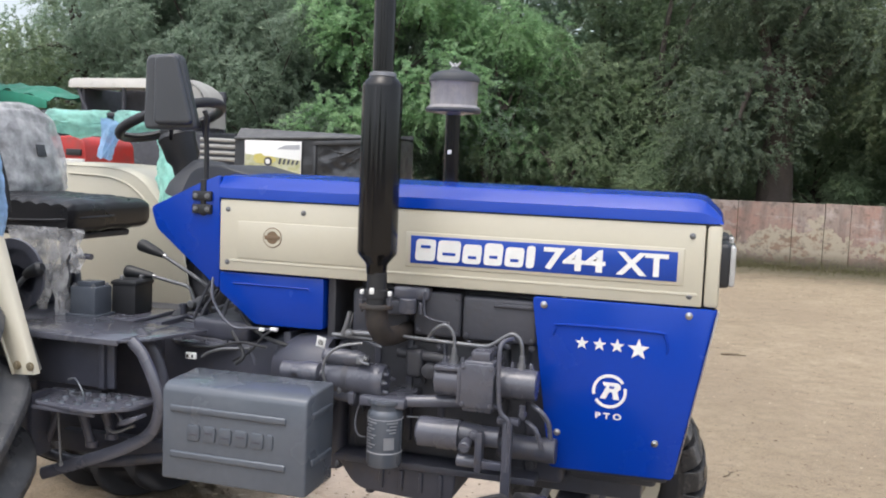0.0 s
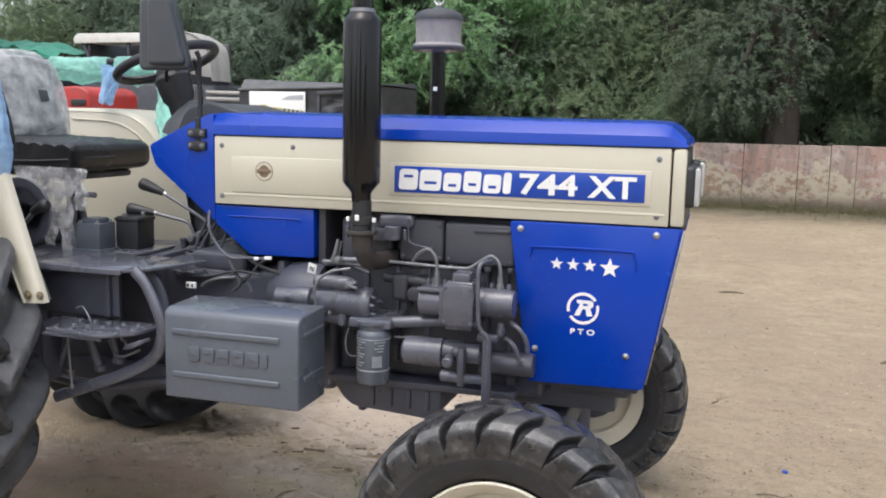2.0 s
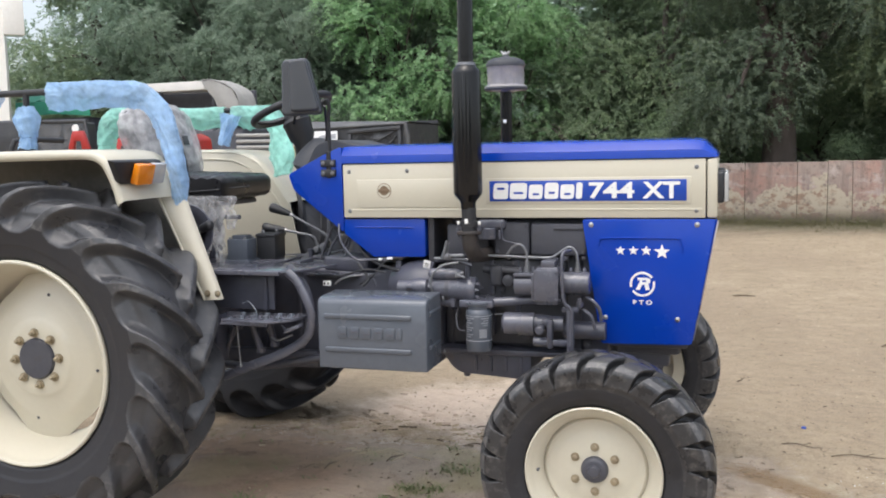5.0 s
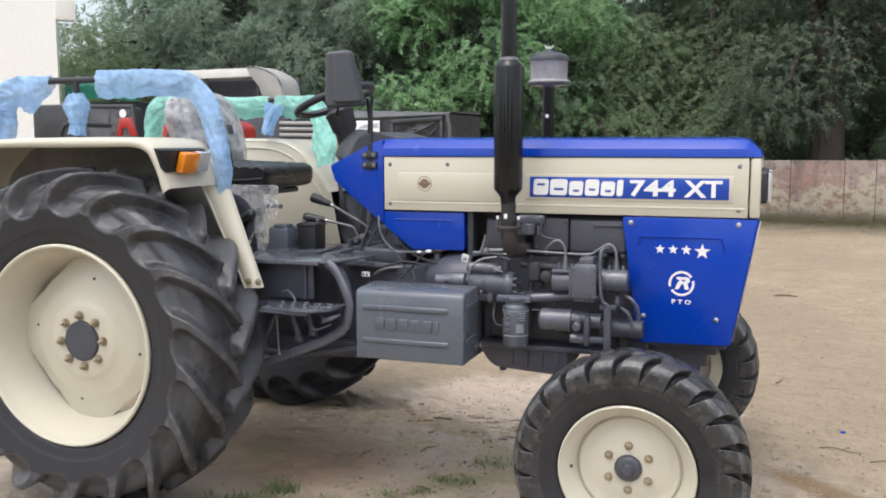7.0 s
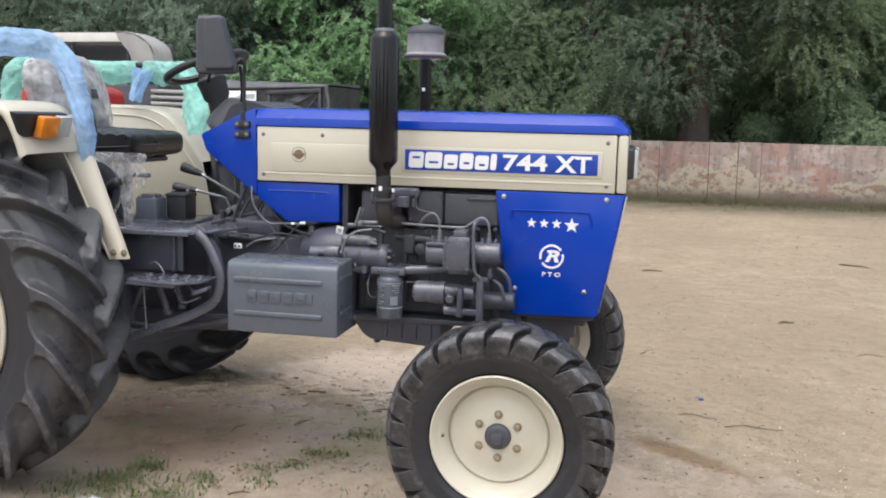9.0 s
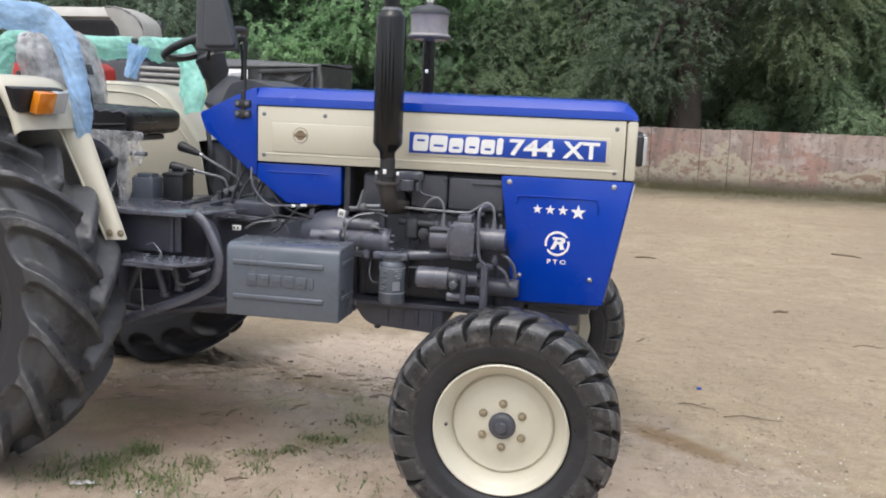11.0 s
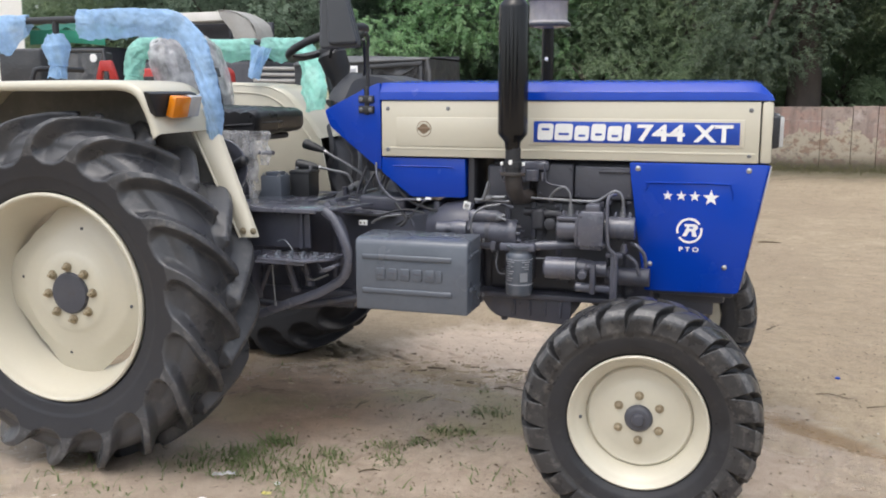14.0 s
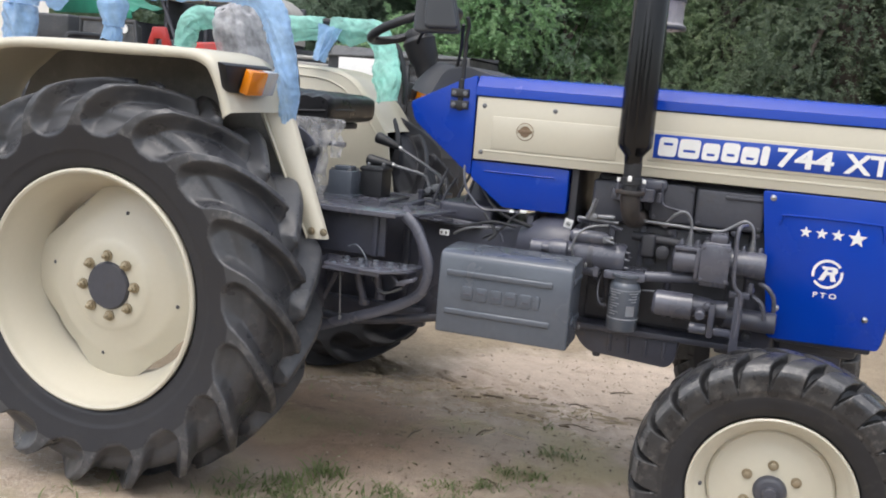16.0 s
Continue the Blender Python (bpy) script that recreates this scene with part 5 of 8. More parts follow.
for k in range(6):
    x0 = -0.985 + 0.0475 * k
    w_ = 0.040 - (0.020 if k == 5 else 0)
    blk = prism(rounded([(x0, 0.722), (x0 + w_, 0.722), (x0 + w_ + 0.002, 0.767), (x0 + 0.002, 0.767)], 0.011, 4), -0.3125, -0.304, "y", 0.0035, 2)
    block = part("emboss_block", blk, M["grey_box"], tbx)
    if k < 5:
        part("emboss_slot", box(x0 + 0.010, x0 + w_ - 0.006, -0.3132, -0.309, 0.737 + 0.008 * (k % 2), 0.744 + 0.008 * (k % 2), 0.001), M["grey_dirty"], block)
for z in (0.64, 0.85):
    part("screw", hexbolt((-0.632, -0.10, z), (1, 0, 0), 0.007, 0.006), M["pipe"], tbx)

# ---- wings over the rear wheels ----
ARCH = [(-1.668, 1.255), (-1.690, 1.325), (-1.722, 1.392), (-1.75, 1.420), (-1.80, 1.436), (-1.90, 1.440), (-2.20, 1.441), (-2.45, 1.436), (-2.58, 1.415), (-2.70, 1.345), (-2.78, 1.25), (-2.82, 1.13)]
for side in (-1, 1):
    def sy(y):
        return y if side < 0 else 2 * CY - y

    arch = ARCH if side < 0 else [(-1.715, 1.17), (-1.785, 1.27), (-1.835, 1.325), (-1.88, 1.375), (-1.935, 1.41), (-2.02, 1.434)] + ARCH[6:]
    rows = []
    for x, z in spline([(x, 0, z) for x, z in arch], 3) and [(p.x, p.z) for p in spline([(x, 0, z) for x, z in arch], 3)]:
        cx, cz = -2.15, 0.9
        d = Vector((x - cx, z - cz)).normalized()
        # rolled lip, crown, inner flange
        rows.append([Vector((x - d.x * s, sy(y), z - d.y * s)) for y, s in ((-0.592, 0.038), (-0.602, 0.034), (-0.606, 0.02), (-0.602, 0.007), (-0.592, 0.0), (-0.45, -0.003), (-0.30, -0.003), (-0.255, 0.0), (-0.247, 0.012))])
    wing = sheet("wing", rows, M["cream"], parent=tractor, thick=0.004)
    tagged(wing, "cream sheet-metal wing over the rear wheel")
    # inner wall
    inner = [(-1.725, 1.24), (-1.765, 1.36), (-1.80, 1.405), (-1.86, 1.432), (-2.45, 1.434), (-2.60, 1.40), (-2.72, 1.30), (-2.80, 1.10), (-2.66, 0.92), (-1.73, 0.84), (-1.655, 0.826)]
    if side < 0:
        inner = [(-1.66, 1.24), (-1.71, 1.37)] + inner[2:-2] + [(-1.62, 0.86), (-1.50, 0.852)]
    else:
        inner = [(x - 0.005, z - 0.004) for x, z in arch[:6]] + inner[4:]
    ya, yb = sy(-0.262), sy(-0.250)
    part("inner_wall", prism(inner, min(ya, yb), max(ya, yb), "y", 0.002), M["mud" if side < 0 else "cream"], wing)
    if side > 0:
        line = [(x - 0.030 - 0.02 * k / 6, sy(-0.2485), z - 0.045) for k, (x, z) in enumerate(arch[:7])]
        part("emboss", tube(line, 0.005, 6, smooth=3), M["cream"], wing)
    # front stay: a folded plate that runs down to the foot plate
    if side < 0:
        st = bmesh.new()
        A = [Vector((-1.742, sy(-0.30), 1.26)), Vector((-1.630, sy(-0.285), 1.26)), Vector((-1.52, sy(-0.345), 0.858)), Vector((-1.445, sy(-0.345), 0.862))]
        rows = []
        for k in range(-2, 7):
            u = k / 6
            l, r = A[0].lerp(A[2], u), A[1].lerp(A[3], u)
            n_ = Vector((0, side, 0))
            rows.append([l - n_ * 0.03 + Vector((-0.01, 0, 0)), l, l.lerp(r, 0.12) + n_ * 0.006, l.lerp(r, 0.5) + n_ * 0.008, l.lerp(r, 0.92) + n_ * 0.006, r, r - n_ * 0.02])
        stay = sheet("stay", rows, M["cream"], parent=wing, thick=0.004)
        for dx in (0.014, 0.058):
            part("stay_bolt", hexbolt((-1.512 + dx, sy(-0.353), 0.885), (0, side, 0), 0.009, 0.009), M["zinc"], wing)
        part("stay_edge", tube([A[0] + Vector((0.008, -0.008, 0.02)), A[2] + Vector((0.008, -0.008, 0))], 0.0045, 8), M["cream"], wing)
    # lamp
    lamp = part("indicator_lamp", moved(prism([(-0.172, 0.043), (0.118, 0.043), (0.118, -0.043), (-0.100, -0.043)] if side < 0 else [(0.172, 0.043), (-0.118, 0.043), (-0.118, -0.043), (0.100, -0.043)], -0.016, 0.014, "x", 0.005), pose(-1.678, sy(-0.497), 1.358, 0, 16, 0)), M["black"], tractor, "black lamp housing with amber and clear lenses")
    part("amber_lens", moved(box(0.018, 0.050, -0.062, 0.036, -0.039, 0.039, 0.007), pose(-1.678, sy(-0.497), 1.358, 0, 16, 0)), M["amber"], lamp)
    part("clear_lens", moved(box(0.014, 0.042, 0.036, 0.118, -0.039, 0.039, 0.007), pose(-1.678, sy(-0.497), 1.358, 0, 16, 0)), M["clear"], lamp)
    # rail above the wing
    RZ = 1.682 if side < 0 else 1.638
    rail = part("grab_rail", tube([(-2.78, sy(-0.25), 1.38), (-2.78, sy(-0.25), 1.60), (-2.72, sy(-0.25), RZ - 0.007), (-2.60, sy(-0.25), RZ), (-1.95, sy(-0.25), RZ), (-1.80, sy(-0.25), RZ - 0.022), (-1.70, sy(-0.25), 1.55), (-1.65, sy(-0.24), 1.40), (-1.64, sy(-0.235), 1.30)], 0.014, 12, smooth=4), M["black"], tractor, "black tubular grab rail")
    part("rail_post", tube([(-2.37, sy(-0.25), 1.43), (-2.37, sy(-0.25), RZ)], 0.013, 10), M["black"], rail)

# ---- seat ----


def cushion():
    """A long padded cushion: a side outline with a ribbed top, drawn across and rounded in towards both flanks."""
    top = [(-1.660 - 0.0116 * k, 1.318 + 0.010 * abs(math.sin(math.pi * k / 5)) + 0.0004 * k) for k in range(39)]
    line = [(-2.105, 1.225), (-1.98, 1.212), (-1.86, 1.222), (-1.75, 1.214), (-1.68, 1.220), (-1.658, 1.232), (-1.652, 1.250), (-1.651, 1.290), (-1.653, 1.312)] + top + [(-2.112, 1.30)]
    cx, cz = -1.875, 1.272
    bm, rows = bmesh.new(), []
    for v in np.linspace(-1, 1, 21):
        f = (1 - abs(v) ** 10) ** 0.35 if abs(v) < 1 else 0.0
        rows.append([bm.verts.new((cx + (x - cx) * (0.965 + 0.035 * f), CY + 0.225 * v, cz + (z - cz) * (0.78 + 0.22 * f) + 0.004 * noise.noise((x * 9, v * 3, 2.0)) + 0.003 * noise.noise((x * 30, v * 9, z * 30)))) for x, z in line])
    for a, b in zip(rows, rows[1:]):
        for k in range(len(line)):
            bm.faces.new((a[k], a[(k + 1) % len(line)], b[(k + 1) % len(line)], b[k]))
    bm.faces.new(rows[0])
    bm.faces.new(rows[-1])
    return bm


seat = part("seat_cushion", cushion(), M["vinyl"], tractor, "black vinyl seat cushion with a ribbed top", smooth=50)
part("piping", tube([(-2.09, CY - 0.222, 1.262), (-1.9, CY - 0.226, 1.255), (-1.72, CY - 0.226, 1.262), (-1.66, CY - 0.20, 1.268), (-1.648, CY, 1.27)], 0.005, 8, smooth=4), M["vinyl"], seat)
part("seat_pan", moved(box(-0.22, 0.16, -0.18, 0.18, -0.075, -0.05, 0.01), pose(-1.865, CY, 1.272, 0, 3, 0)), M["iron"], seat)
back = part("backrest", moved(box(-0.05, 0.05, -0.21, 0.21, -0.03, 0.31, 0.045, 4), pose(-2.045, CY, 1.33, 0, -17, 0)), M["dash"], tractor, "dark grey backrest under clear plastic", smooth=70)
part("seat_stem", tube([(-1.74, 0.14, 1.23), (-1.73, 0.14, 1.10), (-1.76, 0.14, 0.96)], 0.018, 10, smooth=3), M["grey"], seat)
part("seat_stem", tube([(-1.95, 0.42, 1.23), (-1.90, 0.42, 0.96)], 0.018, 10), M["grey"], seat)
part("seat_bar", tube([(-1.85, 0.10, 1.15), (-1.60, 0.10, 1.145)], 0.01, 8), M["grey"], seat)

# ---- foot platform and gear casing ----
part("platform", merged(box(-1.66, -1.245, -0.255, 0.02, 0.951, 0.962, 0.003), box(-1.66, -1.40, 0.02, 0.30, 0.949, 0.960, 0.003), box(-1.66, -1.245, -0.255, -0.247, 0.944, 0.957, 0.003), prism([(-1.25, -0.25), (-1.19, -0.19), (-1.12, 0.02), (-1.25, 0.02)], 0.951, 0.960, "z", 0.002)), M["grey"], tractor, "grey steel foot platform")
part("platform_skirt", box(-1.60, -1.30, -0.19, -0.18, 0.80, 0.952, 0.003), M["grey_dirty"], tractor)
for x in (-1.56, -1.44, -1.33):
    part("skirt_bolt", hexbolt((x, -0.19, 0.93), (0, -1, 0), 0.007, 0.007), M["grey"], tractor)
part("skirt_rib", box(-1.345, -1.325, -0.205, -0.188, 0.80, 0.95, 0.003), M["grey_dirty"], tractor)
step = part("step_plate", prism(rounded([(-1.46, -0.345), (-1.25, -0.365), (-1.165, -0.29), (-1.155, -0.17), (-1.48, -0.17)], 0.03, 4), 0.774, 0.786, "z", 0.004), M["grey"], tractor, "perforated grey step plate")
for i in range(5):
    for j in range(3):
        x, y = -1.425 + 0.053 * i + 0.02 * (j % 2), -0.325 + 0.055 * j
        part("stud", lathe([(0.011, 0.7855), (0.009, 0.791), (0.006, 0.7912)], (x, y, 0), "z", 10), M["grey_box"], step)
        part("hole", lathe([(0.006, 0.7856), (0.006, 0.7866)], (x + 0.025, y + 0.02, 0), "z", 10), M["black"], step)
part("step_lip", prism([(-1.455, 0.765), (-1.25, 0.762), (-1.25, 0.776), (-1.455, 0.776)], -0.352, -0.343, "y", 0.003), M["grey"], step)
part("guard_rail", tube([(-1.225, -0.215, 0.955), (-1.185, -0.22, 0.92), (-1.145, -0.225, 0.85), (-1.125, -0.225, 0.78), (-1.15, -0.225, 0.70), (-1.24, -0.225, 0.642), (-1.36, -0.225, 0.592), (-1.52, -0.225, 0.53)], 0.0135, 10, 1.4, smooth=4), M["grey"], tractor, "curved grey step bracket")
part("guard_rail", tube([(-1.27, -0.12, 0.965), (-1.21, -0.12, 0.90), (-1.18, -0.12, 0.80), (-1.19, -0.12, 0.70)], 0.0135, 10, 1.4, smooth=4), M["grey_dirty"], tractor)
part("hanger", merged(box(-1.515, -1.495, -0.30, -0.22, 0.60, 0.79, 0.004), box(-1.50, -1.44, -0.22, -0.20, 0.72, 0.79, 0.004)), M["grey_dirty"], tractor)
for a, b, r in (((-1.375, -0.25, 0.772), (-1.345, -0.23, 0.640), 0.013), ((-1.315, -0.22, 0.772), (-1.300, -0.20, 0.660), 0.012), ((-1.45, -0.24, 0.74), (-1.52, -0.22, 0.60), 0.011)):
    part("strut", merged(tube([a, b], r, 12), lathe([(0.018, -0.004), (0.018, 0.012), (0.010, 0.014)], b, "z", 12)), M["grey_dirty"], tractor)
part("pull_rod", merged(tube([(-1.415, -0.29, 0.765), (-1.408, -0.285, 0.59)], 0.0032, 8), cyl((-1.408, -0.285, 0.585), (-1.408, -0.285, 0.60), 0.006, 10)), M["pipe"], tractor, "thin bright pull rod")
part("pedal_arm", merged(tube([(-1.25, -0.26, 0.770), (-1.215, -0.27, 0.738), (-1.205, -0.27, 0.733)], 0.006, 8, smooth=3), prism([(-1.225, 0.726), (-1.19, 0.732), (-1.150, 0.752), (-1.155, 0.762), (-1.20, 0.748)], -0.29, -0.245, "y", 0.003)), M["grey"], tractor, "bent grey pedal arm under the step")
part("drawbar", merged(tube([(-1.62, -0.12, 0.56), (-1.40, -0.16, 0.56), (-1.12, -0.10, 0.60)], 0.016, 10, smooth=3), box(-1.62, -1.20, -0.02, 0.02, 0.53, 0.60, 0.006)), M["grey_dirty"], tractor)
part("gear_casing", merged(prism(rounded([(-2.35, 0.50), (-2.35, 0.93), (-1.30, 0.95), (-0.98, 0.92), (-0.86, 0.955), (-0.68, 0.955), (-0.68, 0.56), (-1.3, 0.53)], 0.03, 4), 0.06, 2 * CY - 0.06, "y", 0.02, 3),
     box(-0.87, -0.845, 0.03, 2 * CY - 0.03, 0.54, 0.975, 0.006), box(-1.32, -1.295, 0.04, 2 * CY - 0.04, 0.52, 0.965, 0.006)), M["grey_dirty"], tractor, "grimy grey gearbox casing")
for x in (-1.8, -1.5):
    part("rib", box(x, x + 0.03, 0.045, 2 * CY - 0.045, 0.52, 0.93, 0.006), M["grey_dirty"], tractor)
part("axle_tube", lathe([(0.14, -0.30), (0.14, -0.28), (0.085, -0.12), (0.095, 0.02), (0.17, 0.12)], (-2.10, 0.0, 0.656), "y", 28), M["grey_dirty"], tractor)
part("axle_tube", lathe([(0.14, 0.30), (0.14, 0.28), (0.085, 0.12), (0.095, -0.02), (0.17, -0.12)], (-2.10, 2 * CY, 0.656), "y", 28), M["grey_dirty"], tractor)
part("hydraulic_case", box(-2.35, -1.92, 0.08, 2 * CY - 0.08, 0.93, 1.06, 0.03, 3), M["grey_dirty"], tractor)
vb = part("valve_box", merged(box(-1.63, -1.535, 0.03, 0.12, 0.960, 1.056, 0.006), box(-1.614, -1.549, 0.045, 0.105, 1.05, 1.072, 0.005), prism([(-1.66, 0.962), (-1.625, 0.962), (-1.625, 1.03)], 0.06, 0.10, "y", 0.003), box(-1.64, -1.525, 0.02, 0.125, 0.958, 0.968, 0.003)), M["grey_box"], tractor, "grey hydraulic valve box")
for x, y in ((-1.618, 0.04), (-1.548, 0.04), (-1.548, 0.11)):
    part("bolt", hexbolt((x, y, 1.054), (0, 0, 1), 0.006, 0.010), M["pipe"], vb)
bat = part("battery", merged(box(-1.545, -1.455, 0.13, 0.23, 0.960, 1.072, 0.006), box(-1.548, -1.452, 0.127, 0.233, 1.056, 1.068, 0.003)), M["black"], tractor, "black battery case")
for x, y in ((-1.52, 0.15), (-1.48, 0.20)):
    part("terminal", cyl((x, y, 1.068), (x, y, 1.085), 0.008, 10), M["pipe"], bat)
quad = part("quadrant", lathe([(0.112, 0.0), (0.115, 0.006), (0.112, 0.012), (0.085, 0.012), (0.085, 0.0)], (-1.72, -0.12, 1.10), "y", 40), M["grey"], tractor, "grey hydraulic lever quadrant")
part("lever", merged(tube([(-1.70, -0.135, 1.06), (-1.64, -0.14, 1.115)], 0.008, 8)), M["pipe"], quad)
part("knob", tube([(-1.655, -0.14, 1.105), (-1.635, -0.14, 1.117), (-1.605, -0.14, 1.13), (-1.592, -0.14, 1.135)], [0.012, 0.018, 0.022, 0.012], 12, smooth=3), M["black"], quad)

# ---- gear levers ----
for k, (a, b, c, foot) in enumerate((((-1.560, 0.305, 1.176), (-1.462, 0.300, 1.144), (-1.300, 0.29, 1.062), (-1.262, 0.29, 1.02)), ((-1.560, 0.225, 1.090), (-1.458, 0.233, 1.079), (-1.330, 0.24, 1.052), (-1.300, 0.24, 1.000)))):
    a, b, c, foot = Vector(a), Vector(b), Vector(c), Vector(foot)
    lev = part("gear_lever", tube([b.lerp(a, 0.1), b.lerp(c, 0.5), c, c.lerp(foot, 0.4) + Vector((0.006, 0, 0)), foot], 0.0062, 10, smooth=4), M["pipe"], tractor, "steel gear lever with a black knob")
    part("knob", tube([a, a.lerp(b, 0.04), a.lerp(b, 0.16), a.lerp(b, 0.55), a.lerp(b, 0.95), a.lerp(b, 1.02)], [0.014, 0.0205, 0.0225, 0.018, 0.0115, 0.0095], 16, smooth=3), M["black"], lev, "black tapered rubber knob")
    part("collar", tube([b.lerp(a, 0.0), b.lerp(c, 0.07)], 0.0085, 10), M["steel"], lev)
for x, y, top in ((-1.325, 0.21, 1.0), (-1.285, 0.25, 1.02), (-1.245, 0.21, 0.99), (-1.205, 0.16, 0.975), (-1.16, 0.14, 0.965), (-1.10, 0.10, 0.965), (-1.04, 0.12, 0.96)):
    part("selector_rod", merged(cyl((x, y, 0.90), (x, y, top), 0.0105, 12), lathe([(0.024, 0.915), (0.024, 0.935), (0.016, 0.955)], (x, y, 0), "z", 16), lathe([(0.015, top - 0.012), (0.015, top - 0.002)], (x, y, 0), "z", 6)), M["grey_dirty"], tractor)
part("lever_tower", merged(box(-1.20, -1.0, 0.06, 0.50, 0.92, 0.985, 0.015, 3), lathe([(0.07, 0.98), (0.055, 1.02), (0.03, 1.05)], (-1.10, 0.28, 0), "z", 24)), M["grey_dirty"], tractor)
part("cover_plate", merged(prism(rounded([(-1.23, 0.02), (-1.05, 0.02), (-1.02, 0.10), (-1.10, 0.22), (-1.33, 0.24), (-1.36, 0.14)], 0.03, 4), 0.904, 0.917, "z", 0.003), *[hexbolt((x, y, 0.917), (0, 0, 1), 0.007, 0.008) for x, y in ((-1.22, 0.045), (-1.14, 0.04), (-1.07, 0.05), (-1.31, 0.15))]), M["grey"], tractor, "flat grey gearbox cover plate")
part("lever_bracket", merged(prism([(-1.392, 0.938), (-1.375, 0.930), (-1.258, 1.008), (-1.248, 1.030), (-1.280, 1.022), (-1.37, 0.968)], 0.225, 0.255, "y", 0.003), cyl((-1.298, 0.205, 0.998), (-1.298, 0.275, 0.998), 0.013, 14), box(-1.30, -1.262, 0.255, 0.285, 0.93, 1.02, 0.006)), M["pipe"], tractor, "bright steel lever pivot bracket")
for k, (x, y) in enumerate(((-1.22, 0.12), (-1.19, 0.20), (-1.27, 0.17), (-1.13, 0.09))):
    part("link_rod", tube([(x, y, 0.93), (x + 0.015, y + 0.02, 1.0), (x + 0.04, y + 0.06, 1.06 + 0.015 * k)], 0.0055, 8, smooth=3), M["iron"], tractor)
for k in range(5):
    part("shift_link", tube([(-1.37 + 0.01 * k, 0.16 + 0.02 * k, 0.935 + 0.008 * k), (-1.28, 0.15 + 0.02 * k, 0.945 + 0.008 * k), (-1.18 + 0.012 * k, 0.12 + 0.02 * k, 0.93 + 0.006 * k)], 0.0045, 8, smooth=3), M["pipe" if k % 2 else "grey"], tractor)

# ---- engine ----
ENGINE = Matrix.Translation((0.017, 0, -0.016))


def epart(name, bm, *rest, **more):
    return part(name, moved(bm, ENGINE), *rest, **more)


epart("engine_block", box(-0.70, -0.10, 0.09, 2 * CY - 0.09, 0.62, 1.02, 0.02, 3), M["iron"], tractor, "dark cast-iron engine block")
epart("cylinder_head", box(-0.66, -0.12, 0.07, 2 * CY - 0.07, 1.016, 1.16, 0.015, 3), M["iron"], tractor)
epart("rocker_cover", box(-0.62, -0.14, 0.085, 2 * CY - 0.085, 1.156, 1.28, 0.02, 3), M["iron"], tractor)
epart("tank", box(-1.05, -0.60, 0.16, 2 * CY - 0.16, 1.16, 1.34, 0.02), M["iron_dark"], tractor, "dark fuel tank under the bonnet")
# added plate: darkens the gap between tank and engine
epart("gap_plate", box(-0.745, -0.72, 0.03, 2 * CY - 0.03, 0.95, 1.34, 0.004), M["iron_dark"], tractor, "dark steel bulkhead")
epart("intake_casting", merged(box(-0.475, -0.335, 0.02, 0.09, 1.02, 1.150, 0.010, 3), box(-0.330, -0.115, 0.016, 0.09, 1.02, 1.145, 0.010, 3), box(-0.24, -0.13, 0.008, 0.03, 1.12, 1.132, 0.004)), M["iron"], tractor, "dark cast intake cover")
for x, z in ((-0.46, 1.035), (-0.345, 1.035), (-0.345, 1.135), (-0.315, 1.035), (-0.13, 1.035), (-0.13, 1.125)):
    epart("cover_bolt", hexbolt((x, 0.018, z), (0, -1, 0), 0.006, 0.007), M["iron"], tractor)
epart("manifold", merged(box(-0.535, -0.425, 0.0, 0.08, 1.120, 1.162, 0.014, 3), cyl((-0.485, -0.005, 1.128), (-0.485, -0.005, 1.085), 0.026, 18), cyl((-0.445, -0.012, 1.085), (-0.445, -0.012, 1.12), 0.006, 8)), M["grey"], tractor, "grey manifold casting")
epart("thin_pipe", tube([(-0.439, 0.0, 1.150), (-0.436, -0.005, 1.095), (-0.425, -0.008, 1.078), (-0.39, -0.01, 1.070), (-0.36, -0.01, 1.068)], 0.004, 8, smooth=4), M["grey_dirty"], tractor)
epart("head_casting", box(-0.67, -0.50, 0.035, 0.09, 1.0, 1.14, 0.014, 3), M["iron"], tractor)
epart("push_cover", box(-0.66, -0.20, 0.055, 0.10, 0.66, 1.0, 0.012, 3), M["iron_dark"], tractor)
for x in (-0.60, -0.50, -0.40):
    epart("rib", box(x, x + 0.02, 0.045, 0.06, 0.70, 1.0, 0.005), M["grey_dirty"], tractor)
for x in (-0.64, -0.53, -0.42, -0.31, -0.20, -0.13):
    epart("head_bolt", hexbolt((x, 0.035, 1.012), (0, -1, 0), 0.008, 0.010), M["grey"], tractor)
epart("flange", box(-0.60, -0.50, -0.02, 0.05, 1.08, 1.12, 0.006), M["iron"], tractor)
epart("bell_housing", lathe([(0.06, -0.905), (0.075, -0.88), (0.10, -0.84), (0.11, -0.78), (0.105, -0.72)], (0, 0.05, 0.885), "x", 32), M["grey_dirty"], tractor, "grey bell housing")
# starter
starter = epart("starter_motor", lathe([(0.02, -0.845), (0.030, -0.84), (0.032, -0.76), (0.040, -0.70), (0.0465, -0.680), (0.0470, -0.560), (0.0480, -0.558), (0.0480, -0.535), (0.043, -0.525), (0.014, -0.520)], (0, -0.055, 0.896), "x", 36), M["grey"], tractor, "grey cylindrical starter motor")
epart("solenoid", lathe([(0.015, -0.71), (0.023, -0.70), (0.023, -0.60), (0.018, -0.59), (0.006, -0.57)], (0, -0.07, 0.955), "x", 22), M["grey"], starter)
epart("strap", lathe([(0.0480, -0.645), (0.0480, -0.628), (0.046, -0.628), (0.046, -0.645)], (0, -0.055, 0.896), "x", 28, cap=False), M["iron"], starter)
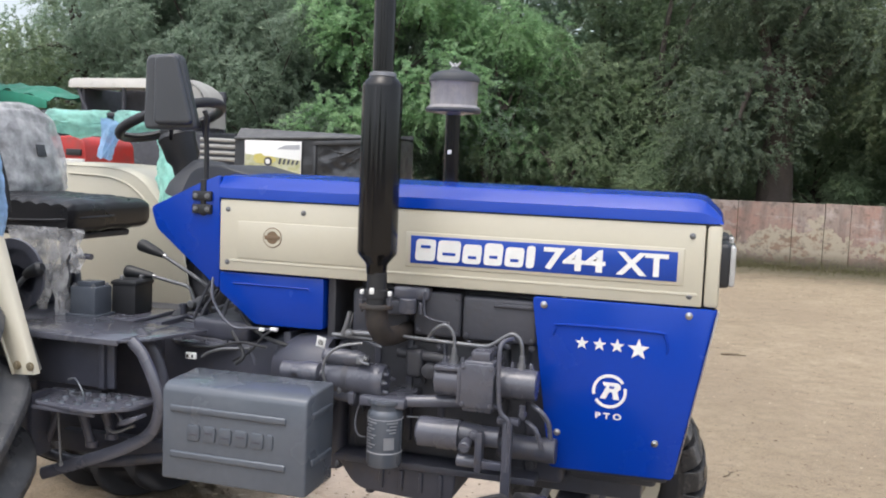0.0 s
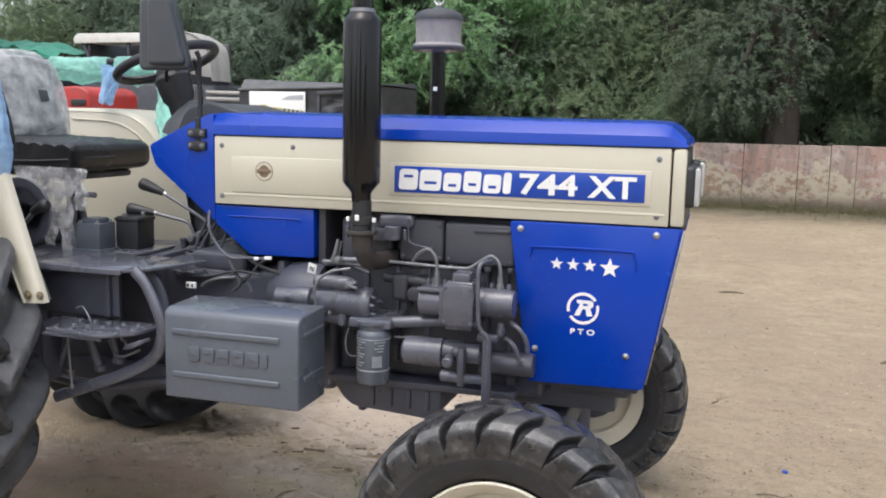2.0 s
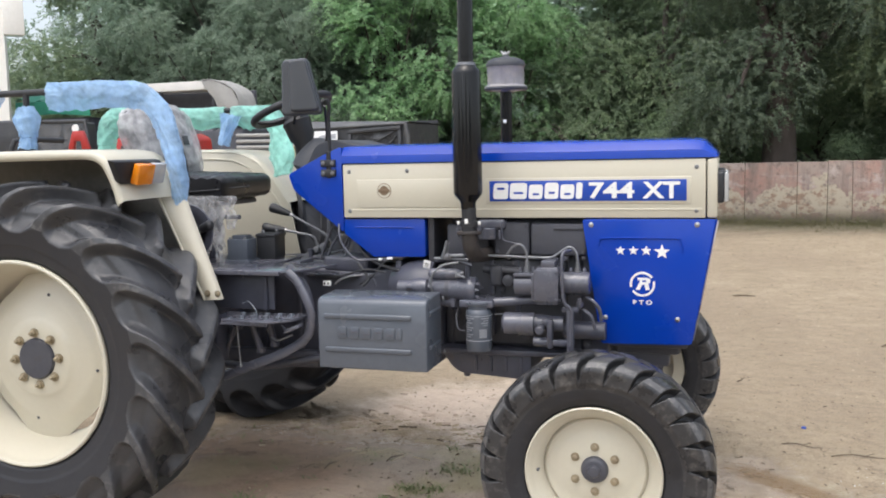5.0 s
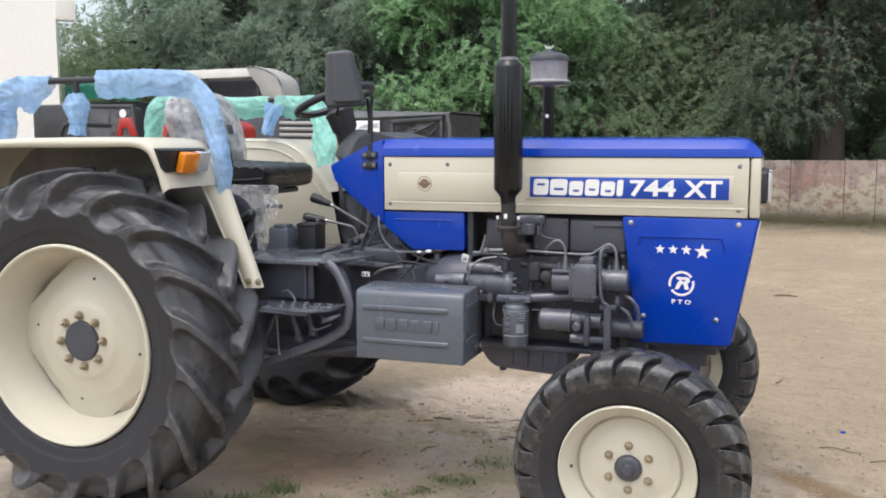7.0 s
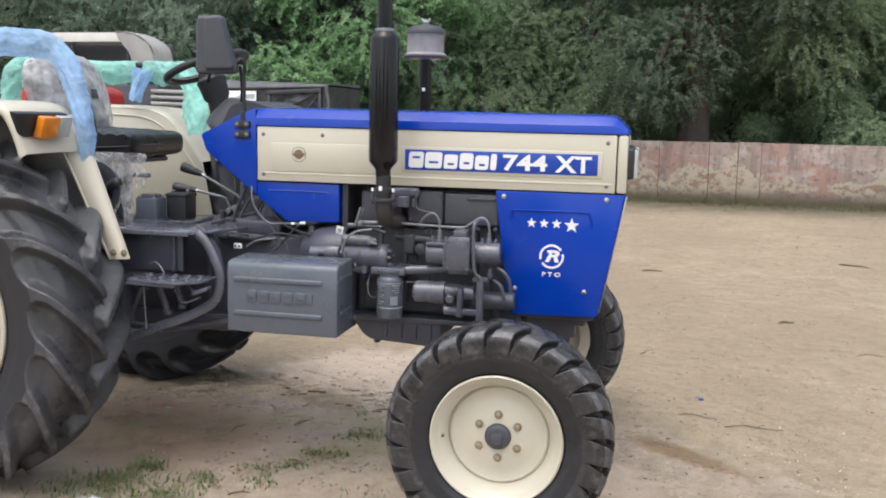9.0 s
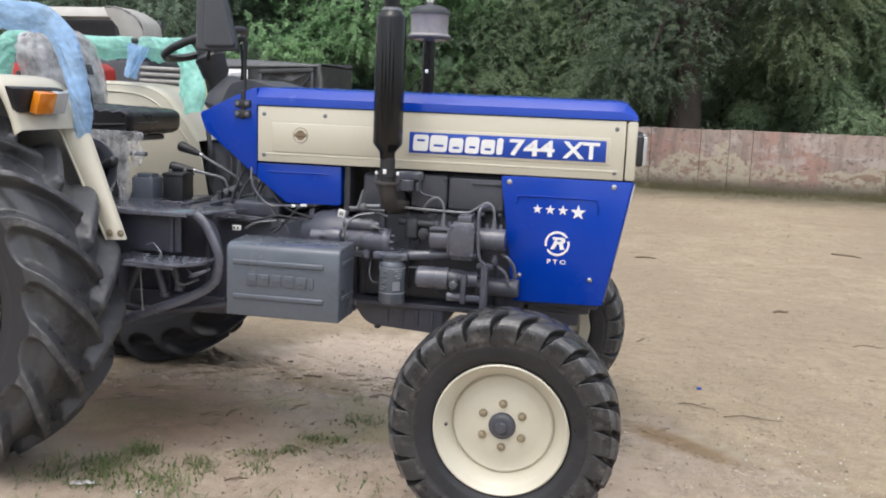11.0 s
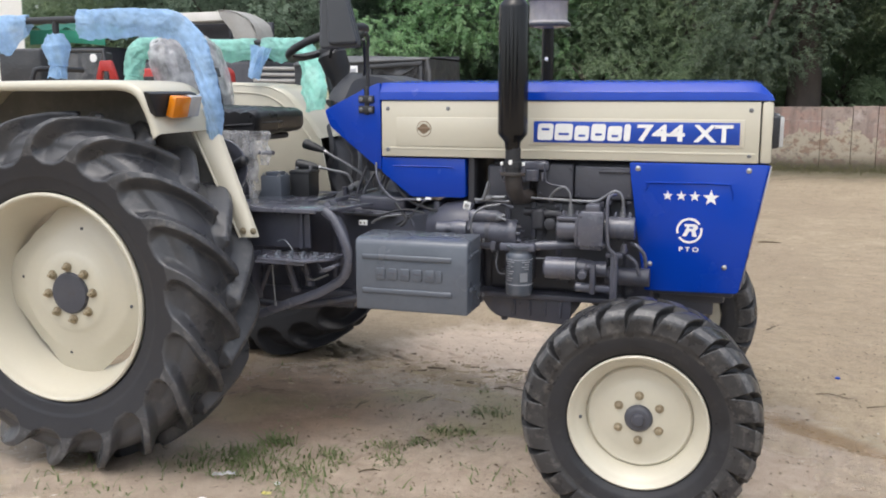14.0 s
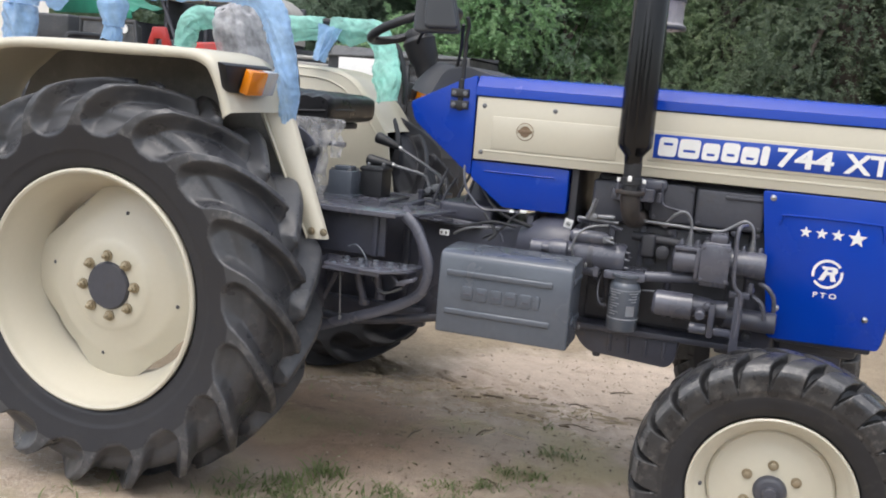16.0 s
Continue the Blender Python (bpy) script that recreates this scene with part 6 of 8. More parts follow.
for dz, dy in ((0.024, -0.024), (-0.026, -0.026), (0.0, 0.034), (0.002, -0.036)):
    epart("terminal", merged(cyl((-0.527, -0.055 + dy, 0.896 + dz), (-0.508, -0.055 + dy, 0.896 + dz), 0.0045, 8), hexbolt((-0.522, -0.055 + dy, 0.896 + dz), (1, 0, 0), 0.006, 0.007)), M["grey"], starter)
epart("drive_end", merged(lathe([(0.018, -0.775), (0.030, -0.770), (0.034, -0.74), (0.030, -0.715), (0.018, -0.71)], (0, -0.085, 0.905), "x", 24), cyl((-0.80, -0.085, 0.905), (-0.70, -0.085, 0.905), 0.014, 12)), M["grey"], starter)
epart("terminal_block", merged(box(-0.60, -0.575, -0.10, -0.06, 0.945, 0.965, 0.003), cyl((-0.59, -0.10, 0.955), (-0.56, -0.10, 0.948), 0.005, 8), hexbolt((-0.575, -0.095, 0.962), (1, 0, 0), 0.007, 0.008)), M["pipe"], starter)
tag = epart("barcode_tag", moved(box(-0.014, 0.014, -0.001, 0.001, -0.016, 0.016, 0.0005), pose(-0.724, -0.06, 0.990, 10, 14, 0)), M["white"], tractor, "white paper tag with a printed code")
for k in range(4):
    epart("print_bar", moved(box(-0.007 + 0.004 * k, -0.0050 + 0.004 * k, -0.0018, -0.0008, -0.008, 0.006, 0.0), pose(-0.724, -0.06, 0.990, 10, 14, 0)), M["black"], tag)
epart("lift_arm", merged(tube([(-0.665, -0.04, 1.012), (-0.655, -0.045, 1.04), (-0.645, -0.045, 1.082)], [0.009, 0.007, 0.005], 10), cyl((-0.67, -0.04, 1.02), (-0.575, -0.045, 1.024), 0.008, 12), hexbolt((-0.64, -0.055, 1.022), (0, -1, 0), 0.009, 0.010), cyl((-0.70, -0.04, 1.012), (-0.56, -0.04, 1.008), 0.006, 10)), M["pipe"], tractor, "bright stop lever with its linkage")
# oil filter
filt = epart("oil_filter", lathe([(0.046, 0.656), (0.050, 0.664), (0.050, 0.80), (0.048, 0.808), (0.042, 0.815), (0.042, 0.83), (0.05, 0.834), (0.05, 0.842)], (-0.512, -0.085, 0.012), "z", 36), M["grey_box"], tractor, "grey canister oil filter with a printed label")


def filter_print(z0, z1, a0, a1):
    """A printed patch on the canister between two heights and two angles."""
    bars, ring = bmesh.new(), []
    for k in range(9):
        q = radians(a0 + (a1 - a0) * k / 8)
        ring.append([bars.verts.new((-0.512 + 0.0507 * math.cos(q), -0.085 + 0.0507 * math.sin(q), zz)) for zz in (z0, z1)])
    for p_, q_ in zip(ring, ring[1:]):
        bars.faces.new((p_[0], q_[0], q_[1], p_[1]))
    bmesh.ops.solidify(bars, geom=bars.faces[:], thickness=0.0006)
    return bars


for k, a in enumerate((0.95, 0.6, 0.8, 0.5, 0.9, 0.75, 0.4, 0.85, 0.65)):
    z = 0.794 - 0.0088 * k
    epart("print_bar", filter_print(z, z + 0.0042, -142, -142 + 46 * a), M["print"], filt)
    if k < 4:
        epart("print_bar", filter_print(z, z + 0.0042, -66 + 10 * (k % 2), -66 + 42 * a + 10 * (k % 2)), M["print"], filt)
epart("print_bar", filter_print(0.722, 0.756, -74, -40), M["print"], filt)
for a in (-166, -8):
    epart("print_bar", filter_print(0.712, 0.803, a - 1.2, a + 1.2), M["print"], filt)
epart("filter_band", lathe([(0.0508, 0.803), (0.0508, 0.8055), (0.0495, 0.8055), (0.0495, 0.803)], (-0.512, -0.085, 0.0), "z", 36, cap=False), M["print"], filt)
epart("filter_band", lathe([(0.0508, 0.709), (0.0508, 0.712), (0.0495, 0.712), (0.0495, 0.709)], (-0.512, -0.085, 0.0), "z", 36, cap=False), M["print"], filt)
epart("filter_head", merged(box(-0.585, -0.45, -0.11, 0.10, 0.832, 0.862, 0.008), cyl((-0.46, -0.07, 0.85), (-0.25, -0.03, 0.862), 0.018), cyl((-0.60, -0.075, 0.845), (-0.70, -0.055, 0.848), 0.019), lathe([(0.028, -0.62), (0.028, -0.605)], (0, -0.073, 0.846), "x", 6)), M["grey"], tractor, "grey oil filter head")
# injection pump
pump = epart("injection_pump", merged(box(-0.285, -0.203, -0.115, 0.03, 0.852, 0.992, 0.006, 3), box(-0.268, -0.214, -0.110, 0.0, 0.985, 1.018, 0.008), box(-0.290, -0.200, -0.125, -0.11, 0.866, 0.985, 0.004), box(-0.298, -0.195, -0.10, 0.0, 0.86, 0.875, 0.003)), M["grey"], tractor, "grey fuel injection pump")
epart("governor", merged(lathe([(0.034, -0.376), (0.0425, -0.370), (0.0435, -0.34), (0.0435, -0.284)], (0, -0.062, 0.922), "x", 30), box(-0.372, -0.288, -0.108, -0.02, 0.955, 0.968, 0.004), box(-0.305, -0.290, -0.112, -0.01, 0.868, 0.970, 0.005)), M["grey"], pump)
epart("pump_nose", lathe([(0.043, -0.200), (0.043, -0.112), (0.040, -0.095), (0.012, -0.092)], (0, -0.055, 0.928), "x", 28), M["grey"], pump)
for x, z in ((-0.36, 0.962), (-0.283, 0.875), (-0.207, 0.875), (-0.283, 0.975), (-0.207, 0.975), (-0.30, 0.962)):
    epart("bolt", hexbolt((x, -0.125 if x > -0.3 else -0.10, z), (0, -1, 0), 0.005, 0.005), M["grey"], pump)
# feed pump below
fp = epart("hydraulic_pump", merged(lathe([(0.034, -0.42), (0.043, -0.412), (0.043, -0.335), (0.043, -0.30)], (0, -0.07, 0.772), "x", 30), lathe([(0.045, -0.312), (0.045, -0.298)], (0, -0.07, 0.772), "x", 30), lathe([(0.036, -0.30), (0.030, -0.25), (0.030, -0.19)], (0, -0.06, 0.775), "x", 24)), M["grey"], tractor, "grey gear pump")
epart("union", merged(cyl((-0.27, -0.10, 0.765), (-0.27, -0.14, 0.76), 0.016, 12), hexbolt((-0.25, -0.11, 0.79), (0, -1, 0), 0.010, 0.012), cyl((-0.30, -0.09, 0.71), (-0.245, -0.09, 0.71), 0.018, 12)), M["grey"], fp)
epart("timing_case", merged(box(-0.15, -0.03, 0.07, 2 * CY - 0.07, 0.62, 1.06, 0.02, 3), cyl((-0.20, -0.02, 0.745), (-0.04, -0.02, 0.745), 0.034, 20)), M["grey_dirty"], tractor, "grey timing case")
epart("standpipe", tube([(-0.165, -0.07, 1.052), (-0.180, -0.105, 1.050), (-0.187, -0.12, 1.03), (-0.186, -0.125, 0.95), (-0.182, -0.125, 0.885), (-0.174, -0.122, 0.858), (-0.158, -0.118, 0.842), (-0.155, -0.116, 0.80), (-0.158, -0.115, 0.70)], 0.0062, 10, smooth=4), M["grey"], tractor, "bent grey fuel pipe")
epart("drain_bar", merged(box(-0.172, -0.146, -0.118, -0.098, 0.60, 0.835, 0.004), box(-0.19, -0.13, -0.11, -0.085, 0.825, 0.845, 0.004), box(-0.24, -0.17, -0.115, -0.09, 0.70, 0.722, 0.004), box(-0.245, -0.225, -0.12, -0.09, 0.69, 0.80, 0.004)), M["grey_dirty"], tractor)
# steel pipes
for path, r in (([(-0.410, -0.04, 1.028), (-0.392, -0.05, 1.052), (-0.372, -0.055, 1.067), (-0.355, -0.055, 1.070), (-0.340, -0.055, 1.058), (-0.331, -0.055, 1.036), (-0.329, -0.055, 0.995)], 0.0048),
             ([(-0.50, -0.045, 1.026), (-0.40, -0.05, 1.024), (-0.338, -0.05, 1.022), (-0.270, -0.05, 1.021), (-0.233, -0.05, 1.024), (-0.196, -0.05, 1.048), (-0.172, -0.05, 1.061), (-0.152, -0.05, 1.052), (-0.142, -0.052, 1.030), (-0.140, -0.052, 0.99)], 0.0052)):
    epart("fuel_pipe", tube(path, r, 10, smooth=4), M["pipe"], tractor, "bright bent fuel pipe")
for x, z in ((-0.329, 0.970), (-0.140, 0.965)):
    epart("union_nut", merged(lathe([(0.0115, z), (0.0115, z + 0.018)], (x, -0.055, 0), "z", 6), lathe([(0.009, z + 0.016), (0.0075, z + 0.04)], (x, -0.055, 0), "z", 12), lathe([(0.016, z - 0.012), (0.016, z)], (x, -0.055, 0), "z", 6)), M["pipe"], tractor)
for x in (-0.355, -0.305, -0.165, -0.115):
    epart("union_nut", lathe([(0.008, 0.955), (0.008, 0.975), (0.005, 0.985)], (x, -0.05, 0), "z", 6), M["grey"], tractor)
for path, r, mt in (([(-0.685, -0.10, 0.87), (-0.694, -0.11, 0.92), (-0.68, -0.11, 0.965), (-0.645, -0.10, 0.992), (-0.59, -0.08, 1.002)], 0.0075, "pipe"),
                    ([(-0.66, -0.02, 0.99), (-0.65, -0.03, 1.03), (-0.640, -0.03, 1.075)], 0.0055, "pipe"),
                    ([(-0.70, -0.02, 1.0), (-0.62, -0.03, 1.005), (-0.55, -0.03, 0.985)], 0.012, "grey"),
                    ([(-1.125, 0.03, 1.16), (-1.113, 0.0, 1.095), (-1.096, 0.0, 1.05), (-1.058, 0.0, 1.008), (-1.025, 0.0, 0.994), (-0.98, 0.0, 0.998), (-0.90, -0.01, 1.0)], 0.008, "grey"),
                    ([(-1.125, -0.03, 0.902), (-1.10, -0.035, 0.918), (-1.06, -0.035, 0.932), (-1.01, -0.03, 0.938), (-0.965, -0.03, 0.942)], 0.008, "pipe"),
                    ([(-1.02, -0.03, 0.90), (-0.96, -0.04, 0.935), (-0.92, -0.03, 0.985), (-0.90, -0.02, 1.0)], 0.006, "black"),
                    ([(-0.97, -0.03, 0.935), (-0.955, -0.03, 0.915), (-0.95, -0.03, 0.895)], 0.010, "grey"),
                    ([(-1.20, -0.02, 0.93), (-1.08, -0.05, 0.94), (-0.98, -0.06, 0.965), (-0.90, -0.05, 0.955)], 0.007, "black"),
                    ([(-1.12, 0.08, 1.18), (-1.07, 0.06, 1.08), (-1.0, 0.03, 1.0), (-0.90, 0.0, 0.965), (-0.78, 0.02, 0.94)], 0.010, "black"),
                    ([(-1.02, -0.04, 0.99), (-0.97, -0.06, 0.93), (-0.99, -0.07, 0.90)], 0.010, "black"),
                    ([(-1.17, 0.14, 1.20), (-1.08, 0.12, 1.10), (-1.01, 0.09, 1.03), (-0.93, 0.08, 1.0)], 0.013, "black"),
                    ([(-0.60, -0.06, 0.83), (-0.60, -0.09, 0.78), (-0.585, -0.10, 0.745), (-0.55, -0.08, 0.74)], 0.006, "iron"),
                    ([(-0.46, -0.05, 0.80), (-0.42, -0.04, 0.80), (-0.38, -0.04, 0.80)], 0.006, "pipe"),
                    ([(-0.12, -0.06, 0.83), (-0.09, -0.07, 0.81), (-0.075, -0.06, 0.76)], 0.012, "grey"),
                    ([(-1.42, -0.26, 0.85), (-1.38, -0.28, 0.86), (-1.34, -0.30, 0.83), (-1.335, -0.30, 0.80)], 0.005, "grey_box"),
                    ([(-1.35, -0.2, 0.74), (-1.30, -0.22, 0.70), (-1.24, -0.20, 0.72)], 0.008, "pipe")):
    epart("hose", tube(path, r * (0.6 if mt == "black" else 0.58), 9, smooth=5), M[mt], tractor)
for p, s in (((-0.885, -0.035, 1.008), 0.012), ((-0.925, -0.035, 1.004), 0.008)):
    epart("connector", box(p[0] - s, p[0] + s, p[1] - 0.005, p[1] + 0.005, p[2] - 0.005, p[2] + 0.005, 0.002), M["white"], tractor)
plug = epart("connector", box(-1.174, -1.140, -0.044, -0.034, 0.894, 0.914, 0.002), M["white"], tractor, "white two-pin plug")
for x in (-1.166, -1.150):
    epart("pin_hole", box(x - 0.003, x + 0.003, -0.0452, -0.042, 0.899, 0.908, 0.0), M["black"], plug)
# loose small castings, clips and bolt heads along the block
for x, z, r in ((-0.47, 0.97, 0.010), (-0.43, 0.93, 0.009), (-0.455, 0.885, 0.010), (-0.40, 0.985, 0.008), (-0.42, 0.72, 0.009), (-0.36, 0.70, 0.009), (-0.60, 0.72, 0.010), (-0.64, 0.78, 0.010), (-0.21, 0.69, 0.009), (-0.12, 0.90, 0.009), (-0.12, 0.68, 0.010)):
    epart("block_bolt", merged(lathe([(r * 1.7, 0.0), (r * 1.6, -0.012)], (x, 0.05, z), "y", 16), hexbolt((x, 0.04, z), (0, -1, 0), r, 0.010)), M["iron"], tractor)
epart("oil_gallery", merged(tube([(-0.52, 0.03, 0.965), (-0.40, 0.02, 0.96), (-0.34, 0.03, 0.955)], 0.015, 12), box(-0.49, -0.44, 0.0, 0.06, 0.90, 0.98, 0.012, 3), lathe([(0.024, 0.02), (0.022, -0.02), (0.012, -0.024)], (-0.415, 0.01, 0.925), "y", 20)), M["iron_dark"], tractor, "grimy cast oil gallery")
epart("return_pipe", tube([(-0.105, -0.06, 0.875), (-0.08, -0.075, 0.865), (-0.058, -0.07, 0.835), (-0.052, -0.06, 0.79)], 0.007, 10, smooth=4), M["grey"], tractor)
epart("drain_cock", merged(cyl((-0.13, -0.07, 0.875), (-0.13, -0.07, 0.835), 0.009, 12), lathe([(0.013, 0.845), (0.013, 0.858)], (-0.13, -0.07, 0), "z", 6)), M["grey"], tractor)
# sump
epart("sump", merged(prism(rounded([(-0.70, 0.64), (-0.655, 0.572), (-0.62, 0.548), (-0.36, 0.532), (-0.335, 0.56), (-0.33, 0.64)], 0.02, 4), 0.02, 2 * CY - 0.02, "y", 0.015, 3),
     *[box(x, x + 0.012, 0.012, 0.03, 0.56, 0.62, 0.003) for x in (-0.56, -0.50, -0.44, -0.38)], box(-0.70, -0.10, 0.0, 2 * CY, 0.63, 0.65, 0.004), cyl((-0.60, 0.05, 0.55), (-0.60, 0.05, 0.53), 0.014)), M["grey_dirty"], tractor, "ribbed grey sump")
# front axle
part("front_frame", merged(box(-0.20, 0.20, 0.12, 0.20, 0.57, 0.69, 0.01), box(-0.20, 0.20, 2 * CY - 0.20, 2 * CY - 0.12, 0.57, 0.69, 0.01), box(0.0, 0.24, 0.10, 2 * CY - 0.10, 0.62, 0.69, 0.015)), M["iron"], tractor, "dark front frame")
part("front_axle", merged(box(-0.05, 0.05, -0.20, 2 * CY + 0.20, 0.44, 0.54, 0.015, 3), cyl((0, -0.22, 0.26), (0, -0.22, 0.56), 0.04), cyl((0, 2 * CY + 0.22, 0.26), (0, 2 * CY + 0.22, 0.56), 0.04), box(-0.03, 0.03, -0.40, -0.20, 0.34, 0.40, 0.012), box(-0.03, 0.03, 2 * CY + 0.20, 2 * CY + 0.40, 0.34, 0.40, 0.012)), M["grey_dirty"], tractor, "grey front axle beam")
part("tie_rod", tube([(-0.16, -0.24, 0.36), (-0.16, 2 * CY + 0.24, 0.36)], 0.014, 10), M["pipe"], tractor)
part("drag_link", tube([(0.16, 2 * CY + 0.10, 0.52), (0.05, 2 * CY + 0.14, 0.42)], 0.013, 8), M["steel"], tractor)

# ---- cloth and plastic wraps left on from delivery ----


def crease(p, seed):
    """Sharp-ridged folds at two sizes, in -1 to 1."""
    a = 1 - 2 * abs(noise.noise(Vector(p) * 1.0 + Vector((seed, 0, 0))))
    b = 1 - 2 * abs(noise.noise(Vector(p) * 2.7 + Vector((0, seed, 0))))
    return 0.65 * a + 0.35 * b - 0.45


def sleeve(path, heights, depths, drops, seed, n=64, smooth=30, wrinkle=0.26):
    """A loose crumpled wrap round a rail that runs in a plane of constant y; values are spread evenly along the path."""
    P = spline(path, smooth)
    u = np.linspace(0, 1, len(P))
    pick = lambda v: np.interp(u, np.linspace(0, 1, len(v)), v)
    H, D, O = pick(heights), pick(depths), pick(drops)
    bm = bmesh.new()
    rings = []
    for i, p in enumerate(P):
        d = (P[min(i + 1, len(P) - 1)] - P[max(i - 1, 0)]).normalized()
        side = Vector((0, 1, 0))
        up = d.cross(side).normalized()
        if up.z < -0.1:
            up = -up
        level = abs(up.z)
        ring = []
        for k in range(n):
            a = 2 * math.pi * k / n
            ca, sa = math.cos(a), math.sin(a)
            q = crease((p.x * 10 + ca * 0.8, p.z * 8 + sa * 0.8, ca * 1.2 - sa), seed) * wrinkle
            fine = crease((p.x * 34 + ca * 1.6, p.z * 26 + sa * 1.2, ca * 2.0 - sa), seed + 5) * wrinkle * 0.15
            lo = 1.0 + (0.34 * noise.noise((p.x * 9, seed * 7.0, p.z * 9)) + 0.12 * noise.noise((p.x * 31, seed, p.z * 31)) + 0.06 * noise.noise((p.x * 90, seed, p.z * 90)) if sa < -0.25 else 0)
            flat = 1.0 - 0.30 * level
            thin = flat if sa > 0 else flat * (1.0 - 0.75 * min(1, -sa * 1.1) * level)
            edge = 1 + (0.10 * noise.noise((p.x * 60, p.z * 60, seed)) if level < 0.6 else 0)
            ring.append(bm.verts.new(p - up * O[i] + up * (sa * H[i] * (1 + q * 0.5 + 0.4 * fine) * lo * edge) + side * ((ca * D[i] * (1 + 1.9 * q) + 0.020 * fine * math.copysign(1, ca)) * thin) + d * (0.010 * noise.noise((sa * 3, ca * 3, seed)) if i in (0, len(P) - 1) else 0)))
        rings.append(ring)
    for a, b in zip(rings, rings[1:]):
        for k in range(n):
            bm.faces.new((a[k], a[(k + 1) % n], b[(k + 1) % n], b[k]))
    return bm


NR, FR = -0.25, 2 * CY + 0.25
single("cloth_wrap", sleeve([(-2.262, NR, 1.688), (-2.1, NR, 1.69), (-1.93, NR, 1.686), (-1.81, NR, 1.662), (-1.725, NR - 0.01, 1.58), (-1.685, NR - 0.02, 1.48), (-1.657, NR - 0.03, 1.38), (-1.645, NR - 0.03, 1.30), (-1.648, NR - 0.03, 1.225)],
       [0.050, 0.060, 0.054, 0.050, 0.046, 0.040, 0.038, 0.036, 0.026], [0.026, 0.028, 0.028, 0.030, 0.034, 0.034, 0.034, 0.032, 0.024], [0.018, 0.030, 0.026, 0.014, 0.002, 0, 0, 0, 0], 1.3, wrinkle=0.24), M["cloth_blue"], "crumpled pale blue cloth wrapped round the tractor's grab rail", "cloth", "rail wraps", smooth=48)
single("cloth_wrap", sleeve([(-2.372, NR, 1.628), (-2.37, NR, 1.58), (-2.368, NR, 1.52), (-2.375, NR, 1.455)], [0.03, 0.05, 0.032, 0.036], [0.03, 0.05, 0.032, 0.034], [0, 0, 0, 0], 3.1, 48, 24, 0.30), M["cloth_blue"], "pale blue cloth bundled round the rail's middle post", "cloth", "rail wraps", smooth=48)
single("cloth_wrap", sleeve([(-2.50, NR, 1.685), (-2.60, NR, 1.685), (-2.70, NR, 1.675), (-2.765, NR, 1.61), (-2.78, NR, 1.50), (-2.785, NR, 1.40)], [0.04, 0.07, 0.075, 0.065, 0.06, 0.05], [0.03, 0.04, 0.045, 0.05, 0.05, 0.045], [0.02, 0.05, 0.05, 0.01, 0, 0], 5.7), M["cloth_blue"], "pale blue cloth round the rear bend of the grab rail", "cloth", "rail wraps", smooth=48)
FZ = 1.645
single("cloth_wrap", sleeve([(-2.36, FR, FZ), (-2.2, FR, FZ), (-2.06, FR, FZ)], [0.045, 0.055, 0.05], [0.03, 0.035, 0.03], [0.03, 0.045, 0.035], 8.3), M["cloth_mint"], "mint green cloth draped over the far grab rail", "cloth", "rail wraps", smooth=48)
single("cloth_wrap", sleeve([(-2.02, FR, FZ), (-1.9, FR, FZ), (-1.80, FR - 0.01, FZ - 0.02), (-1.745, FR - 0.04, 1.56), (-1.71, FR - 0.08, 1.47), (-1.685, FR - 0.12, 1.39), (-1.67, FR - 0.15, 1.31)], [0.05, 0.055, 0.055, 0.055, 0.055, 0.06, 0.045], [0.03, 0.035, 0.04, 0.045, 0.045, 0.045, 0.04], [0.035, 0.045, 0.025, 0.01, 0, 0, 0], 9.9), M["cloth_mint"], "mint green cloth hanging round the far rail's front bend", "cloth", "rail wraps", smooth=48)
single("cloth_wrap", sleeve([(-2.015, FR - 0.035, FZ - 0.028), (-2.022, FR - 0.035, 1.58), (-2.04, FR - 0.03, 1.53), (-2.06, FR - 0.03, 1.465)], [0.052, 0.045, 0.036, 0.034], [0.025, 0.03, 0.026, 0.03], [0, 0, 0, 0], 4.4, 48, 24, 0.30), M["cloth_blue"], "pale blue cloth tied round the far rail's post", "cloth", "rail wraps", smooth=48)
single("cloth_wrap", sleeve([(-2.62, FR, FZ), (-2.72, FR, FZ - 0.01), (-2.765, FR, 1.58), (-2.785, FR, 1.48), (-2.785, FR, 1.40)], [0.05, 0.06, 0.055, 0.05, 0.045], [0.03, 0.04, 0.04, 0.04, 0.04], [0.02, 0.02, 0, 0, 0], 6.2), M["cloth_mint"], "mint green cloth round the far rail's rear bend", "cloth", "rail wraps", smooth=48)


def bag(centre, size, tilt, seed, squeeze=0.0):
    """A loose crumpled film over a padded form."""
    bm = bmesh.new()
    bmesh.ops.create_icosphere(bm, subdivisions=5, radius=1)
    for v in bm.verts:
        p = v.co.copy()
        q = Vector([math.copysign(abs(c) ** 0.55, c) for c in p])
        k = 1 + 0.05 * noise.noise(p * 3.0 + Vector((seed, 0, 0))) + 0.10 * (0.4 - abs(noise.noise(p * 2.6 + Vector((0, seed, 3))))) + 0.05 * (0.3 - abs(noise.noise(p * 6.0 + Vector((0, seed, 0)))))
        v.co = Vector((q.x * size[0], q.y * size[1], q.z * size[2])) * k * (1 - squeeze * max(0, -p.z))
    return moved(bm, pose(*centre, 0, tilt, 0))


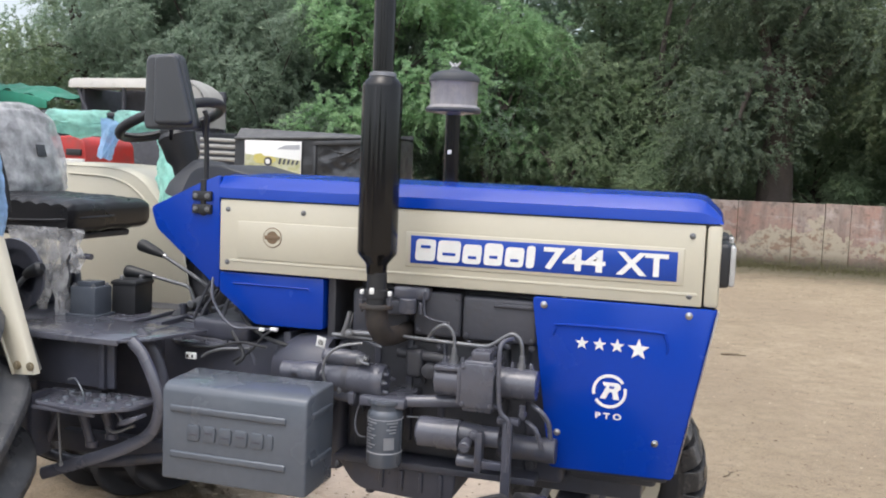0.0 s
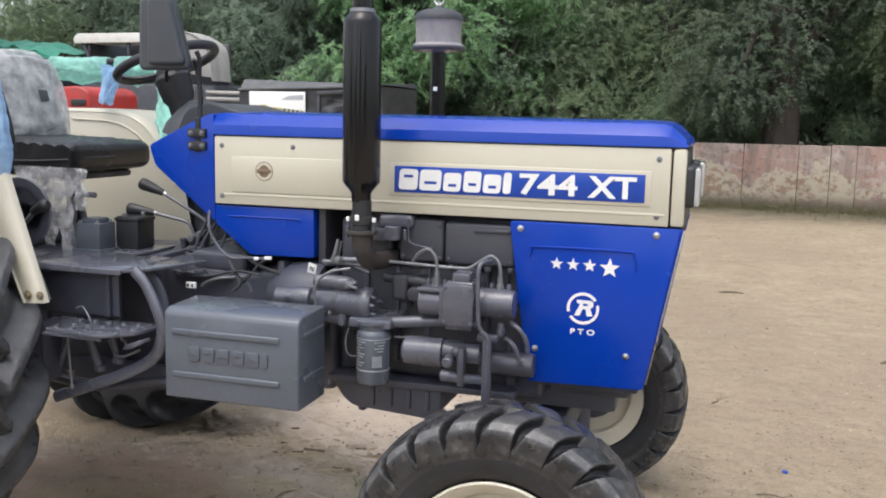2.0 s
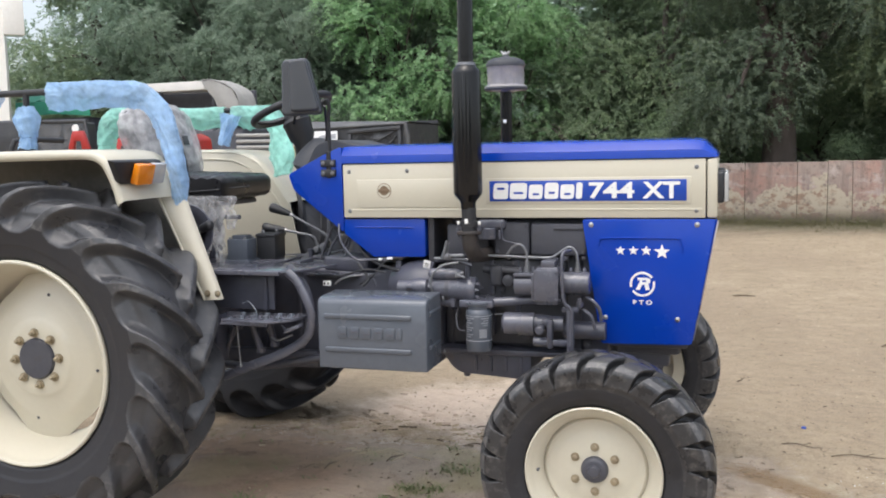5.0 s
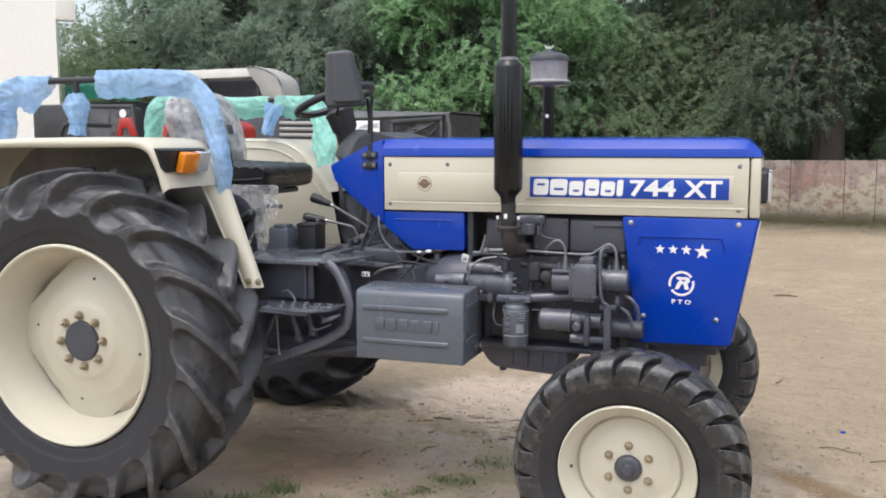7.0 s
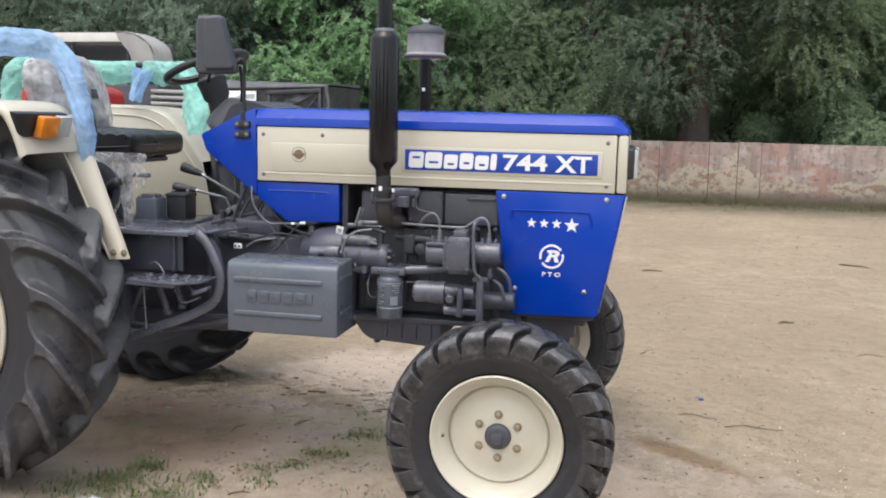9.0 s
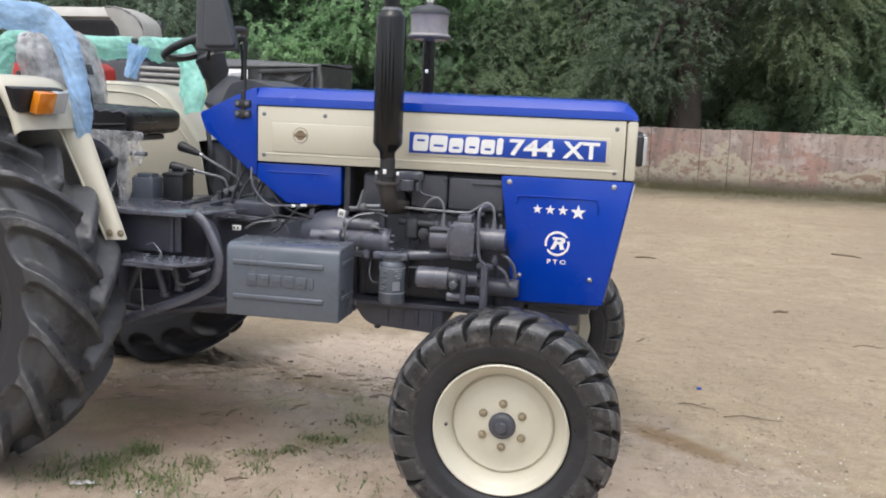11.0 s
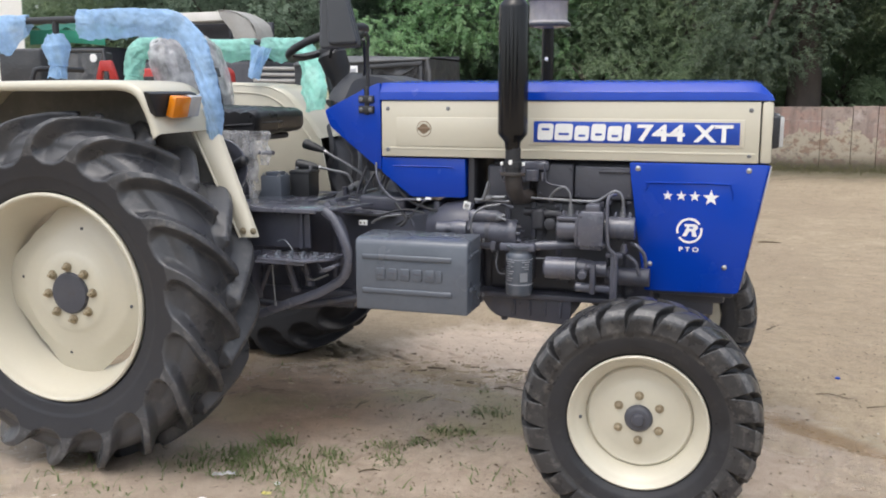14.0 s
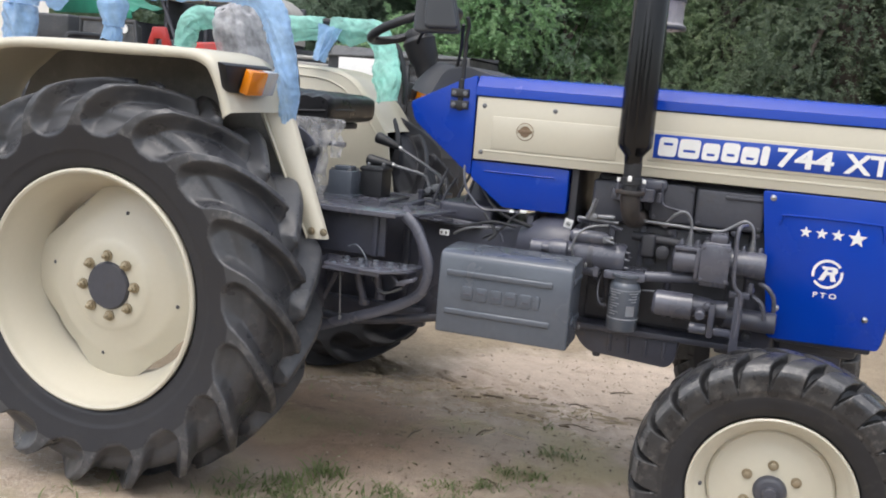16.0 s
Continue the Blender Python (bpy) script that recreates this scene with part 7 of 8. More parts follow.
single("plastic_cover", bag((-2.085, CY, 1.465), (0.072, 0.235, 0.185), -17, 2.0, 0.05), M["wrap"], "crumpled clear plastic bag over the tractor's backrest", "plastic cover", smooth=70)
single("label_patch", moved(box(-0.0015, 0.0015, -0.022, 0.022, -0.022, 0.022, 0.001), pose(-2.004, 0.345, 1.485, 0, -15, 0)), M["dash"], "small black square label stuck on the plastic bag", "label")
# torn film that hangs under the cushion
for k, (x, y, z0, z1, w0) in enumerate(((-1.665, 0.05, 1.24, 0.95, 0.05), (-1.60, 0.04, 1.24, 1.10, 0.03), (-1.74, 0.06, 1.24, 0.97, 0.06), (-1.80, 0.05, 1.24, 1.06, 0.07))):
    grid = []
    for i in range(12):
        u = i / 11
        z = z0 + (z1 - z0) * u
        grid.append([Vector((x + (j / 6 - 0.5) * w0 * (2.2 - 1.5 * u if k != 1 else 1.4) + 0.02 * noise.noise((u * 4, k, 0)), y - 0.02 + 0.022 * noise.noise((j * 0.9, u * 5, k * 3.0)), z)) for j in range(7)])
    sheet("plastic_film", grid, M["film"], "torn clear plastic film hanging from the seat cushion", "plastic film", thick=0.001)

# ---- parked vehicles behind ----
# red tractor, mostly hidden behind the blue one
rt = thing("parked_tractor", (-3.9, 2.6, 0), "red farm tractor parked behind the blue one", "tractor")
part("bonnet", prism(rounded([(-3.90, 1.30), (-3.90, 1.535), (-3.84, 1.555), (-3.45, 1.585), (-3.37, 1.55), (-3.35, 1.30)], 0.04, 4), 2.35, 2.85, "y", 0.025, 3), M["red"], rt, "red bonnet")
part("bonnet_band", box(-3.88, -3.37, 2.335, 2.36, 1.405, 1.44, 0.006), M["cream_dusty"], rt)
for k in range(3):
    part("louvre", box(-3.82 + 0.16 * k, -3.71 + 0.16 * k, 2.338, 2.36, 1.46, 1.50, 0.006), M["black"], rt)
part("chassis", box(-5.3, -2.96, 2.45, 2.75, 0.55, 1.30, 0.03), M["iron"], rt)
part("rail", tube([(-4.15, 2.30, 1.40), (-2.9, 2.30, 1.40)], 0.018, 8), M["pipe"], rt)
part("seat", box(-5.45, -5.0, 2.4, 2.8, 1.2, 1.35, 0.04, 3), M["vinyl"], rt)
part("roll_bar", tube([(-4.75, 2.3, 1.0), (-4.75, 2.3, 1.50), (-4.70, 2.4, 1.56), (-4.70, 2.8, 1.56)], 0.02, 8, smooth=3), M["black"], rt)
for x, y, z, k in ((-5.2, 2.2, 0.64, "r"), (-5.2, 3.0, 0.64, "r"), (-3.2, 2.22, 0.37, "f"), (-3.2, 2.98, 0.37, "f")):
    whl = part("rim", lathe([(0.39 if k == "r" else 0.22, -0.1), (0.3 if k == "r" else 0.17, -0.06), (0.05, -0.07)], (x, y, z), "y", 32), M["cream_dusty"], rt)
    big = 0.66 if k == "r" else 0.37
    part("tyre", lathe([(big * 0.6, -0.12), (big * 0.8, -0.16), (big * 0.95, -0.14), (big, -0.06), (big, 0.06), (big * 0.95, 0.14), (big * 0.8, 0.16), (big * 0.6, 0.12)], (x, y, z), "y", 48, cap=False), M["rubber"], whl)
part("warning_plate", prism([(-2.69, 1.455), (-2.655, 1.455), (-2.65, 1.495), (-2.615, 1.495), (-2.61, 1.455), (-2.565, 1.455), (-2.60, 1.545), (-2.66, 1.545)], 0.38, 0.40, "y", 0.004), M["red"], tractor, "red plastic warning reflector")

# vehicle with a pale hard roof and a grey canvas hood over its end
tv = thing("canopied_truck", (-9.55, 12.4, 0), "small truck with a pale roof and grey canvas hood", "truck")
part("roof", prism(rounded([(-10.38, 2.60), (-10.38, 2.70), (-10.3, 2.755), (-8.35, 2.765), (-8.2, 2.74), (-8.15, 2.62)], 0.03, 3), 11.5, 12.1, "y", 0.03, 3), M["cream_dusty"], tv, "pale dusty roof")
grid = []
for i in range(14):
    u = i / 13
    sec = spline([(-8.36, 0, 2.775), (-8.2, 0, 2.785), (-8.0, 0, 2.74), (-7.74, 0, 2.61), (-7.62, 0, 2.42), (-7.57, 0, 2.0)], 4)
    grid.append([Vector((p.x + 0.03 * noise.noise((p.z * 3, u * 6, 1)), 11.44 + 0.62 * u, p.z + 0.02 * noise.noise((p.x * 4, u * 7, 5)))) for p in sec])
sheet("canvas_hood", grid, M["tarp_grey"], "grey canvas hood", parent=tv, thick=0.01)
part("side_curtain", prism([(-8.36, 2.755), (-8.2, 2.77), (-8.0, 2.725), (-7.75, 2.60), (-7.64, 2.40), (-7.60, 2.05), (-7.98, 2.1), (-8.12, 2.46), (-8.30, 2.64)], 11.45, 11.47, "y", 0.004), M["tarp_grey"], tv)
part("body", box(-10.3, -7.6, 11.55, 13.15, 0.5, 1.95, 0.06, 3), M["iron"], tv, "dark truck body")
part("cab_back", box(-9.7, -7.7, 12.2, 12.3, 1.9, 2.62, 0.02), M["iron"], tv)
part("cab_frame", box(-10.2, -10.12, 11.6, 13.0, 1.9, 2.62, 0.02), M["iron"], tv)
for x, dx in ((-10.25, 0.35), (-9.3, 0.0), (-8.2, 0.0)):
    part("post", tube([(x + dx, 11.58, 1.9), (x, 11.58, 2.62)], 0.035, 8), M["iron"], tv)
for k in range(4):
    part("rack_bar", tube([(-7.7, 11.46, 1.52 + 0.10 * k), (-6.4, 11.46, 1.50 + 0.10 * k)], 0.03, 8), M["tarp_grey"], tv)
for x in (-9.7, -8.2):
    part("wheel", lathe([(0.2, -0.12), (0.4, -0.12), (0.43, -0.06), (0.43, 0.06), (0.4, 0.12), (0.2, 0.12)], (x, 11.65, 0.42), "y", 36), M["rubber"], tv)

tv.matrix_basis = Matrix.Translation((0.42, -3.2, 0)) @ Matrix.Diagonal((0.90, 0.90, 0.955, 1)) @ Matrix.Translation((-10.32, 15.6, 0))

# box trailer under a black sheet, with a banner and a covered hatch
tr = thing("covered_trailer", (-4.3, 8.1, 0), "box trailer covered with a creased black tarpaulin and a banner", "trailer")
TX0, TX1, TY0, TY1 = -5.17, -3.39, 7.40, 8.75


def creased(corner, du, dv, nu, nv, sag, seed, twist=0.0):
    """A creased sheet over the parallelogram at corner, du and dv; sag is how far its folds stand off along its normal,
    twist the height added at its far corner."""
    c, du, dv = Vector(corner), Vector(du), Vector(dv)
    nrm = du.cross(dv).normalized()
    bm = bmesh.new()
    rows = []
    for j in range(nv + 1):
        row = []
        for i in range(nu + 1):
            u, v = i / nu, j / nv
            p = c + du * u + dv * v + Vector((0, 0, twist * u * v))
            edge = min(1, 6 * min(u, 1 - u, v, 1 - v) + 0.15)
            h = crease((p.x * 2.2 + p.z * 1.4, p.y * 1.6, p.z * 2.6 - p.x * 0.8), seed) + 0.4 * crease((p.x * 7, p.y * 5, p.z * 7), seed + 3)
            row.append(bm.verts.new(p + nrm * sag * h * edge))
        rows.append(row)
    for a, b in zip(rows, rows[1:]):
        for k in range(nu):
            bm.faces.new((a[k], a[k + 1], b[k + 1], b[k]))
    return bm


LX = TX1 - TX0
part("bed", box(TX0 + 0.06, TX1 - 0.06, TY0 + 0.06, TY1 - 0.06, 0.45, 1.62, 0.02), M["iron"], tr)
part("valance", creased((TX0, TY0, 1.715), (LX, 0, 0.052), (0.0, 0.14, 0.125), 60, 10, 0.018, 2.0, -0.100), M["tarp_lit"], tr, "creased black tarpaulin edge with light in its colour", smooth=50)
part("top_sheet", creased((TX0, TY0 + 0.14, 1.84), (LX, 0, -0.048), (0, TY1 - TY0 - 0.14, -0.02), 60, 30, 0.020, 2.6, 0.02), M["tarp_lit"], tr, "creased black tarpaulin top with light in its colour", smooth=50)
part("front_sheet", creased((TX0, TY0, 0.60), (LX, 0, 0.0), (0, 0, 1.135), 60, 40, 0.016, 5.0), M["tarp_black"], tr, "creased black tarpaulin", smooth=50)
part("side_sheet", creased((TX1, TY0, 0.60), (0, TY1 - TY0, 0), (0, 0, 1.17), 40, 40, 0.022, 7.0), M["tarp_black"], tr, smooth=50)
part("back_sheet", creased((TX0, TY1, 0.60), (LX, 0, 0), (0, 0, 1.24), 30, 20, 0.02, 9.0), M["tarp_black"], tr, smooth=50)
part("side_sheet", creased((TX0, TY0, 0.60), (0, TY1 - TY0, 0), (0, 0, 1.17), 30, 20, 0.02, 11.0), M["tarp_black"], tr, smooth=50)
part("hem", tube([(TX0, TY0 - 0.012, 1.712), (-4.6, TY0 - 0.016, 1.728), (-4.0, TY0 - 0.012, 1.748), (TX1, TY0 - 0.014, 1.766)], 0.018, 8, smooth=4), M["tarp_lit"], tr)
part("corner_post", tube([(TX1, TY0 - 0.01, 1.772), (TX1 + 0.012, TY0 - 0.012, 1.66), (TX1 + 0.03, TY0 - 0.01, 1.54), (TX1 + 0.03, TY0 - 0.01, 0.9)], [0.020, 0.026, 0.024, 0.024], 8, smooth=4), M["tarp_lit"], tr)
hatch = part("hatch_frame", merged(prism([(-4.14, 1.655), (-4.13, 1.700), (-3.44, 1.742), (-3.44, 1.690)], TY0 - 0.06, TY0 - 0.012, "y", 0.008), box(-4.14, -4.10, TY0 - 0.05, TY0 - 0.012, 0.95, 1.66, 0.008), box(-3.48, -3.44, TY0 - 0.05, TY0 - 0.012, 0.95, 1.70, 0.008)), M["tarp_black"], tr, "black hatch frame under the sheet")
part("hatch_sheet", creased((-4.10, TY0 - 0.020, 0.95), (0.62, 0, 0), (0, 0, 0.73), 30, 30, 0.035, 3.4), M["tarp_wet"], hatch, "shiny creased black plastic", smooth=40)
for p, q, r in (((-3.50, 1.685), (-3.95, 1.50), 0.014), ((-3.47, 1.66), (-3.72, 1.42), 0.012), ((-3.98, 1.63), (-3.62, 1.58), 0.010)):
    part("fold", tube([(p[0], TY0 - 0.030, p[1]), ((p[0] + q[0]) / 2, TY0 - 0.045, (p[1] + q[1]) / 2 - 0.02), (q[0], TY0 - 0.028, q[1])], [0.004, r, 0.004], 8, smooth=4), M["tarp_wet"], hatch)
for x in (-4.85, -3.75):
    part("wheel", lathe([(0.2, -0.1), (0.36, -0.1), (0.39, -0.05), (0.39, 0.05), (0.36, 0.1), (0.2, 0.1)], (x, TY0 + 0.12, 0.38), "y", 36), M["rubber"], tr)
BY = TY0 - 0.032
ban = part("banner", box(-5.018, -4.289, BY - 0.006, BY, 1.28, 1.695, 0.002), M["white"], tr, "white printed banner with a field picture")
part("picture", prism([(-5.012, 1.29), (-5.012, 1.535), (-4.86, 1.515), (-4.62, 1.505), (-4.295, 1.475), (-4.295, 1.29)], BY - 0.009, BY - 0.006, "y", 0), M["field"], ban, "faded print of a field")
part("picture", prism([(-4.60, 1.60), (-4.50, 1.645), (-4.31, 1.66), (-4.31, 1.60)], BY - 0.009, BY - 0.006, "y", 0), M["print"], ban)
part("print_bar", prism(rounded([(-4.90, 1.46), (-4.89, 1.53), (-4.80, 1.545), (-4.76, 1.515), (-4.64, 1.51), (-4.60, 1.47), (-4.66, 1.43), (-4.86, 1.43)], 0.012, 3), BY - 0.012, BY - 0.009, "y", 0), M["wrapper"], ban)
part("print_disc", lathe([(0.052, -0.003), (0.052, 0.0)], (-4.71, BY - 0.012, 1.452), "y", 20), M["iron"], ban)
part("print_disc", lathe([(0.030, -0.003), (0.030, 0.0)], (-4.71, BY - 0.016, 1.452), "y", 20), M["white"], ban)
for k in range(5):
    x = -4.58 + 0.055 * k
    part("print_bar", prism([(x, 1.43), (x + 0.022, 1.50 - 0.006 * k), (x + 0.045, 1.49 - 0.006 * k), (x + 0.025, 1.42)], BY - 0.012, BY - 0.009, "y", 0), M["iron"], ban)

# open jeep with a framed windscreen
jp = thing("parked_jeep", (-6.9, 5.4, 0), "dark open jeep with a framed windscreen", "jeep")
part("body", box(-8.3, -5.7, 5.0, 6.4, 0.45, 1.42, 0.08, 3), M["iron"], jp)
part("soft_top", box(-7.62, -7.05, 5.05, 6.3, 1.4, 1.855, 0.03, 3), M["tarp_black"], jp, "folded black soft top")
scr = part("windscreen_frame", tube([(-6.86, 5.02, 1.38), (-6.86, 5.02, 1.825), (-6.20, 5.02, 1.815), (-6.16, 5.02, 1.38)], 0.026, 8), M["tarp_black"], jp)
part("pane", box(-6.84, -6.20, 5.018, 5.024, 1.40, 1.80, 0.001), M["haze"], scr, "hazy windscreen")
part("sticker", lathe([(0.045, -0.004), (0.045, 0.0)], (-6.32, 5.0, 1.74), "y", 20), M["white"], scr)
for x in (-7.6, -6.2):
    part("wheel", lathe([(0.2, -0.1), (0.34, -0.1), (0.37, -0.05), (0.37, 0.05), (0.34, 0.1), (0.2, 0.1)], (x, 5.05, 0.36), "y", 32), M["rubber"], jp)

# green sheet over a stack
gr = thing("covered_stack", (-10.6, 10.4, 0), "stack of goods under a bright green tarpaulin", "stack")
grid = [[Vector((-11.35 + 1.55 * u, 9.8 + 1.4 * v, 2.42 + 0.12 * math.sin(math.pi * v) - 0.18 * u ** 3 + 0.10 * noise.noise((u * 7, v * 4, 0)))) for u in np.linspace(0, 1, 26)] for v in np.linspace(0, 1, 10)]
sheet("tarpaulin", grid, M["tarp_green"], "bright green tarpaulin", parent=gr, thick=0.01)
part("skirt", prism([(-11.34, 2.16), (-11.33, 2.40), (-10.6, 2.40), (-10.1, 2.33), (-9.83, 2.26), (-9.82, 2.13), (-10.5, 2.18)], 9.78, 9.80, "y", 0.006), M["tarp_green"], gr)
part("crate", box(-11.25, -9.95, 9.9, 11.1, -0.02, 2.12, 0.05), M["iron"], gr)

# ---- grass, twigs and litter ----


def tufts(spots, name, label, seed=3, blade="grass"):
    rng = np.random.default_rng(seed)
    V, F = [], []
    for x, y, r, n, h in spots:
        for _ in range(int(n * 0.5)):
            a, q = rng.uniform(0, 2 * np.pi), r * rng.uniform(0, 1) ** 0.7
            bx, by = x + q * math.cos(a) * 1.5, y + q * math.sin(a)
            bz = ground_height(bx, by) - 0.004
            d, hh, wd = rng.uniform(0, 2 * np.pi), h * rng.uniform(0.25, 1.0), rng.uniform(0.0016, 0.0038)
            lx, ly = math.cos(d), math.sin(d)
            lean = rng.uniform(0.4, 2.2) * hh
            k = len(V)
            V += [(bx - ly * wd, by + lx * wd, bz), (bx + ly * wd, by - lx * wd, bz),
                  (bx + lx * lean * 0.4 + ly * wd * 0.8, by + ly * lean * 0.4 - lx * wd * 0.8, bz + hh * 0.6), (bx + lx * lean * 0.4 - ly * wd * 0.8, by + ly * lean * 0.4 + lx * wd * 0.8, bz + hh * 0.6),
                  (bx + lx * lean, by + ly * lean, bz + hh * 0.95)]
            F += [(k, k + 1, k + 2, k + 3), (k + 3, k + 2, k + 4)]
    me = bpy.data.meshes.new(name)
    me.from_pydata(V, [], F)
    me.materials.append(M[blade])
    return tagged(new(name, me), label, "grass", kind="stuff")


random.seed(21)
spots = [(-1.441, -0.222, 0.05, 130, 0.07), (-1.507, -0.39, 0.09, 220, 0.05), (-1.182, -0.287, 0.075, 190, 0.04), (-1.04, -0.125, 0.05, 90, 0.035), (-0.867, 0.12, 0.045, 110, 0.035), (-0.77, 0.118, 0.04, 80, 0.035), (-0.904, -0.051, 0.05, 90, 0.035), (-0.97, -0.248, 0.06, 120, 0.035), (-0.755, 0.364, 0.04, 70, 0.03), (-0.835, 0.653, 0.03, 40, 0.03), (-1.52, -0.44, 0.16, 420, 0.05), (-1.25, -0.5, 0.10, 160, 0.045), (-1.45, -0.30, 0.11, 140, 0.05), (-1.25, -0.40, 0.09, 150, 0.04), (-1.62, -0.52, 0.12, 160, 0.04), (-0.80, 0.08, 0.08, 130, 0.028), (-1.02, -0.12, 0.09, 100, 0.03), (-0.72, 0.38, 0.07, 80, 0.035), (-1.15, -0.62, 0.12, 90, 0.05), (-0.55, -0.25, 0.1, 60, 0.035), (-0.9, -0.5, 0.12, 60, 0.04), (-1.9, -0.75, 0.2, 120, 0.05)]
for k in range(60):
    spots.append((random.uniform(-2.2, -0.2), random.uniform(-0.9, 0.9), 0.04, 10, 0.03))
tufts(spots, "grass", "short sparse green grass tufts in damp soil")
edge = []
for k in range(900):
    x = random.uniform(-6, 14)
    edge.append((x, 14.2 - abs(random.gauss(0, 0.42)), 0.22, 26, random.choice((0.10, 0.16, 0.24))))
for k in range(110):
    edge.append((random.uniform(5.0, 10), random.uniform(10.8, 13.0), 0.3, 60, 0.16))
for k in range(260):
    edge.append((random.uniform(-2, 12), random.uniform(12.4, 14.1), 0.3, 14, 0.06))
tufts(edge, "weeds", "low olive weeds along the foot of the wall", 8, "weed")


def twig(x, y, length, turn, r=0.004, name="twig", label="dead twig lying on the soil"):
    z = ground_height(x, y)
    pts = [(-length / 2, 0, 0.004), (-length / 6, random.uniform(-.03, .03) * length * 4, 0.012), (length / 5, random.uniform(-.03, .03) * length * 4, 0.006), (length / 2, 0, 0.004)]
    bm = merged(tube(pts, [r, r, r * 0.8, r * 0.4], 6, smooth=3), tube([(0, 0, 0.008), (length * 0.15, length * 0.12, 0.012), (length * 0.22, length * 0.2, 0.006)], [r * 0.7, r * 0.4], 5))
    ob = single(name, bm, M["dry"], label, "twig", "litter on the yard")
    ob.matrix_basis = pose(x, y, z, 0, 0, turn)
    return ob


for x, y, L, a in ((0.57, 5.56, 0.34, 5), (2.6, 6.6, 0.5, -35), (1.0, 0.95, 0.45, 4), (0.75, 1.05, 0.30, -8), (1.9, 2.6, 0.4, 15), (1.5, 3.5, 0.25, 40), (0.5, 2.3, 0.2, 60), (2.8, 4.0, 0.3, -10), (-0.75, 1.0, 0.22, 8), (-0.95, 0.75, 0.25, -20), (-0.6, 1.3, 0.2, 30), (-1.05, 0.45, 0.18, 65), (-0.7, 0.7, 0.24, -5), (-0.5, 0.95, 0.16, 12), (-1.3, 0.3, 0.2, 80), (-1.0, -0.35, 0.14, 25), (-0.9, -0.02, 0.15, -30), (1.3, -0.2, 0.2, 10)):
    twig(x, y, L * 0.6, a, 0.003 if y < 3 else 0.009)
# fallen leaves, flecks and pebbles
rng = np.random.default_rng(5)
V, F = [], []
for k in range(5200):
    u = rng.uniform()
    if u < 0.25:
        x, y = rng.normal(-0.8, 0.8), rng.normal(0.35, 0.7)
    else:
        y = -1 + 13 * rng.uniform() ** 1.4
        x = rng.uniform(-1, 2.6 + 0.5 * y)
    s = rng.uniform(0.003, 0.013) * (1 + max(0, y) * 0.10)
    z, a, t1, t2 = ground_height(x, y) + 0.002, rng.uniform(0, 6.28), rng.uniform(0.001, 0.008), rng.uniform(0.0, 0.006)
    c, d = math.cos(a) * s, math.sin(a) * s
    k0 = len(V)
    V += [(x - c, y - d, z), (x + d * 0.35, y - c * 0.35, z + t1), (x + c, y + d, z + t2), (x - d * 0.35, y + c * 0.35, z + t1 * 0.5)]
    F += [(k0, k0 + 1, k0 + 2, k0 + 3)]
me = bpy.data.meshes.new("leaf_litter")
me.from_pydata(V, [], F)
me.materials.append(M["dry"])
tagged(new("leaf_litter", me), "scattered dry leaf scraps on damp soil", "leaf litter", kind="stuff")
# clods and small stones
for name, mat, seed, n in (("clod", "clod", 51, 2600), ("small_stone", "straw", 52, 1600)):
    rng = np.random.default_rng(seed)
    V, F = [], []
    for k in range(n):
        y = -1.2 + 13.5 * rng.uniform() ** 1.5
        x = rng.uniform(-1.6 - 0.12 * y, 2.6 + 0.45 * y)
        s = rng.uniform(0.003, 0.010) * (1 + 0.10 * max(0, y)) * (0.7 if mat == "straw" else 1)
        z, a = ground_height(x, y), rng.uniform(0, 6.28)
        k0 = len(V)
        for j in range(5):
            q = s * rng.uniform(0.6, 1.2)
            V.append((x + q * math.cos(a + j * 1.257), y + q * math.sin(a + j * 1.257), z - 0.002))
        V.append((x + s * rng.uniform(-.3, .3), y, z + s * rng.uniform(0.5, 1.0)))
        F += [(k0 + j, k0 + (j + 1) % 5, k0 + 5) for j in range(5)]
    me = bpy.data.meshes.new(name)
    me.from_pydata(V, [], F)
    me.materials.append(M[mat])
    tagged(new(name, me), "small loose clods and stones on the yard", "pebbles", kind="stuff")
rng = np.random.default_rng(58)
V, F = [], []
for k in range(70):
    x, y = rng.normal(1.2, 0.2), rng.normal(0.42, 0.24)
    s, z, a = rng.uniform(0.002, 0.006), ground_height(x, y), rng.uniform(0, 6.28)
    k0 = len(V)
    V += [(x + s * math.cos(a + j * 2.094), y + s * math.sin(a + j * 2.094), z - 0.001) for j in range(3)] + [(x, y, z + s * 0.8)]
    F += [(k0, k0 + 1, k0 + 3), (k0 + 1, k0 + 2, k0 + 3), (k0 + 2, k0, k0 + 3)]
me = bpy.data.meshes.new("white_grit")
me.from_pydata(V, [], F)
me.materials.append(M["white"])
tagged(new("white_grit", me), "scattered specks of white grit on the soil", "grit", kind="stuff")
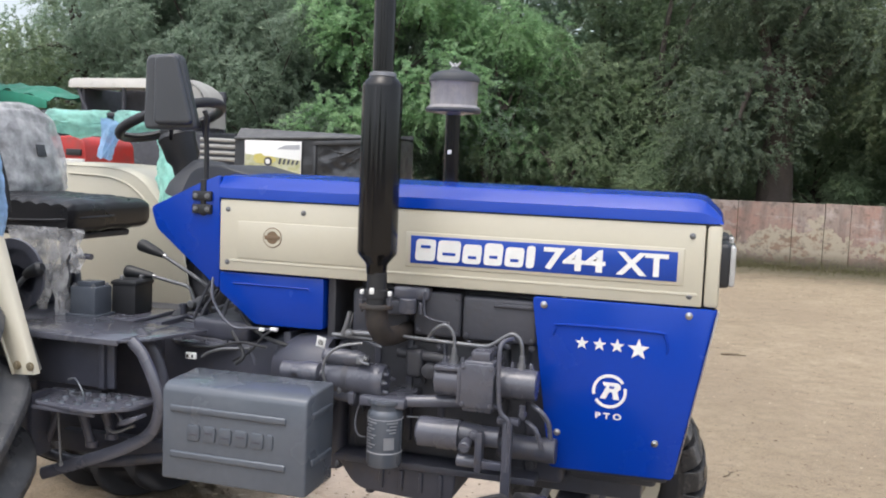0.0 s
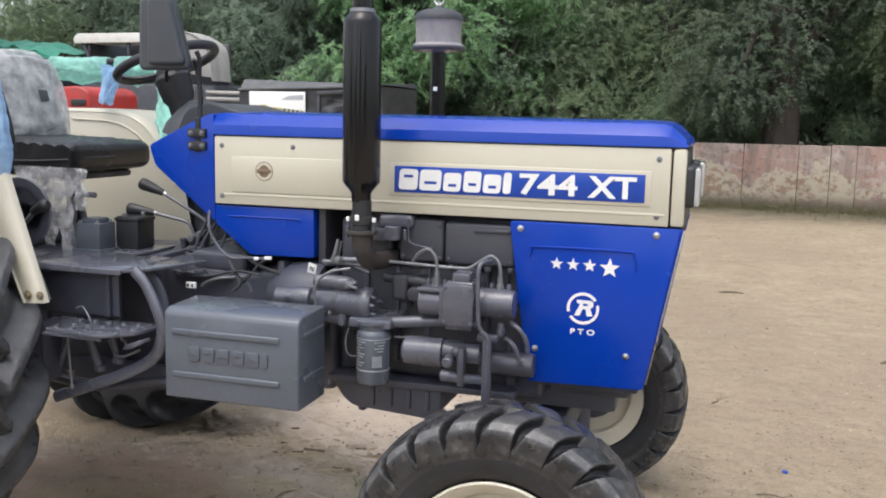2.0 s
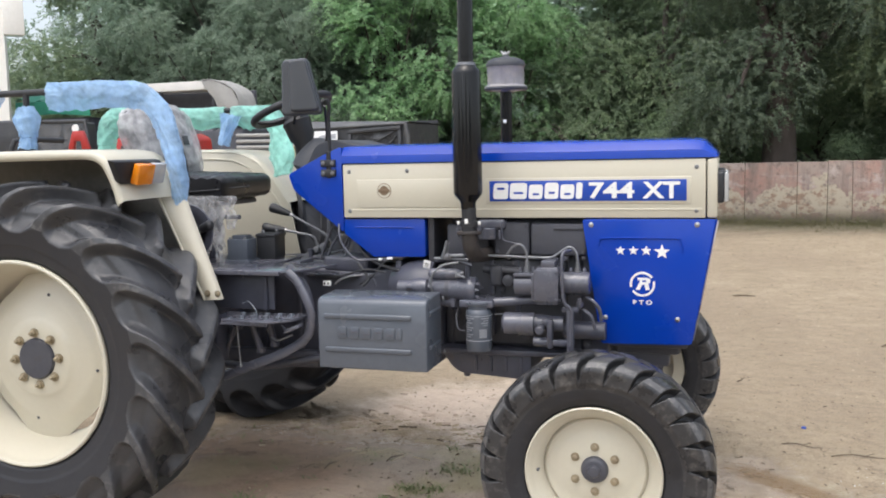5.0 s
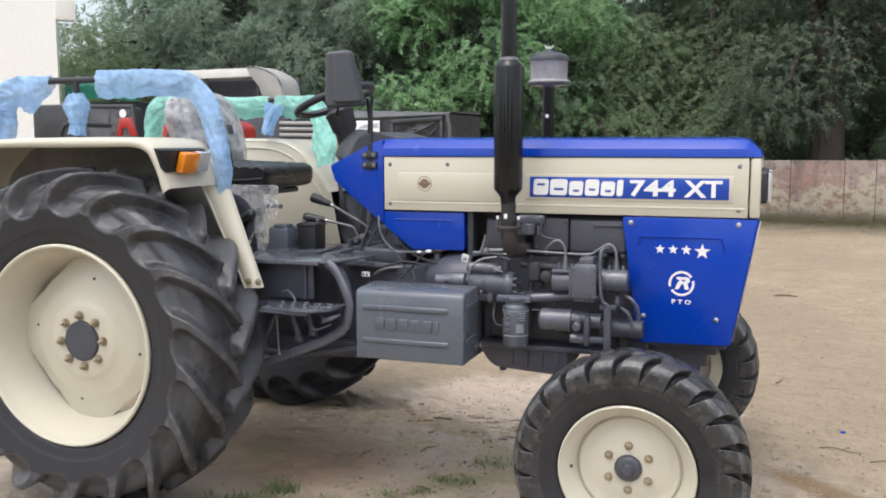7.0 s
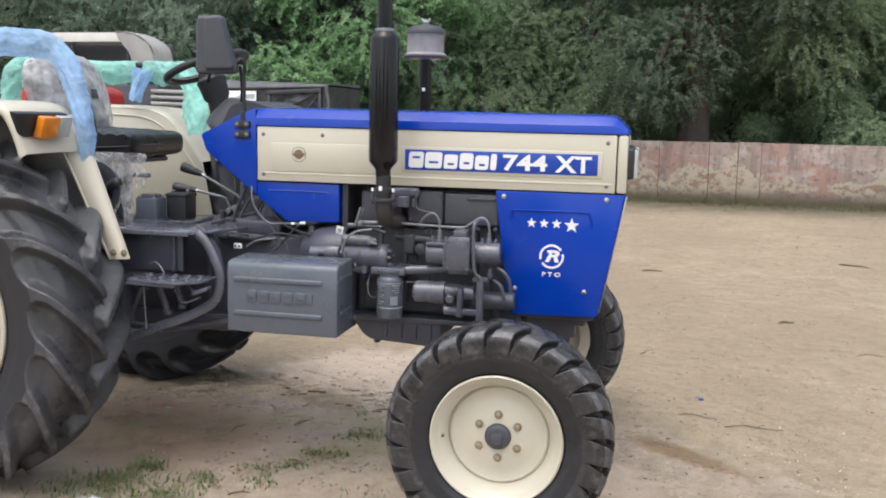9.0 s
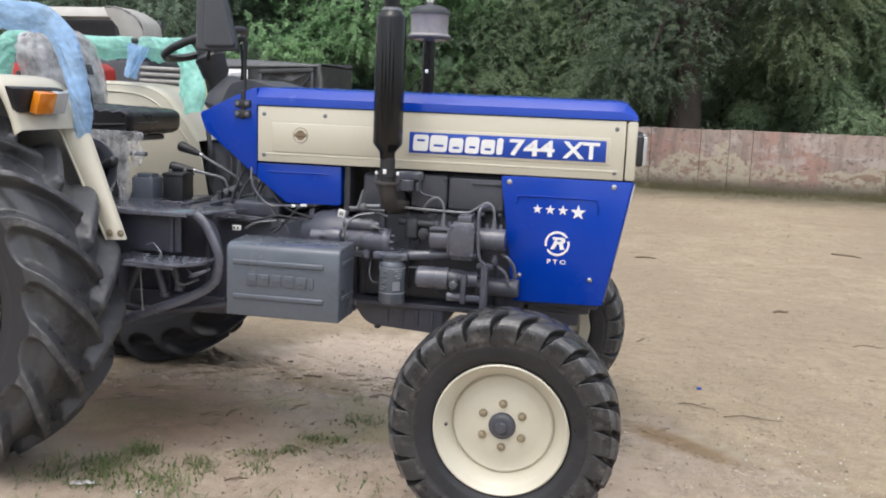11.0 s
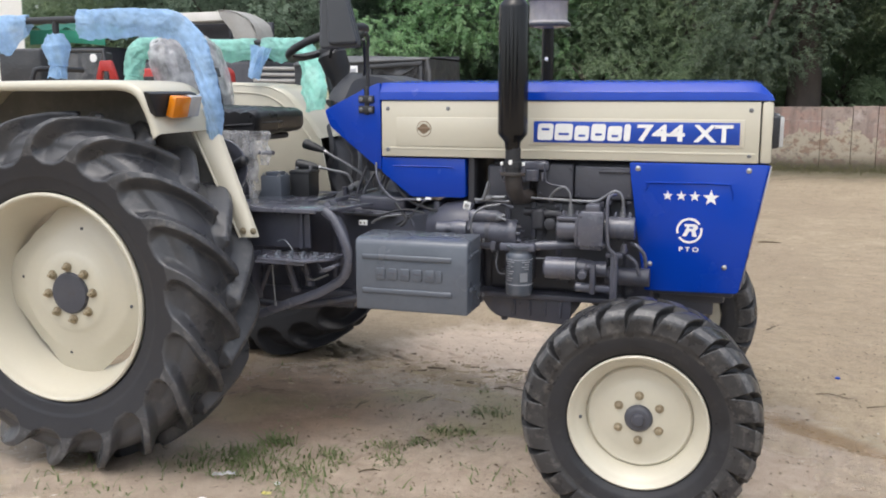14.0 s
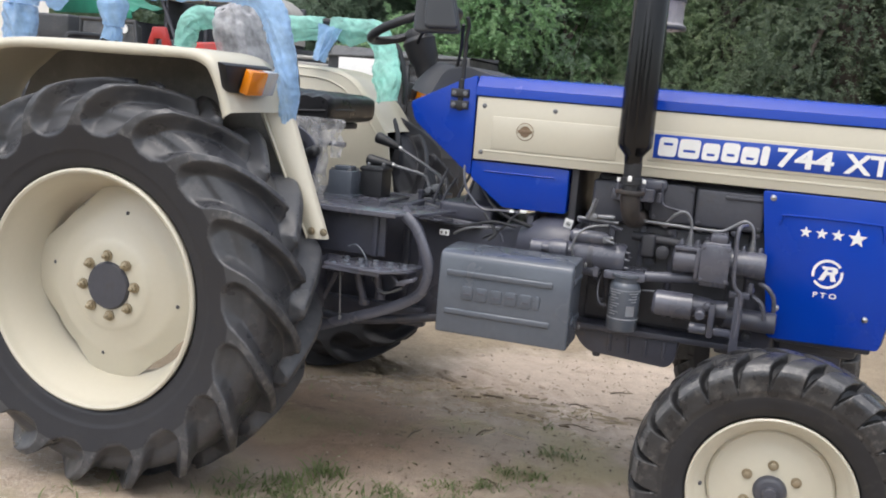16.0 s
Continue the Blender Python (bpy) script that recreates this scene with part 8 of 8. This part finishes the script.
# ridges of mud that lugs pressed up behind the rear wheels
rng = random.Random(77)
bm = bmesh.new()
for i in range(64):
    x, y = rng.uniform(-1.85, -0.55), rng.gauss(0.98, 0.24)
    turn = radians(rng.choice((-28, 24)) + rng.uniform(-14, 14))
    length, width, high = rng.uniform(0.04, 0.14), rng.uniform(0.010, 0.022), rng.uniform(0.006, 0.015)
    rows = []
    for k in range(6):
        f = k / 5
        w = width * math.sin(math.pi * (0.08 + 0.84 * f)) * rng.uniform(0.75, 1.2)
        px, py = (f - 0.5) * length, 0.02 * (f - 0.5) ** 2 + rng.uniform(-0.004, 0.004)
        row = []
        for side, lift in ((-1, -0.004), (-0.35, 0.8), (0.3, 1.0), (1, -0.004)):
            qx, qy = px, py + side * w
            row.append(bm.verts.new((x + qx * math.cos(turn) - qy * math.sin(turn), y + qx * math.sin(turn) + qy * math.cos(turn), lift * high * w / width if lift > 0 else lift)))
        rows.append(row)
    for a, b in zip(rows, rows[1:]):
        for j in range(3):
            bm.faces.new((a[j], b[j], b[j + 1], a[j + 1]))
bmesh.ops.recalc_face_normals(bm, faces=bm.faces)
me = bpy.data.meshes.new("mud_ridge")
bm.to_mesh(me)
bm.free()
for f in me.polygons:
    f.use_smooth = True
me.materials.append(M["soil"])
tagged(new("mud_ridge", me), "wet mud ridges pressed up by tyre lugs", "mud", kind="stuff")
# straw and bark pressed into the churned mud
for name, mat, seed, n in (("straw", "straw", 41, 120), ("bark_scrap", "dry", 42, 16)):
    rng = np.random.default_rng(seed)
    V, F = [], []
    for k in range(n):
        x = rng.uniform(-1.85, -0.55)
        y = 0.93 + rng.normal(0, 0.07) - 0.04 * (x + 1.2) + (rng.uniform(-0.5, 0.2) if k % 4 == 0 else 0)
        L, wd, a = rng.uniform(0.012, 0.055), rng.uniform(0.0015, 0.004), rng.normal(0.15, 0.5)
        z = ground_height(x, y)
        c, d = math.cos(a), math.sin(a)
        k0 = len(V)
        for s, hh in ((-1, 0.4), (1, 0.7)):
            px, py = x + s * L * c, y + s * L * d
            V += [(px - d * wd, py + c * wd, z - 0.003), (px, py, z + wd * hh + 0.004), (px + d * wd, py - c * wd, z - 0.003)]
        F += [(k0, k0 + 1, k0 + 4, k0 + 3), (k0 + 1, k0 + 2, k0 + 5, k0 + 4), (k0, k0 + 2, k0 + 1), (k0 + 3, k0 + 4, k0 + 5)]
    me = bpy.data.meshes.new(name)
    me.from_pydata(V, [], F)
    me.materials.append(M[mat])
    tagged(new(name, me), "thin scraps pressed into churned mud", "litter", kind="stuff")
# scrap of white paper and a blue cap
bm = bmesh.new()
bmesh.ops.create_grid(bm, x_segments=8, y_segments=6, size=1)
for v in bm.verts:
    v.co = (v.co.x * 0.045, v.co.y * 0.013, 0.010 + 0.014 * noise.noise((v.co.x * 2, v.co.y * 2, 3)))
paper = single("film_scrap", bm, M["wrap"], "crumpled clear plastic scrap lying in the grass", "litter", "litter on the yard")
paper.matrix_basis = pose(-1.50, -0.55, ground_height(-1.5, -0.55), 0, 0, 25)
cap = single("bottle_cap", lathe([(0.012, 0), (0.013, 0.003), (0.011, 0.008), (0.008, 0.009)], n=16), M["blueprint"], "small blue plastic bottle cap on the soil", "litter", "litter on the yard")
cap.matrix_basis = pose(0.78, 1.35, ground_height(0.78, 1.35))

# bright wrapper and a pale pebble in the grass
bm = bmesh.new()
bmesh.ops.create_grid(bm, x_segments=6, y_segments=4, size=1)
for v in bm.verts:
    v.co = (v.co.x * 0.017, v.co.y * 0.012, 0.006 + 0.004 * noise.noise((v.co.x * 2, v.co.y * 2, 9)))
wrapper = single("sweet_wrapper", bm, M["wrapper"], "small yellow wrapper lying on damp soil", "litter", "litter on the yard")
wrapper.matrix_basis = pose(-1.265, -0.663, ground_height(-1.265, -0.663), 0, 0, 15)
for x, y, s in ((-1.444, -0.792, 0.016), (-1.274, -0.568, 0.009)):
    bm = bmesh.new()
    bmesh.ops.create_icosphere(bm, subdivisions=2, radius=s)
    for v in bm.verts:
        v.co = Vector((v.co.x * 1.2, v.co.y, v.co.z * 0.7)) * (1 + 0.25 * noise.noise(v.co * 60))
    peb = single("pebble", bm, M["white"], "small whitish pebble on the soil", "pebble", "litter on the yard")
    peb.matrix_basis = pose(x, y, ground_height(x, y) + s * 0.4)
